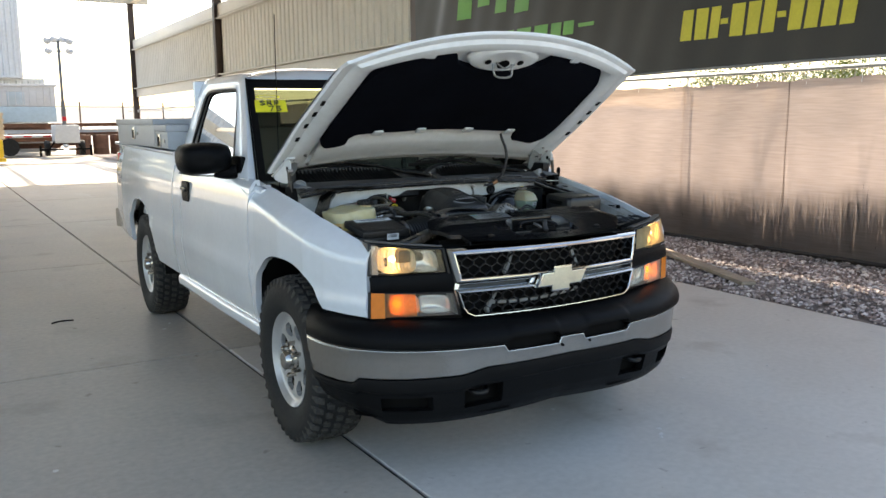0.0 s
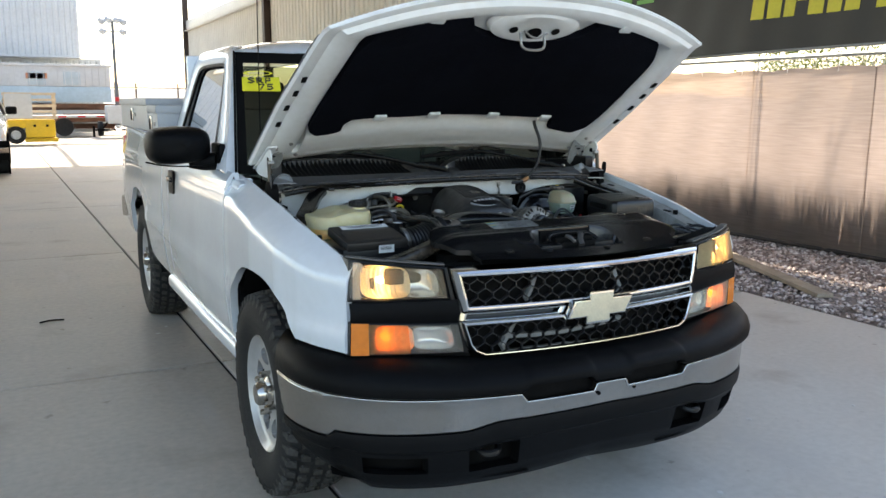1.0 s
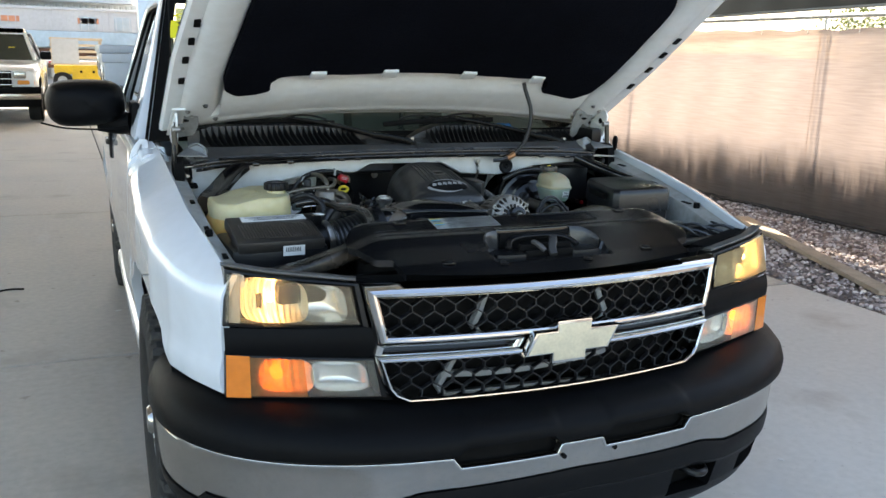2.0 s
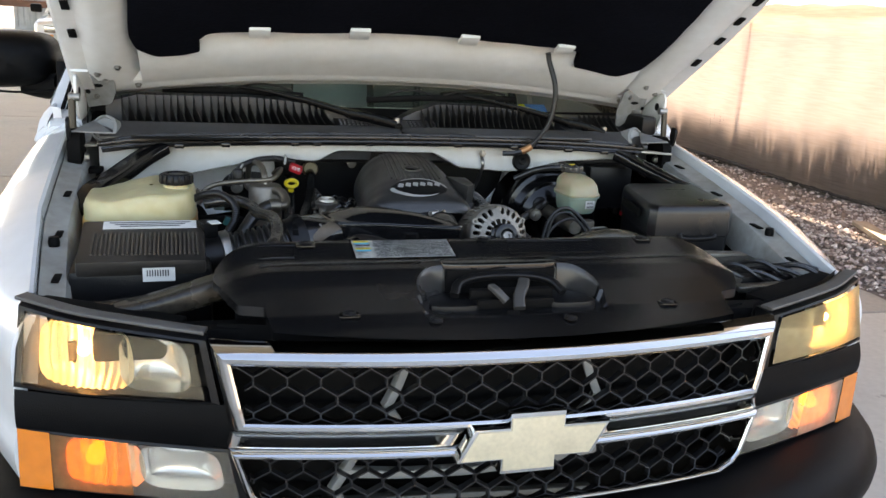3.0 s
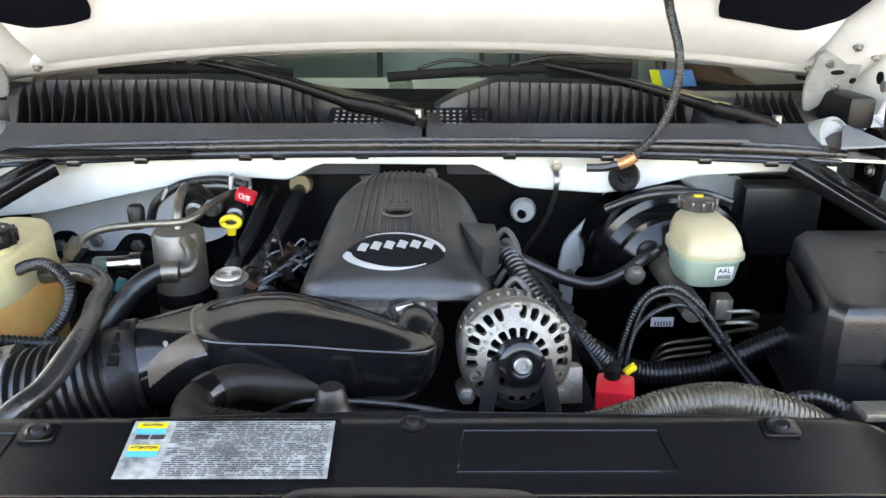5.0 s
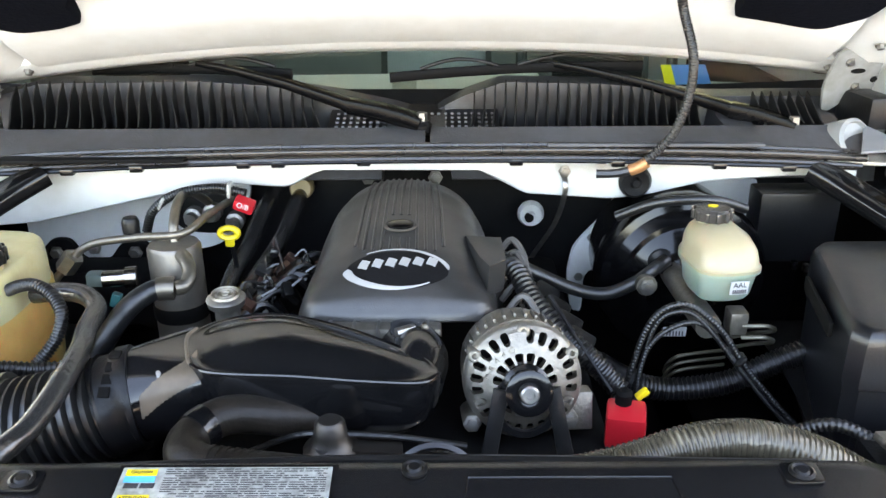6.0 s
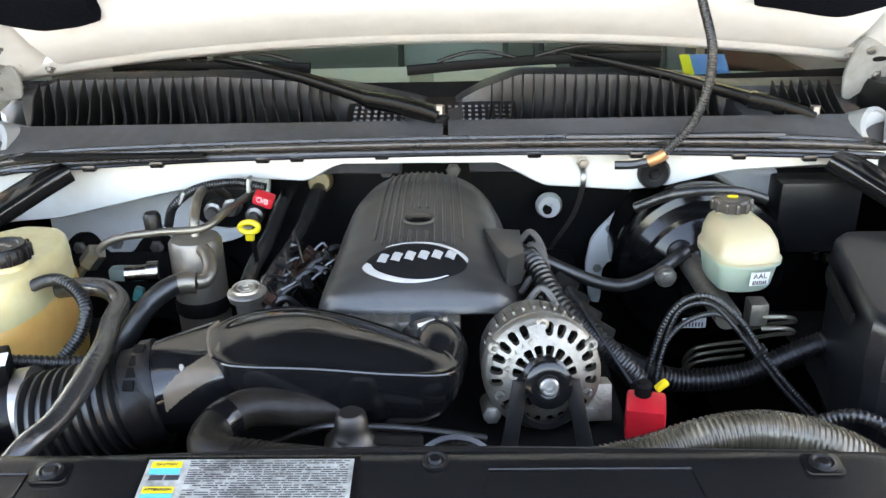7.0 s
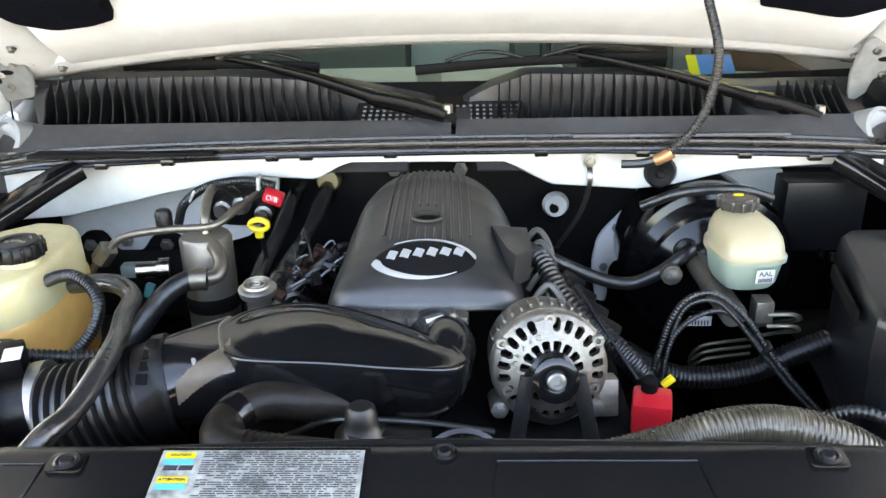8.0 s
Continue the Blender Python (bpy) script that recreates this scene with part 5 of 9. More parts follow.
for k, n in ((1.0, 0.006), (0.99, -0.006), (0.965, -0.010), (0.94, -0.010), (0.915, -0.026), (0.87, -0.032), (0.82, -0.026), (0.79, 0.0), (0.5, 0.012)):
    row = []
    for q in dense([(-1, 0.0), (1, 0.0), (1, 1.0), (-1, 1.0)], 24):
        u0, f0 = q
        u, f = u0 * k, 0.5 + (f0 - 0.5) * (k if f0 > 0.5 else 1 - (1 - k) * 1.2)
        s = rear_s(u) + f * (hood_len(u) - rear_s(u))
        row.append(hp(u * hood_w(s), s, n + bow(u) - (0.010 if f0 > 0.98 else 0.0)))
    rows.append(row)
inner = part("inner_panel", surf(rows), WHITE_IN, hood, "white stamped inner panel", 35)
band_rows = []
for s, n in ((0.075, -0.010), (0.10, -0.022), (0.16, -0.030), (0.24, -0.030), (0.30, -0.022), (0.335, 0.0)):
    band_rows.append([hp(x, s, n + bow(x / 0.82)) for x in span(-0.66, 0.66, 25)])
part("rear_brace", surf(band_rows), WHITE_IN, hood, "", 35)
# felt liner
LINER = [(-0.672, 0.40), (-0.662, 0.330), (-0.62, 0.278), (-0.56, 0.284), (-0.516, 0.296), (-0.522, 0.35), (-0.50, 0.378), (-0.45, 0.385), (-0.38, 0.386), (0.36, 0.384), (0.42, 0.382), (0.452, 0.372), (0.464, 0.34), (0.462, 0.296), (0.53, 0.282), (0.605, 0.268), (0.647, 0.325), (0.655, 0.40),
         (0.655, 0.60), (0.635, 0.86), (0.575, 0.985), (0.44, 1.04), (0.27, 1.05), (0.225, 0.965), (0.14, 0.925), (-0.14, 0.925), (-0.225, 0.965), (-0.27, 1.05), (-0.44, 1.04), (-0.575, 0.985), (-0.635, 0.86), (-0.655, 0.60)]
lin = soften(LINER, 2, 0.13)
b = bmesh.new()
b.faces.new([b.verts.new((x, s, 0)) for x, s in lin])
bmesh.ops.triangulate(b, faces=b.faces[:])
bmesh.ops.subdivide_edges(b, edges=b.edges[:], cuts=5, use_grid_fill=True)
rim = [e for e in b.edges if len(e.link_faces) == 1]
ext = bmesh.ops.extrude_edge_only(b, edges=rim)
lip = set(v for v in ext["geom"] if isinstance(v, bmesh.types.BMVert))
for v in b.verts:
    x, s = v.co.x, v.co.y
    sag = -0.034 + 0.006 * noise.noise((x * 4, s * 4, 0)) + 0.002 * noise.noise((x * 17, s * 17, 4))
    v.co = hp(x, s, (0.0 if v in lip else sag) + bow(x / 0.82))
liner = part("felt_liner", b, PAD, hood, "black felt hood liner", 60)
for x, s in ((-0.38, 0.39), (-0.14, 0.39), (0.14, 0.388), (0.40, 0.386), (-0.40, 1.04), (0.38, 1.04)):
    part("liner_clip", box((0.05, 0.04, 0.012), tuple(hp(x, s, bow(x / 0.82) - 0.036)), 0.004, (-30, 0, 0)), WHITE_IN, hood)
# latch plate and striker
b = lathe([(0.19, 0.03), (0.18, 0.048), (0.15, 0.058), (0.10, 0.055), (0.06, 0.050), (0, 0.050)], 40)
bmesh.ops.scale(b, vec=(1, 0.48, 1), verts=b.verts)
b.transform(Matrix.Translation(hp(0.0, 1.005, 0.075)) @ pose(0, 0, 0, 180 - math.degrees(HOOD_A), 0, 0))
latch = part("latch_plate", b, WHITE_IN, hood, "white oval latch plate")
for x, s, w in ((-0.09, 1.0, 0.016), (0.0, 0.985, 0.03), (0.085, 1.0, 0.016)):
    part("latch_hole", lathe([(0, 0), (w, 0), (w, 0.004), (0, 0.004)], 14, Matrix.Translation(hp(x, s, 0.017)) @ pose(0, 0, 0, 180 - math.degrees(HOOD_A), 0, 0)), BLACK_DULL, latch)
part("striker", tube([hp(-0.05, 0.98, 0.02), hp(-0.045, 0.96, -0.025), hp(0.0, 0.955, -0.035), hp(0.045, 0.96, -0.025), hp(0.05, 0.98, 0.02)], 0.005, 5, 8), STEEL, latch)
part("release_lever", tube([hp(-0.06, 1.015, 0.0), hp(-0.01, 1.0, -0.015), hp(0.03, 1.025, -0.01)], 0.004, 5, 8), STEEL, latch)
for sgn in (-1, 1):
    for s in (0.38, 0.50, 0.60, 0.69):
        u = sgn * 0.955
        part("drain_slot", box((0.018, 0.034, 0.006), tuple(hp(u * hood_w(s), s, -0.006)), 0.003, (-30.6, 0, 0)), BLACK_DULL, hood, "dark slot")
    part("hinge_slot", box((0.05, 0.014, 0.004), tuple(hp(sgn * 0.74, 0.16, -0.010)), 0.004, (-30.6, 0, sgn * 6)), BLACK_DULL, hood)
    for q, s in ((0.67, 0.15), (0.76, 0.20), (0.71, 0.24)):
        bolt(Matrix.Translation(hp(sgn * q, s, -0.014)) @ pose(0, 0, 0, 180 - math.degrees(HOOD_A), 0, 0), 0.006, hood)
    # hinge: pressed white plate, strut rod, black lower bracket and bright strap
    hx, hy = (0.79, 0.27) if sgn > 0 else (0.805, 0.20)
    out = soften([(0.24, 0.0), (0.01, 0.10), (-0.012, 0.065), (0.02, -0.01), (0.06, -0.022), (0.18, -0.018)], 2, 0.18)
    pl = part("hinge_plate", plate(out, 0.006, Matrix.Translation((sgn * hx, hy, 1.187)) @ pose(0, 0, 0, 90, 0, 90), 0.002), WHITE_IN, hood, "white hinge bracket")
    part("plate_flange", sweep([(sgn * (hx - 0.012), hy + p, 1.187 + q) for p, q in ((0.24, 0.004), (0.12, 0.052), (0.01, 0.102))], rounded(0.04, 0.006, 0.002, 2)), WHITE_IN, pl)
    part("plate_hole", lathe([(0, 0), (0.011, 0), (0.011, 0.010), (0, 0.010)], 16, Matrix.Translation((sgn * hx - 0.002, hy + 0.035, 1.237)) @ pose(0, 0, 0, 0, 90, 0)), BLACK_DULL, pl)
    part("hinge_pivot", lathe([(0, -0.012), (0.010, -0.012), (0.010, 0.012), (0, 0.012)], 12, Matrix.Translation((sgn * hx, hy, 1.228)) @ pose(0, 0, 0, 0, 90, 0)), STEEL, pl)
    part("strut_rod", tube([(sgn * (hx + 0.006), hy, 1.232), (sgn * (hx + 0.006), hy - 0.012, 1.14)], 0.0085, 2, 10), mat("dark_bronze_rod", (0.05, 0.042, 0.032), 0.35, 0.6), hood, "dark bronze strut rod")
    br = part("hinge_bracket", plate(soften([(-0.04, -0.10), (0.035, -0.10), (0.05, -0.02), (0.04, 0.05), (-0.02, 0.052), (-0.05, 0.02)], 2, 0.2), 0.03, Matrix.Translation((sgn * hx - 0.015, hy - 0.01, 1.105)) @ pose(0, 0, 0, 90, 0, 90), 0.006), BLACK_DULL, truck, "black hinge bracket on the fender")
    part("bracket_ear", plate(soften([(-0.045, 0.02), (-0.02, 0.05), (-0.03, 0.085), (-0.055, 0.075)], 2, 0.2), 0.006, Matrix.Translation((sgn * (hx + 0.014), hy - 0.01, 1.105)) @ pose(0, 0, 0, 90, 0, 90), 0.002), BLACK_SATIN, br)
    part("bracket_web", box((0.05, 0.05, 0.012), (sgn * (hx - 0.03), hy - 0.005, 1.055), 0.003), BLACK_DULL, br)
    bolt(Matrix.Translation((sgn * (hx - 0.02), hy - 0.03, 1.09)) @ pose(0, 0, 0, 0, -90 * sgn, 0), 0.008, br)
    # white paint with the hood's shade put into its colour
    WING_SHADED = mat("hinge_wing_shaded", (0.23, 0.235, 0.23), 0.5, 0, 0.12, 9, 60, bump=0.08, bscale=60, tint=(0.15, 0.145, 0.13))
    # pressed plate under the hood's rear corner, with a slot, a hole and two bolts
    o = [(0.615, 1.225), (0.618, 1.292), (0.742, 1.300), (0.752, 1.225), (0.755, 1.192), (0.725, 1.178), (0.690, 1.186), (0.662, 1.166), (0.640, 1.170)] if sgn > 0 else [(0.715, 1.235), (0.722, 1.312), (0.800, 1.305), (0.806, 1.222), (0.804, 1.184), (0.775, 1.190), (0.735, 1.196)]
    xm, sq = max(p[0] for p in o) + (0.030 if sgn > 0 else 0.005), 0.68 if sgn > 0 else 0.85
    o = [(xm - (xm - x) * sq, z) for x, z in o]
    kx = sum(p[0] for p in o) / len(o)
    # leaned forward and down so it catches less light
    WING = pose(0, 0.215, 1.24, 116, 0, sgn * 8)
    wing = part("hinge_wing", plate([(sgn * x, z - 1.24) for x, z in soften(o, 2, 0.14)], 0.006, WING, 0.002), WING_SHADED, hood, "white pressed hinge wing, darkened for shade")
    for dx, z, r, fl in ((0.0, 1.250, 0.013, 0.36), (0.036 if sgn > 0 else 0.025, 1.232, 0.006, 1.0)):
        part("wing_hole", lathe([(0, 0), (r, 0), (r, 0.002), (0, 0.002)], 16, WING @ pose(sgn * (kx + dx), z - 1.24, 0.0055) @ Matrix.Diagonal((1, fl, 1, 1))), BLACK_DULL, wing)
    for dx, z in ((-0.022, 1.268), (0.008, 1.218)):
        bolt(WING @ pose(sgn * (kx + dx), z - 1.24, 0.006), 0.0055, wing)
    sx = 0.70 if sgn > 0 else 0.755
    cup = lathe([(0.030, -0.045), (0.034, -0.040), (0.034, 0.030), (0.028, 0.034), (0.026, 0.028), (0.0, 0.024)], 20, Matrix.Translation((sgn * (sx - 0.02), 0.255, 1.140)) @ pose(0, 0, 0, 68, 0, sgn * 24))
    part("cowl_end_cup", cup, mat("hinge_grey", (0.22, 0.23, 0.23), 0.35), truck, "grey pressed cowl end")
    part("gusset", plate([(sgn * (sx - 0.035), 0.15), (sgn * (sx + 0.055), 0.16), (sgn * (sx + 0.015), 0.26)][::sgn], 0.004, pose(0, 0, 1.128, 8, 0, 0), 0.001), mat("grey_primer", (0.16, 0.165, 0.17), 0.45), truck, "grey triangular gusset")


# ---- engine bay ----
def tpart(name, b, m, parent=truck, label="", angle=38.0):
    return part(name, b, m, parent, label, angle)


# floor of the bay and radiator support, all dark
tpart("bay_floor", box((1.4, 1.0, 0.03), (0, -0.15, 0.52)), BLACK_DULL)
tpart("radiator", box((0.92, 0.06, 0.46), (0, -0.56, 0.74), 0.01), BLACK_DULL, label="black radiator core")
tpart("core_support", box((1.36, 0.05, 0.05), (0, -0.62, 0.925), 0.01), BLACK_DULL)
# firewall, black, with a pale strip and the white cowl panel before it
fw = tpart("firewall", surf([[(x, 0.40 + 0.02 * math.sin(x * 9), z) for x in span(-0.74, 0.74, 30)] for z in span(0.5, 1.14, 8)]), BLACK_SATIN, label="black firewall")


def cowl_low(x):
    return lerp((-0.80, -0.66, -0.48, -0.34, -0.23, -0.175, 0.085, 0.16, 0.30, 0.36, 0.46, 0.60, 0.80),
                (1.005, 1.015, 1.055, 1.082, 1.075, 1.104, 1.102, 1.062, 1.052, 1.058, 1.082, 1.090, 1.085), x)


# Darker copy of the inner white, offsetting strong front light by colour.
COWL_WHITE = mat("toned_down_white_paint", (0.55, 0.56, 0.55), 0.42, 0, 0.06, 5, 30, bump=0.08, bscale=40, coat=0.2, tint=(0.46, 0.455, 0.42))
cols = []
for x in span(-0.76, 0.70, 110):
    zl, zt = cowl_low(x), 1.122 - 0.01 * (x / 0.7) ** 2
    col = [(x, 0.252, zl + 0.006), (x, 0.228, zl), (x, 0.222, zl + 0.003)]
    col += [(x, 0.220 + 0.004 * f, zl + (zt - zl) * f) for f in (0.15, 0.4, 0.7, 0.95)]
    col += [(x, 0.235, zt + 0.004), (x, 0.30, zt + 0.008)]
    cols.append(col)
cowl_panel = tpart("cowl_panel", surf(cols), COWL_WHITE, label="white painted cowl panel")
# lower white panel behind the lines
lo_poly = [(-0.75, 0.86), (-0.60, 0.885), (-0.52, 0.90), (-0.40, 0.915), (-0.345, 0.96), (-0.325, 1.03), (-0.34, 1.10), (-0.75, 1.10)]
tpart("side_panel", plate(soften(lo_poly, 2, 0.15), 0.012, Matrix.Translation((0, 0.372, 0)) @ pose(0, 0, 0, 90, 0, 0), 0.004), WHITE_IN, cowl_panel, "pale blue white panel")
tpart("side_panel", plate(soften([(0.268, 0.78), (0.257, 0.856), (0.267, 0.914), (0.331, 0.985), (0.345, 1.05), (0.60, 1.06), (0.60, 0.90), (0.36, 0.88), (0.29, 0.86), (0.29, 0.775)], 2, 0.15), 0.012, Matrix.Translation((0, 0.372, 0)) @ pose(0, 0, 0, 90, 0, 0), 0.004), WHITE_IN, cowl_panel)
# black felt edge with stud holes under the white panel
tpart("felt_edge", plate(soften([(-0.72, 0.80), (-0.38, 0.80), (-0.40, 0.885), (-0.47, 0.905), (-0.50, 0.89), (-0.525, 0.935), (-0.57, 0.935), (-0.60, 0.895), (-0.645, 0.895), (-0.665, 0.94), (-0.70, 0.94), (-0.72, 0.92)], 2, 0.2), 0.012, Matrix.Translation((0, 0.352, 0)) @ pose(0, 0, 0, 90, 0, 0), 0.004), BLACK_DULL, fw)
for x, z in ((-0.69, 0.915), (-0.62, 0.925), (-0.545, 0.915), (-0.505, 0.885), (-0.47, 0.86), (-0.113, 1.046), (0.01, 1.046), (0.30, 0.93), (0.28, 0.85)):
    bolt(Matrix.Translation((x, 0.335 if x < -0.3 else 0.37, z)) @ pose(0, 0, 0, 90, 0, 0), 0.009, fw)
tpart("white_grommet", lathe([(0, 0.02), (0.006, 0.02), (0.008, 0.012), (0.020, 0.014), (0.025, 0.004), (0.025, 0)], 20, Matrix.Translation((0.186, 0.372, 0.975)) @ pose(0, 0, 0, 90, 0, 0)), LABEL, fw, "white plastic grommet")
tpart("grommet_hole", lathe([(0, 0.021), (0.0085, 0.021), (0.0085, 0.012), (0, 0.012)], 14, Matrix.Translation((0.182, 0.372, 0.972)) @ pose(0, 0, 0, 90, 0, 0)), BLACK_DULL, fw)
tpart("ground_strap", sweep(curve_points([(0.222, 0.225, 1.10), (0.224, 0.21, 1.07), (0.215, 0.25, 1.00), (0.185, 0.30, 0.92), (0.16, 0.32, 0.86)], 6), rounded(0.009, 0.003, 0.001, 2)), STEEL, fw, "braided ground strap")
bolt(Matrix.Translation((0.222, 0.214, 1.104)) @ pose(0, 0, 0, 90, 0, 0), 0.007, cowl_panel)
tpart("black_grommet", lathe([(0, 0.012), (0.006, 0.013), (0.010, 0.008), (0.022, 0.010), (0.027, 0.003), (0.027, 0)], 22, Matrix.Translation((0.339, 0.219, 1.084)) @ pose(0, 0, 0, 90, 0, 0)), BLACK_SATIN, cowl_panel)


# cowl vent: two louvred plastic halves with a screen between
def vent(x0, x1, top, name):
    """top(x): height of the louvre's upper edge."""
    rows = []
    for x in span(x0, x1, 60):
        zt = top(x)
        deep = zt > 1.182 and not (0.485 < x < 0.545)
        rows.append([(x, 0.205, 1.135), (x, 0.225, 1.150), (x, 0.262, 1.166), (x, 0.267, 1.075 if deep else 1.166), (x, 0.31, 1.060 if deep else 1.170), (x, 0.357, 1.075 if deep else zt - 0.004), (x, 0.362, zt), (x, 0.40, zt + 0.004), (x, 0.45, zt - 0.004)])
    v = tpart(name, surf(rows), VENT, label="black plastic cowl vent", angle=30)
    return v


TL = lambda x: lerp((-0.74, -0.68, -0.40, -0.28, -0.15, -0.03), (1.205, 1.222, 1.224, 1.216, 1.196, 1.172), x)
TR = lambda x: lerp((0.0, 0.06, 0.13, 0.30, 0.42, 0.52), (1.165, 1.196, 1.220, 1.216, 1.205, 1.190), x)
vl, vr = vent(-0.755, -0.004, TL, "cowl_vent"), vent(0.004, 0.72, lambda x: TR(min(x, 0.5)), "cowl_vent")


# Darker copy of the vent plastic, holding the fins' shade in its colour.
FIN = mat("vent_fin_plastic", (0.011, 0.011, 0.011), 0.42, 0, 0.3, 6, 60, spec=0.18)


def fin(x, z1, v, bend=1.0):
    z1 += 0.002
    pts = [(x + 0.009 * bend, 0.266, 1.168), (x + 0.004 * bend, 0.285, 1.166 + 0.22 * (z1 - 1.166)), (x - 0.006 * bend, 0.318, 1.166 + 0.62 * (z1 - 1.166)), (x - 0.010 * bend, 0.356, z1 + 0.003)]
    b = surf([[(px + dx, y, z + dz) for dx, dz in ((-0.0018, -0.075), (-0.0012, 0), (0.0012, 0), (0.0018, -0.075))] for px, y, z in [tuple(p) for p in curve_points(pts, 4)]])
    tpart("louvre_fin", b, FIN, v, angle=25)


for i, x in enumerate(span(-0.705, -0.19, 27)):
    fin(x, TL(x), vl, 1.0 + 0.3 * math.sin(i))
for i, x in enumerate(span(0.075, 0.455, 22)):
    fin(x, TR(x), vr, -0.45)
for i, x in enumerate(span(0.56, 0.655, 7)):
    fin(x, 1.198, vr, -0.2)
scr = tpart("vent_screen", surf([[(x, y, z) for x in span(-0.17, 0.12, 5)] for y, z in ((0.262, 1.152), (0.34, 1.172), (0.44, 1.18))]), BLACK_SATIN, label="black perforated screen")
hb = bmesh.new()
for i in range(24):
    for j in range(5):
        x, t = -0.155 + i * 0.0115, 0.15 + j * 0.19
        box((0.005, 0.006, 0.003), (x, 0.262 + 0.078 * t, 1.1545 + 0.02 * t), bm=hb)
tpart("perforation", hb, mat("screen_grey", (0.10, 0.10, 0.105), 0.6), scr)["kind"] = "stuff"
tpart("vent_tab", box((0.05, 0.10, 0.055), (0.735, 0.30, 1.185), 0.01, (0, 0, 8)), BLACK_SATIN, vr)
tpart("vent_tray", box((0.30, 0.05, 0.006), (-0.53, 0.185, 1.137), 0.002, (-6, 0, 1)), BLACK_DULL, vl)
tpart("vent_tray", box((0.34, 0.045, 0.006), (0.36, 0.205, 1.150), 0.002, (-12, 0, -1)), VENT, vr)
# weather seals along the cowl's front edge
SEAL = mat("seal_rubber", (0.010, 0.0095, 0.0095), 0.26, 0, 0.4, 14, 80, bump=0.25, bscale=70, tint=(0.030, 0.025, 0.021), spec=0.6)
seal = tpart("cowl_seal", sweep(curve_points([(-0.76, 0.205, 1.117), (-0.62, 0.20, 1.133), (-0.3, 0.195, 1.143), (0, 0.191, 1.147), (0.3, 0.195, 1.145), (0.55, 0.20, 1.137), (0.70, 0.205, 1.127)], 10), rounded(0.024, 0.012, 0.005)), SEAL, label="black rubber cowl seal")
for dz, dy, r in ((-0.001, -0.010, 0.0045), (-0.008, 0.004, 0.005), (0.015, 0.010, 0.0045)):
    tpart("seal_lip", tube([(-0.75, 0.20 + dy, 1.108 + dz), (-0.62, 0.195 + dy, 1.124 + dz), (-0.3, 0.190 + dy, 1.134 + dz), (0, 0.186 + dy, 1.138 + dz), (0.3, 0.190 + dy, 1.136 + dz), (0.55, 0.195 + dy, 1.128 + dz), (0.69, 0.20 + dy, 1.118 + dz)], r, 10, 8), SEAL, seal)
for x in (-0.57, -0.46, -0.29, -0.235, -0.10, 0.14, 0.30, 0.46, 0.57, 0.63):
    tpart("seal_clip", box((0.022, 0.014, 0.011), (x, 0.180, 1.131 - 0.02 * (x / 0.7) ** 2), 0.003), BLACK_GLOSS, seal)
# washer line
tpart("washer_line", tube([(-0.70, 0.180, 1.113), (-0.3, 0.176, 1.130), (0.2, 0.176, 1.132), (0.62, 0.180, 1.119)], 0.0032, 8, 6), BLACK_GLOSS, seal)


# wipers
WIPER = mat("wiper_black_paint", (0.0022, 0.0022, 0.0025), 0.20, 0, 0.2, 9, 60, spec=0.09)


def wiper(px, tip, knee, b0, b1):
    p = Vector(px)
    w = tpart("wiper", lathe([(0, 0.012), (0.016, 0.012), (0.017, 0.024), (0.012, 0.030), (0, 0.032)], 16, pose(*p)), BLACK_SATIN, label="black windscreen wiper")
    tpart("pivot_nut", lathe([(0, 0.030), (0.009, 0.030), (0.009, 0.044), (0, 0.045)], 6, pose(*p)), STEEL, w, angle=20)
    k = Vector(knee)
    tpart("arm_base", sweep([p + Vector((0, 0, 0.024)), p.lerp(k, 0.15) + Vector((0, 0, 0.026)), p.lerp(k, 0.6) + Vector((0, 0, 0.024)), k + Vector((0, 0, 0.018))], rounded(0.036, 0.024, 0.003, 2)), WIPER, w, "glossy black arm", 25)
    t = Vector(tip)
    a2 = [k + Vector((0, 0, 0.018)), k.lerp(t, 0.05) + Vector((0, 0, 0.019)), k.lerp(t, 0.4) + Vector((0, 0, 0.018)), k.lerp(t, 0.75) + Vector((0, 0, 0.010)), t]
    tpart("arm", sweep(a2, rounded(0.034, 0.021, 0.0025, 2), scale=lambda f, i: 1.0 - 0.6 * f), WIPER, w, "", 25)
    tpart("arm_hinge", box((0.010, 0.024, 0.022), tuple(k + Vector((0, 0, 0.018))), 0.003, (0, 0, 20)), BLACK_SATIN, w)
    q0, q1 = Vector(b0), Vector(b1)
    tpart("blade", sweep([q0.lerp(q1, f) + Vector((0, 0, 0.006 * math.sin(f * math.pi))) for f in span(0, 1, 12)], rounded(0.008, 0.018, 0.003, 2)), BLACK_TRIM, w)
    for f0, f1 in ((0.12, 0.42), (0.5, 0.92)):
        tpart("blade_bow", sweep([q0.lerp(q1, f0 + (f1 - f0) * g) + Vector((0, -0.006, 0.014 + 0.014 * math.sin(g * math.pi))) for g in span(0, 1, 10)], rounded(0.010, 0.006, 0.002, 2)), BLACK_SATIN, w)


wiper((-0.010, 0.270, 1.145), (-0.415, 0.42, 1.246), (-0.130, 0.31, 1.174), (-0.62, 0.455, 1.228), (-0.246, 0.42, 1.226))
wiper((0.606, 0.270, 1.134), (0.200, 0.44, 1.243), (0.512, 0.31, 1.164), (-0.07, 0.40, 1.222), (0.387, 0.44, 1.233))

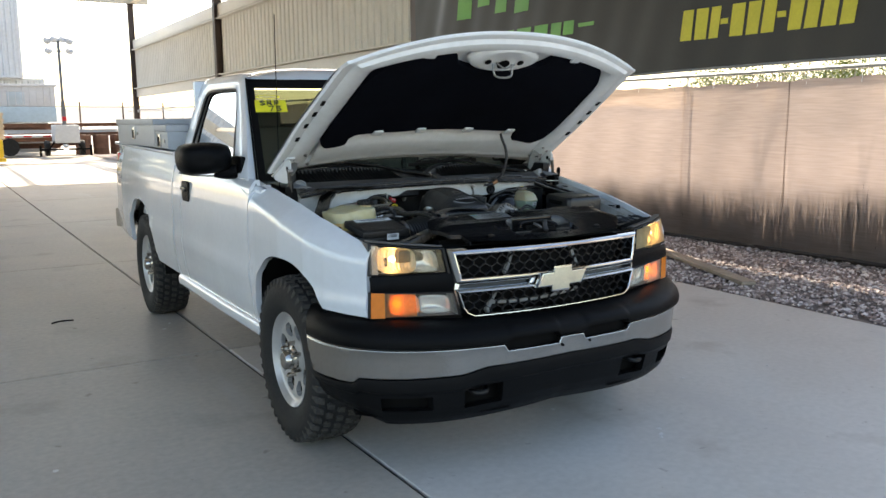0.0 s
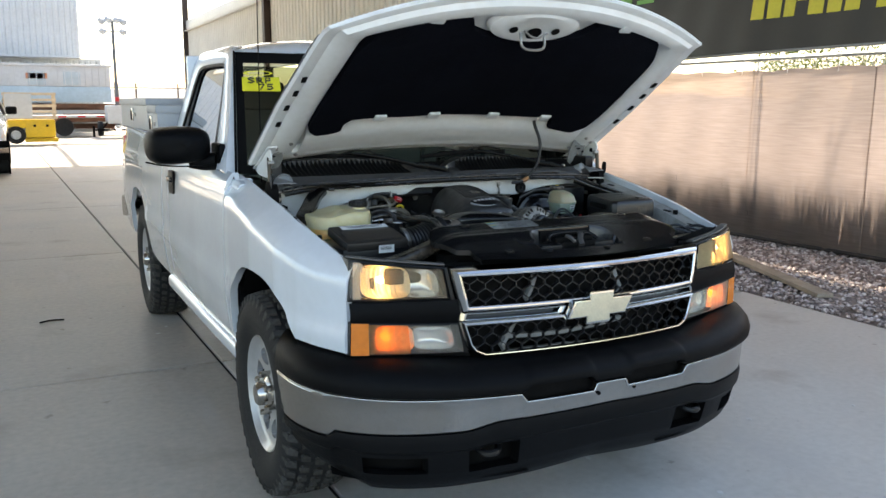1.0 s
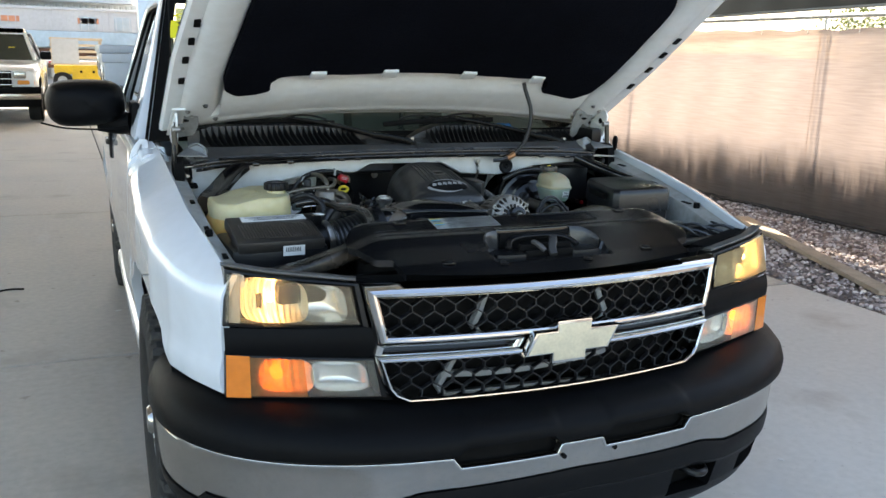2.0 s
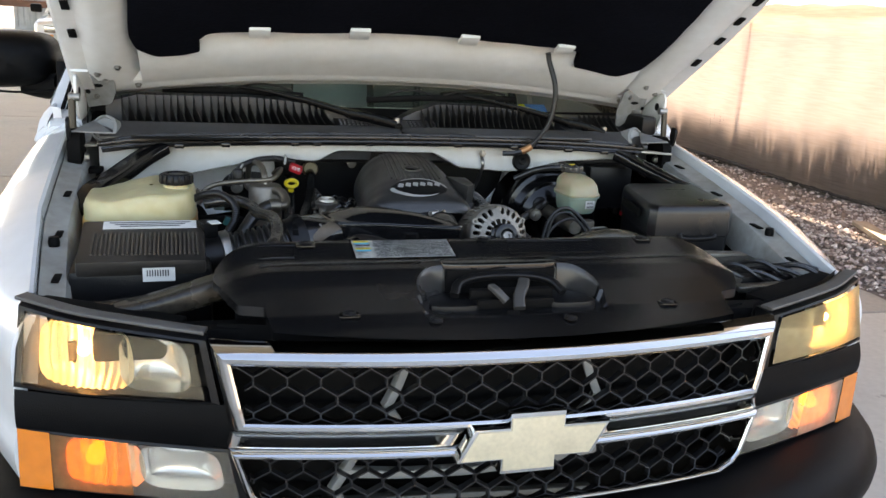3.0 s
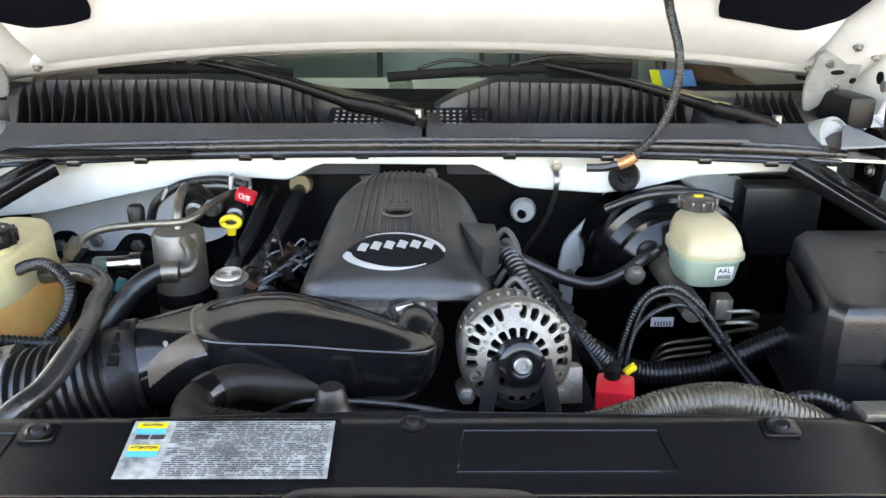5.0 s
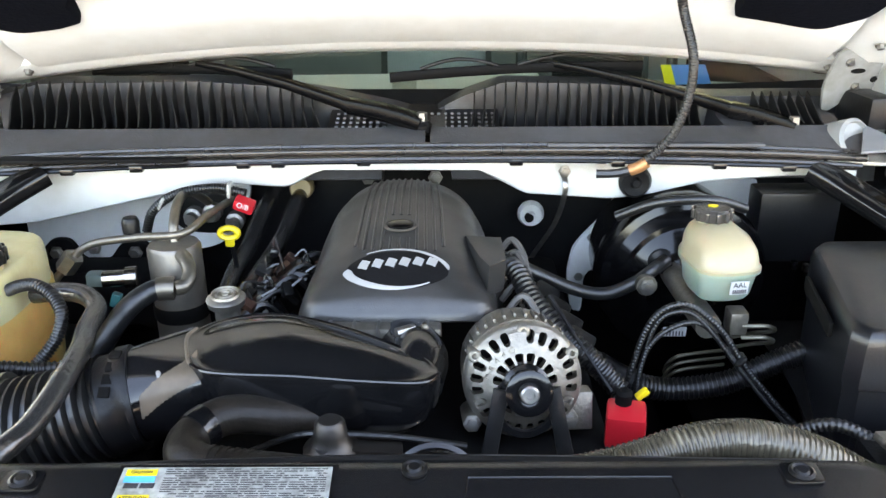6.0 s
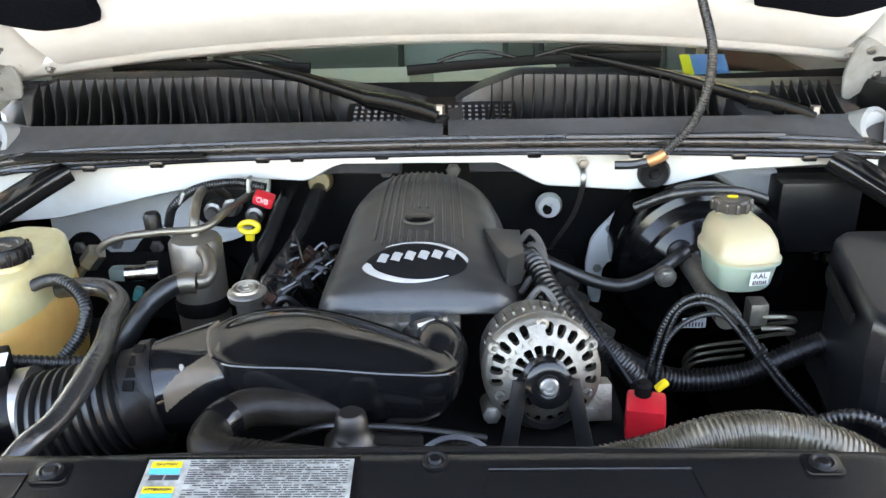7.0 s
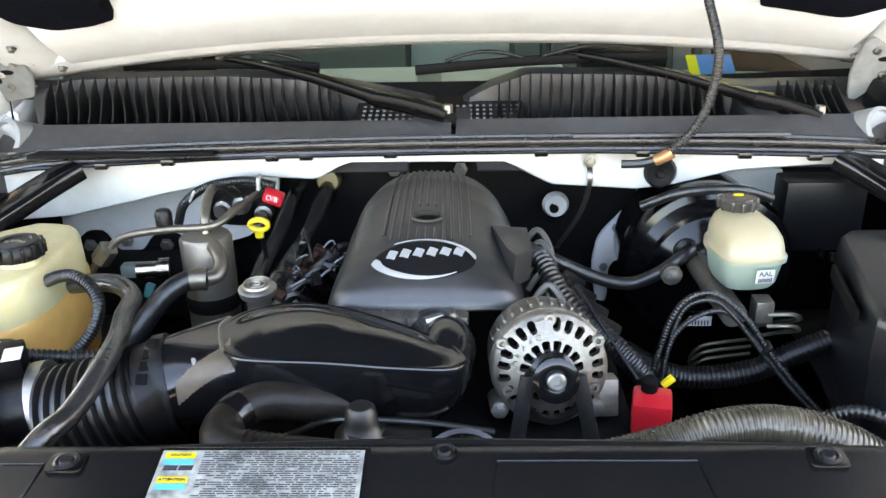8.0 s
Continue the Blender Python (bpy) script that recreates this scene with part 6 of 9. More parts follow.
# hood ground cable hanging from the liner
cb = tpart("hood_cable", corrugated([hp(0.372, 0.345, 0.022), (0.378, 0.170, 1.359), (0.394, 0.155, 1.298), (0.393, 0.150, 1.241), (0.374, 0.150, 1.181), (0.333, 0.160, 1.129)], 0.0078, 0.0045, 0.14, 10), HOSE, label="ribbed black cable")
tpart("copper_crimp", tube([(0.341, 0.158, 1.135), (0.330, 0.160, 1.127), (0.316, 0.163, 1.120)], 0.0092, 3, 10), mat("copper_tape", (0.45, 0.22, 0.10), 0.4, 0.5), cb, "copper coloured crimp")
tpart("cable_tail", tube([(0.320, 0.163, 1.121), (0.295, 0.167, 1.114), (0.266, 0.172, 1.112)], 0.0072, 4, 8), HOSE, cb)

# fender braces from cowl to apron
for sgn in (-1, 1):
    x = sgn * 0.71
    tpart("brace_plate", box((0.17, 0.08, 0.006), (sgn * 0.717, 0.248, 1.112), 0.002, (-4, sgn * 3, 0)), mat("bare_cream_metal", (0.42, 0.39, 0.33), 0.4, 0.3, 0.12), label="bare metal brace plate")
    b = sweep(curve_points([(sgn * 0.615, 0.185, 1.112), (sgn * 0.655, 0.14, 1.092), (sgn * 0.705, 0.05, 1.065), (sgn * 0.745, -0.02, 1.045), (sgn * 0.765, -0.06, 1.01)], 6), rounded(0.060, 0.030, 0.010))
    tpart("brace", b, BLACK_GLOSS, label="black painted brace")


# ---- radiator cover ----
def cover_edge(x):
    """Rear and front limits of the cover along y."""
    back = -0.474 - 3.0 * max(0, abs(x) - 0.38) ** 2
    return back


def cover_z(x, y):
    z = lerp((-0.80, -0.75, -0.713, -0.69, -0.65, -0.61, -0.56, -0.548, -0.490, -0.482, -0.474), (0.965, 0.981, 0.990, 1.000, 1.018, 1.032, 1.0365, 1.0385, 1.0505, 1.051, 1.046), y)
    return z - 2.4 * max(0, abs(x) - 0.39) ** 2


def notch_back(x):
    """How far back the latch recess reaches."""
    ax = abs(x)
    if ax >= 0.162:
        return -9.0
    return -0.603 if ax < 0.108 else -0.668 + 0.065 * math.sqrt(max(0.0, 1 - ((ax - 0.108) / 0.054) ** 2))


COVER_W = ((0, 0.03, 0.08, 0.2, 0.35, 0.5, 0.65, 0.73, 0.755, 0.766, 0.776, 0.79, 1.0), (0.425, 0.445, 0.465, 0.482, 0.486, 0.478, 0.463, 0.452, 0.446, 0.436, 0.412, 0.408, 0.398))
rows = []
for f in [-0.06, -0.03, 0, 0.02] + span(0.06, 0.70, 40) + span(0.71, 0.80, 10) + span(0.815, 1.0, 14):
    row = []
    ff = max(0, f)
    hw = lerp(*COVER_W, ff)
    for u in [-1.0] + span(-1, 1, 149) + [1.0]:
        x = u * hw
        y0 = cover_edge(x)
        y = y0 + (-0.79 + 0.24 * x * x - y0) * ff
        z = cover_z(x, y + 0.6 * (-0.474 - y0))
        if f < 0:
            y, z = y0 + 0.004, z + f * 0.8
        # the latch recess drops away in front
        k = (notch_back(x) - y) / 0.006
        if k > 0 and z > 0.985:
            z += (0.985 - z) * min(1.0, k)
        row.append((x - 0.010 * abs(u) ** 3, y, z))
    for e in (0, -1):
        row[e] = (row[e][0], row[e][1], row[e][2] - 0.016)
    rows.append(row)
COVER_BLACK = mat("radiator_cover_plastic", (0.0055, 0.0055, 0.006), 0.24, 0, 0.25, 4, 60, bump=0.05, bscale=350, spec=0.5, rvar=0.1)
cover = tpart("radiator_cover", surf(rows), COVER_BLACK, label="black plastic radiator cover with a warning label", angle=40)
tpart("edge_groove", sweep([(x, cover_edge(x) - 0.102, cover_z(x, -0.564) + 0.0005) for x in span(-0.42, 0.42, 30)], rounded(0.003, 0.002, 0.0008, 2)), BLACK_GLOSS, cover)
# raised lobes round the latch; light on their walls put into a paler grey
LOBE = mat("satin_lit_plastic", (0.045, 0.044, 0.043), 0.28, 0.2, 0.15)
for sgn in (-1, 1):
    rows = []
    for a in span(0, 90, 16):
        c, q = math.cos(radians(a)), math.sin(radians(a))
        X, Y = 0.108 + 0.056 * c, -0.668 + 0.067 * q
        zt = cover_z(X, Y) + 0.001
        rows.append([(sgn * (0.108 + 0.056 * c * k), -0.668 + 0.067 * q * k, z) for k, z in ((1.05, zt), (0.99, zt + 0.0015), (0.95, zt - 0.002), (0.92, zt - 0.012), (0.85, 0.985), (0.84, 0.978))])
    tpart("latch_lobe", surf(rows), LOBE, cover, "satin recess wall, paler where light catches it")
    tpart("recess_floor", plate(soften([(sgn * 0.06, -0.705), (sgn * 0.062, -0.64), (sgn * 0.11, -0.625), (sgn * 0.145, -0.66), (sgn * 0.152, -0.70)], 2, 0.2), 0.010, pose(0, 0, 0.984), 0.004), BLACK_SATIN, cover)
bay = tpart("latch_bay", plate(soften([(-0.108, -0.61), (0.108, -0.61), (0.110, -0.582), (0.092, -0.566), (-0.09, -0.564), (-0.108, -0.580)], 2, 0.2), 0.010, pose(0, 0, cover_z(0, -0.59) - 0.006), 0.003), BLACK_GLOSS, cover, "black latch surround")
tpart("bay_wall", box((0.205, 0.006, 0.045), (0, -0.609, 1.006), 0.002), BLACK_DULL, bay)
tpart("latch_arch", sweep(curve_points([(-0.10, -0.66, 0.998), (-0.085, -0.635, 1.012), (-0.05, -0.622, 1.018), (0, -0.618, 1.019), (0.05, -0.622, 1.018), (0.085, -0.635, 1.012), (0.10, -0.66, 0.998)], 6), rounded(0.016, 0.012, 0.004)), BLACK_SATIN, bay)
tpart("latch_bracket", box((0.15, 0.016, 0.022), (0.0, -0.665, 1.0), 0.005), BLACK_DULL, bay)
tpart("latch_bracket", box((0.14, 0.012, 0.018), (0.0, -0.69, 0.992), 0.005), BLACK_DULL, bay)
tpart("latch_hook", sweep(curve_points([(0.022, -0.665, 1.024), (0.015, -0.68, 1.018), (0.004, -0.695, 1.005), (0.0, -0.712, 0.990)], 5), rounded(0.020, 0.012, 0.004)), mat("worn_grey", (0.05, 0.049, 0.048), 0.5, 0.4), bay, "worn grey latch hook")
tpart("latch_pawl", sweep(curve_points([(-0.04, -0.675, 1.018), (-0.035, -0.69, 1.015), (-0.02, -0.70, 1.0)], 4), rounded(0.014, 0.010, 0.003)), mat("worn_grey_light", (0.06, 0.058, 0.055), 0.5, 0.3), bay)
tpart("release_tongue", sweep(curve_points([(-0.012, -0.715, 0.985), (-0.014, -0.74, 0.975), (-0.008, -0.755, 0.970)], 4), rounded(0.022, 0.007, 0.003)), BLACK_DULL, bay)
# push clips
for x, y, sq in ((0.001, -0.492, 0), (0.334, -0.497, 1), (-0.335, -0.502, 1), (-0.288, -0.713, 1), (0.277, -0.712, 1), (-0.152, -0.740, 0), (0.078, -0.748, 0)):
    z = cover_z(x, y) + 0.0005
    if sq:
        tpart("clip_well", plate(rounded(0.034, 0.026, 0.006), 0.002, pose(x, y, z, 3, 0, 0), 0.001), BLACK_GLOSS, cover)
    tpart("push_clip", lathe([(0.011, 0), (0.0115, 0.003), (0.009, 0.0045), (0.007, 0.003), (0.005, 0.005), (0, 0.005)], 18, pose(x, y, z, 3, 0, 0)), BLACK_SATIN, cover)
tpart("embossed_panel", sweep([(x, y, cover_z(x, y) + 0.0008) for x, y in dense([(0.047, -0.500), (0.222, -0.500), (0.230, -0.548), (0.040, -0.548)], 8)], ring(0.0008, 5)), BLACK_GLOSS, cover)
tpart("embossed_panel", sweep([(x, y, cover_z(x, y) + 0.0008) for x, y in dense([(-0.42, -0.503), (-0.355, -0.503), (-0.36, -0.548), (-0.42, -0.548)], 8)], ring(0.0008, 5)), BLACK_GLOSS, cover)


# warning label: pale sheet with caution blocks and lines of small print as bars
def lab(x0, x1, y0, y1, m, up, name="print_bar", parent=None):
    b = surf([[(x, y, cover_z(x, y) + 0.0012 + up) for x in span(x0, x1, 6)] for y in span(y0, y1, 4)])
    return tpart(name, b, m, parent)


sheet = lab(-0.252, -0.070, -0.556, -0.488, mat("label_silver", (0.36, 0.37, 0.35), 0.35, 0.3, 0.4, 40, 150), 0.0, "warning_label", cover)
sheet["label"] = "silver warning label with small print"
lab(-0.256, -0.065, -0.560, -0.484, BLACK_GLOSS, -0.0008, "label_border", cover)
rng_l = random.Random(4)
for y0, top, bot in ((-0.491, YELLOW, CYAN), (-0.518, YELLOW, CYAN)):
    lab(-0.248, -0.221, y0 - 0.007, y0, top, 0.0006, "caution_block", sheet)
    lab(-0.248, -0.221, y0 - 0.014, y0 - 0.0075, bot, 0.0006, "notice_block", sheet)
for i in range(27):
    y = -0.4905 - i * 0.00236
    x = -0.214
    pb = bmesh.new()
    while x < -0.076:
        w = rng_l.uniform(0.003, 0.014)
        x1 = min(x + w, -0.074)
        if rng_l.random() < 0.9:
            surf([[(xx, yy, cover_z(xx, yy) + 0.0018) for xx in span(x, x1, 3)] for yy in (y - 0.0011, y)], bm=pb)
        x = x1 + 0.0016
    tpart("print_line", pb, INK, sheet)["kind"] = "stuff"
tpart("book_symbol", box((0.012, 0.006, 0.0006), (-0.240, -0.5085, cover_z(-0.24, -0.5085) + 0.0018)), INK, sheet)
tpart("book_symbol", box((0.012, 0.006, 0.0006), (-0.226, -0.5085, cover_z(-0.226, -0.5085) + 0.0018)), INK, sheet)

# ---- air filter box and intake ----
FILTER_BROWN = mat("worn_brown_plastic", (0.050, 0.041, 0.034), 0.45, 0, 0.25, 12, 60)
FILTER_LID = mat("worn_lid_plastic", (0.020, 0.0175, 0.0155), 0.42, 0, 0.3, 9, 60)
ab = tpart("air_filter_box", box((0.225, 0.18, 0.032), (-0.622, -0.334, 1.004), 0.008, (11, 0, 2)), FILTER_LID, label="black ribbed air filter box")
tpart("box_base", box((0.25, 0.235, 0.135), (-0.625, -0.302, 0.917), 0.015, (0, 0, 2)), BLACK_SATIN, ab)
for i in range(25):
    x = -0.708 + i * 0.0077
    tpart("rib", box((0.0042, 0.090, 0.006), (x, -0.358, 1.0165), 0.002, (11, 0, 2)), FILTER_BROWN, ab)
tpart("box_label", box((0.172, 0.034, 0.001), (-0.612, -0.276, 1.0328), 0, (11, 0, 2)), LABEL, ab, "pale strip label")
for i in range(3):
    tpart("print_bar", box((0.15 - 0.02 * i, 0.003, 0.0006), (-0.612, -0.267 - 0.008 * i, 1.0354 - 0.00156 * i), 0, (11, 0, 2)), INK, ab)
tpart("bar_code_label", box((0.056, 0.001, 0.026), (-0.590, -0.4235, 0.976), 0, (3, 0, 2)), LABEL, ab, "white bar code label")
for i in range(9):
    tpart("code_bar", box((0.0022, 0.0006, 0.012), (-0.61 + i * 0.0045, -0.4246, 0.979), 0, (3, 0, 2)), INK, ab)
tpart("intake_snorkel", sweep(curve_points([(-0.72, -0.53, 0.935), (-0.62, -0.545, 0.950), (-0.53, -0.535, 0.972), (-0.45, -0.51, 0.990)], 6), rounded(0.06, 0.04, 0.012)), mat("worn_snorkel", (0.030, 0.026, 0.021), 0.28, 0, 0.45, 12, 60, spec=0.4), label="black intake duct")
tpart("lamp_bracket", box((0.24, 0.06, 0.02), (-0.66, -0.58, 0.955), 0.005, (0, 5, -18)), BLACK_DULL)
tpart("lamp_bracket", box((0.24, 0.05, 0.02), (0.66, -0.56, 0.955), 0.005, (0, -5, 18)), BLACK_DULL)
# flow sensor, clamps, bellows
tpart("flow_sensor", sweep([(-0.545, -0.30, 0.962), (-0.475, -0.285, 0.970)], ring(0.044, 24)), BLACK_SATIN, label="black air flow sensor")
tpart("sensor_plug", box((0.03, 0.045, 0.03), (-0.505, -0.28, 1.025), 0.004, (0, 0, 20)), BLACK_TRIM)
tpart("plug_label", box((0.020, 0.030, 0.001), (-0.492, -0.295, 1.0415), 0, (0, 0, 20)), LABEL)
for a, b2 in (((-0.56, -0.302, 0.961), (-0.545, -0.30, 0.962)), ((-0.478, -0.286, 0.969), (-0.462, -0.283, 0.971))):
    tpart("band_clamp", sweep([a, b2], ring(0.050, 28)), STEEL, label="steel band clamp")
bel = tpart("intake_bellows", corrugated([(-0.455, -0.298, 0.962), (-0.42, -0.296, 0.968), (-0.38, -0.291, 0.977), (-0.345, -0.286, 0.986)], 0.058, 0.0118, 0.13, 32), HOSE, label="black ribbed rubber bellows")
tpart("bellows_cuff", sweep([(-0.352, -0.287, 0.984), (-0.349, -0.286, 0.985), (-0.347, -0.286, 0.985), (-0.328, -0.281, 0.990), (-0.326, -0.280, 0.991), (-0.318, -0.278, 0.992)], ring(0.057, 36), None, True, lambda t, i: (0.98, 1.05, 1.0, 1.0, 1.06, 1.05)[i]), BLACK_SATIN, bel)
for k in range(4):
    tpart("cuff_slot", box((0.012, 0.012, 0.004), (-0.336 + 0.001 * k, -0.325 + 0.012 * k, 1.026 + 0.0085 * k), 0.001, (45 - 12 * k, 0, 0)), BLACK_DULL, bel)
# resonator: a flat moulded box, wider at one end, with a rolled shoulder
RES = soften([(-0.276, -0.218), (-0.250, -0.186), (-0.188, -0.172), (-0.137, -0.182), (-0.088, -0.201), (-0.034, -0.234), (0.012, -0.266), (0.025, -0.292), (0.006, -0.318), (-0.057, -0.319), (-0.119, -0.313), (-0.194, -0.314), (-0.234, -0.306), (-0.255, -0.287), (-0.269, -0.250)], 2, 0.22)


def res_lift(x, y):
    """The box is tallest a third along and falls away to its narrow end."""
    return 0.03 * (y + 0.25) + 0.006 * math.exp(-((x + 0.19) / 0.08) ** 2) - 0.55 * max(0.0, x + 0.08) ** 2 - 0.006


rows = []
for k, z in ((0.40, 0.950), (0.75, 0.955), (0.90, 0.966), (0.965, 0.985), (0.99, 1.005), (1.0, 1.022), (1.004, 1.032), (1.0, 1.0385), (0.988, 1.0425), (0.97, 1.0435), (0.95, 1.0425), (0.92, 1.042), (0.8, 1.046), (0.65, 1.051), (0.5, 1.0545), (0.35, 1.057), (0.2, 1.058), (0.01, 1.0585)):
    row = []
    for x, y in RES:
        xx, yy = -0.15 + (x + 0.15) * k, -0.250 + (y + 0.250) * k
        row.append((xx, yy, z + res_lift(xx, yy) * min(1, (z - 0.95) / 0.07)))
    rows.append(row)
RES_BLACK = mat("glossy_duct_plastic", (0.0055, 0.0055, 0.006), 0.13, 0, 0.3, 9, 70, bump=0.03, bscale=90, coat=0.2, spec=0.5, rvar=0.09)
res = tpart("intake_resonator", surf(rows, close_v=True), RES_BLACK, label="glossy black moulded air intake box", angle=60)
# Worn plastic whose brown also carries the reflected sheen on the neck.
WORN_SHEEN = mat("worn_sheen_plastic", (0.115, 0.088, 0.064), 0.34, 0, 0.30, 14, 60, bump=0.05, bscale=60, spec=0.25, tint=(0.075, 0.058, 0.043))
for name, i0, i1, m in (("edge_ridge", 50, 61, WORN_SHEEN), ("front_lip", 27, 51, RES_BLACK)):
    tpart(name, sweep([Vector((x, y, 1.0425 + res_lift(x, y))) for x, y in [RES[i % len(RES)] for i in range(i0, i1)]], ring(0.0024, 8)), m, res)
rows = []
for f in span(0, 1, 57):
    e = f * f * (3 - 2 * f)
    c = Vector((-0.332, -0.283, 0.992)).lerp(Vector((-0.258, -0.240, 0.998)), f)
    across = Vector((0.30, -0.95, 0)).normalized().lerp(Vector((0.33, -0.94, 0)).normalized(), e)
    ry, rz, p = 0.054 + 0.012 * e, 0.054 - 0.012 * e, 2.0 + 1.8 * e
    rows.append([c + across * (ry * math.copysign(abs(math.cos(a)) ** (2 / p), math.cos(a))) + Vector((0, 0, rz * math.copysign(abs(math.sin(a)) ** (2 / p), math.sin(a)))) for a in span(0, 2 * math.pi, 193)[:-1]])
b = surf(rows, close_v=True)
b.faces.ensure_lookup_table()
# sheen painted as a wedge of faces widening towards the box
for i in range(12, 56):
    for j in range(round(0.35 * (i - 12)), round(14 + 0.75 * (i - 12))):
        b.faces[i * 192 + j].material_index = 1
tpart("inlet_neck", b, (RES_BLACK, WORN_SHEEN), res, "moulded duct neck with a worn face, brownish sheen in its colour", 60)
bolt(pose(-0.284, -0.300, 1.031, 38, -14, 0), 0.0048, res)
STEEL_DARK = mat("dark_clamp_steel", (0.07, 0.062, 0.055), 0.4, 0.9, 0.2)
tpart("neck_clamp", sweep(curve_points([(-0.035, -0.200, 1.026), (-0.012, -0.212, 1.032), (0.010, -0.235, 1.022), (0.018, -0.25, 1.0)], 6), rounded(0.006, 0.003, 0.001, 2)), STEEL_DARK, res, "dull hose clamp")
tpart("clamp_screw", lathe([(0, 0), (0.004, 0), (0.004, 0.014), (0.0055, 0.015), (0.0055, 0.020), (0, 0.020)], 12, pose(-0.012, -0.206, 1.033, 0, 75, 20)), PIPE, res)
tpart("clamp_screw", lathe([(0, -0.012), (0.006, -0.012), (0.006, 0.012), (0, 0.012)], 8, pose(-0.020, -0.206, 1.036, 0, 90, 30)), STEEL, res)
tpart("throttle_neck", sweep(curve_points([(-0.01, -0.262, 1.000), (-0.004, -0.225, 1.006), (-0.012, -0.19, 1.000), (-0.03, -0.155, 0.990)], 5), ring(0.036, 24)), RES_BLACK, label="black throttle neck")
tpart("plenum_edge", box((0.15, 0.03, 0.035), (-0.052, -0.168, 1.008), 0.006), ALU)
for i in range(5):
    tpart("plenum_rib", box((0.004, 0.032, 0.037), (-0.115 + 0.030 * i, -0.169, 1.009), 0.001), STEEL)
tpart("plenum_side", box((0.012, 0.20, 0.06), (0.10, -0.02, 0.99), 0.004, (0, 0, -10)), BLACK_SATIN)

# ---- engine cover ----
def cov(u, v):
    """u across -1..1, v from the rear 0 to the front 1."""
    V = (0, 0.06, 0.15, 0.3, 0.45, 0.6, 0.72, 0.82, 0.9, 0.96, 1.0)
    y = lerp(V, (0.185, 0.172, 0.14, 0.085, 0.03, -0.03, -0.075, -0.108, -0.134, -0.152, -0.163), v)
    ztop = lerp(V, (1.078, 1.098, 1.114, 1.120, 1.1145, 1.102, 1.0905, 1.078, 1.064, 1.049, 1.032), v)
    w = lerp((0, 0.06, 0.15, 0.3, 0.6, 0.85, 1.0), (0.082, 0.096, 0.106, 0.113, 0.121, 0.127, 0.124), v)
    a = abs(u)
    drop = 0.052 * a ** 2.6 * lerp((0, 0.6, 0.85, 0.95, 1), (1.0, 0.95, 0.55, 0.12, 0.0), v) + 0.022 * a ** 9
    y += 0.022 * a ** 5 * max(0.0, (v - 0.55) / 0.45)
    x = -0.034 + w * u + (0.010 * max(0, u) ** 2 * (1 - v))
    return Vector((x, y, ztop - drop))


rows = []
US = [math.copysign(abs(k) ** 0.8, k) for k in span(-1, 1, 57)]
for v in [0, 0.02, 0.05] + span(0.08, 0.92, 40) + [0.94, 0.96, 0.975, 0.99, 1.0]:
    rows.append([cov(-1, v) + Vector((-0.004, 0, -0.035)), cov(-1, v) + Vector((-0.003, 0, -0.010))] + [cov(u, v) for u in US] + [cov(1, v) + Vector((0.003, 0, -0.010)), cov(1, v) + Vector((0.004, 0, -0.035))])
rows.append([p - Vector((0, 0.001, 0.006)) for p in rows[-1]])
rows.append([p - Vector((0, -0.004, 0.004)) for p in rows[-1]])
rows.append([p - Vector((0, -0.03, 0.0)) for p in rows[-1]])
rows.insert(0, [p - Vector((0, -0.004, 0.03)) for p in rows[0]])
COVER_GREY = mat("engine_cover_plastic", (0.019, 0.0186, 0.0182), 0.34, 0.0, 0.25, 5, 60, bump=0.10, bscale=500, spec=0.70, rvar=0.1)
ec = tpart("engine_cover", surf(rows), COVER_GREY, label="black moulded engine cover with a silver emblem", angle=50)
for i in range(11):
    u = -0.40 + 0.082 * i
    va, vb = (0.09, 0.735) if i not in (0, 10) else (0.11, 0.70)
    runs = [(va, vb)] if not 4 <= i <= 6 else [(va, 0.53), (0.67, vb)]
    for a0, a1 in runs:
        pts = [cov(u * (1.04 + 0.10 * math.sin(v * 2)), v) + Vector((0, 0, 0.0005)) for v in span(a0, a1, 14)]
        tpart("raised_rib", sweep(pts, rounded(0.0042, 0.0045, 0.0018, 2)), COVER_GREY, ec)
PLUG = Matrix.Translation(cov(0.01, 0.60) + Vector((0, 0, 0.001))) @ pose(0, 0, 0, 13, 0, 0) @ Matrix.Diagonal((1, 0.62, 1, 1))
tpart("plug_recess", lathe([(0.024, 0), (0.023, 0.0022), (0.020, 0.0022), (0.019, 0.0005), (0, 0.0005)], 28, PLUG), COVER_GREY, ec)
tpart("oval_plug", lathe([(0.0175, 0), (0.017, 0.003), (0.010, 0.0042), (0, 0.0046)], 24, PLUG), BLACK_GLOSS, ec, "glossy oval plug")
shelf = plate([(0.0, 0.012), (0.050, 0.012), (0.053, -0.058), (0.030, -0.080), (0.018, -0.055)], 0.045, pose(0.052, -0.030, 1.040, 3, 4, 0), 0.003)
tpart("side_notch", shelf, COVER_GREY, ec, "flat step moulded in the flank")
EMB = mat("emblem_silver", (0.40, 0.40, 0.395), 0.35, 0.3, 0.05)


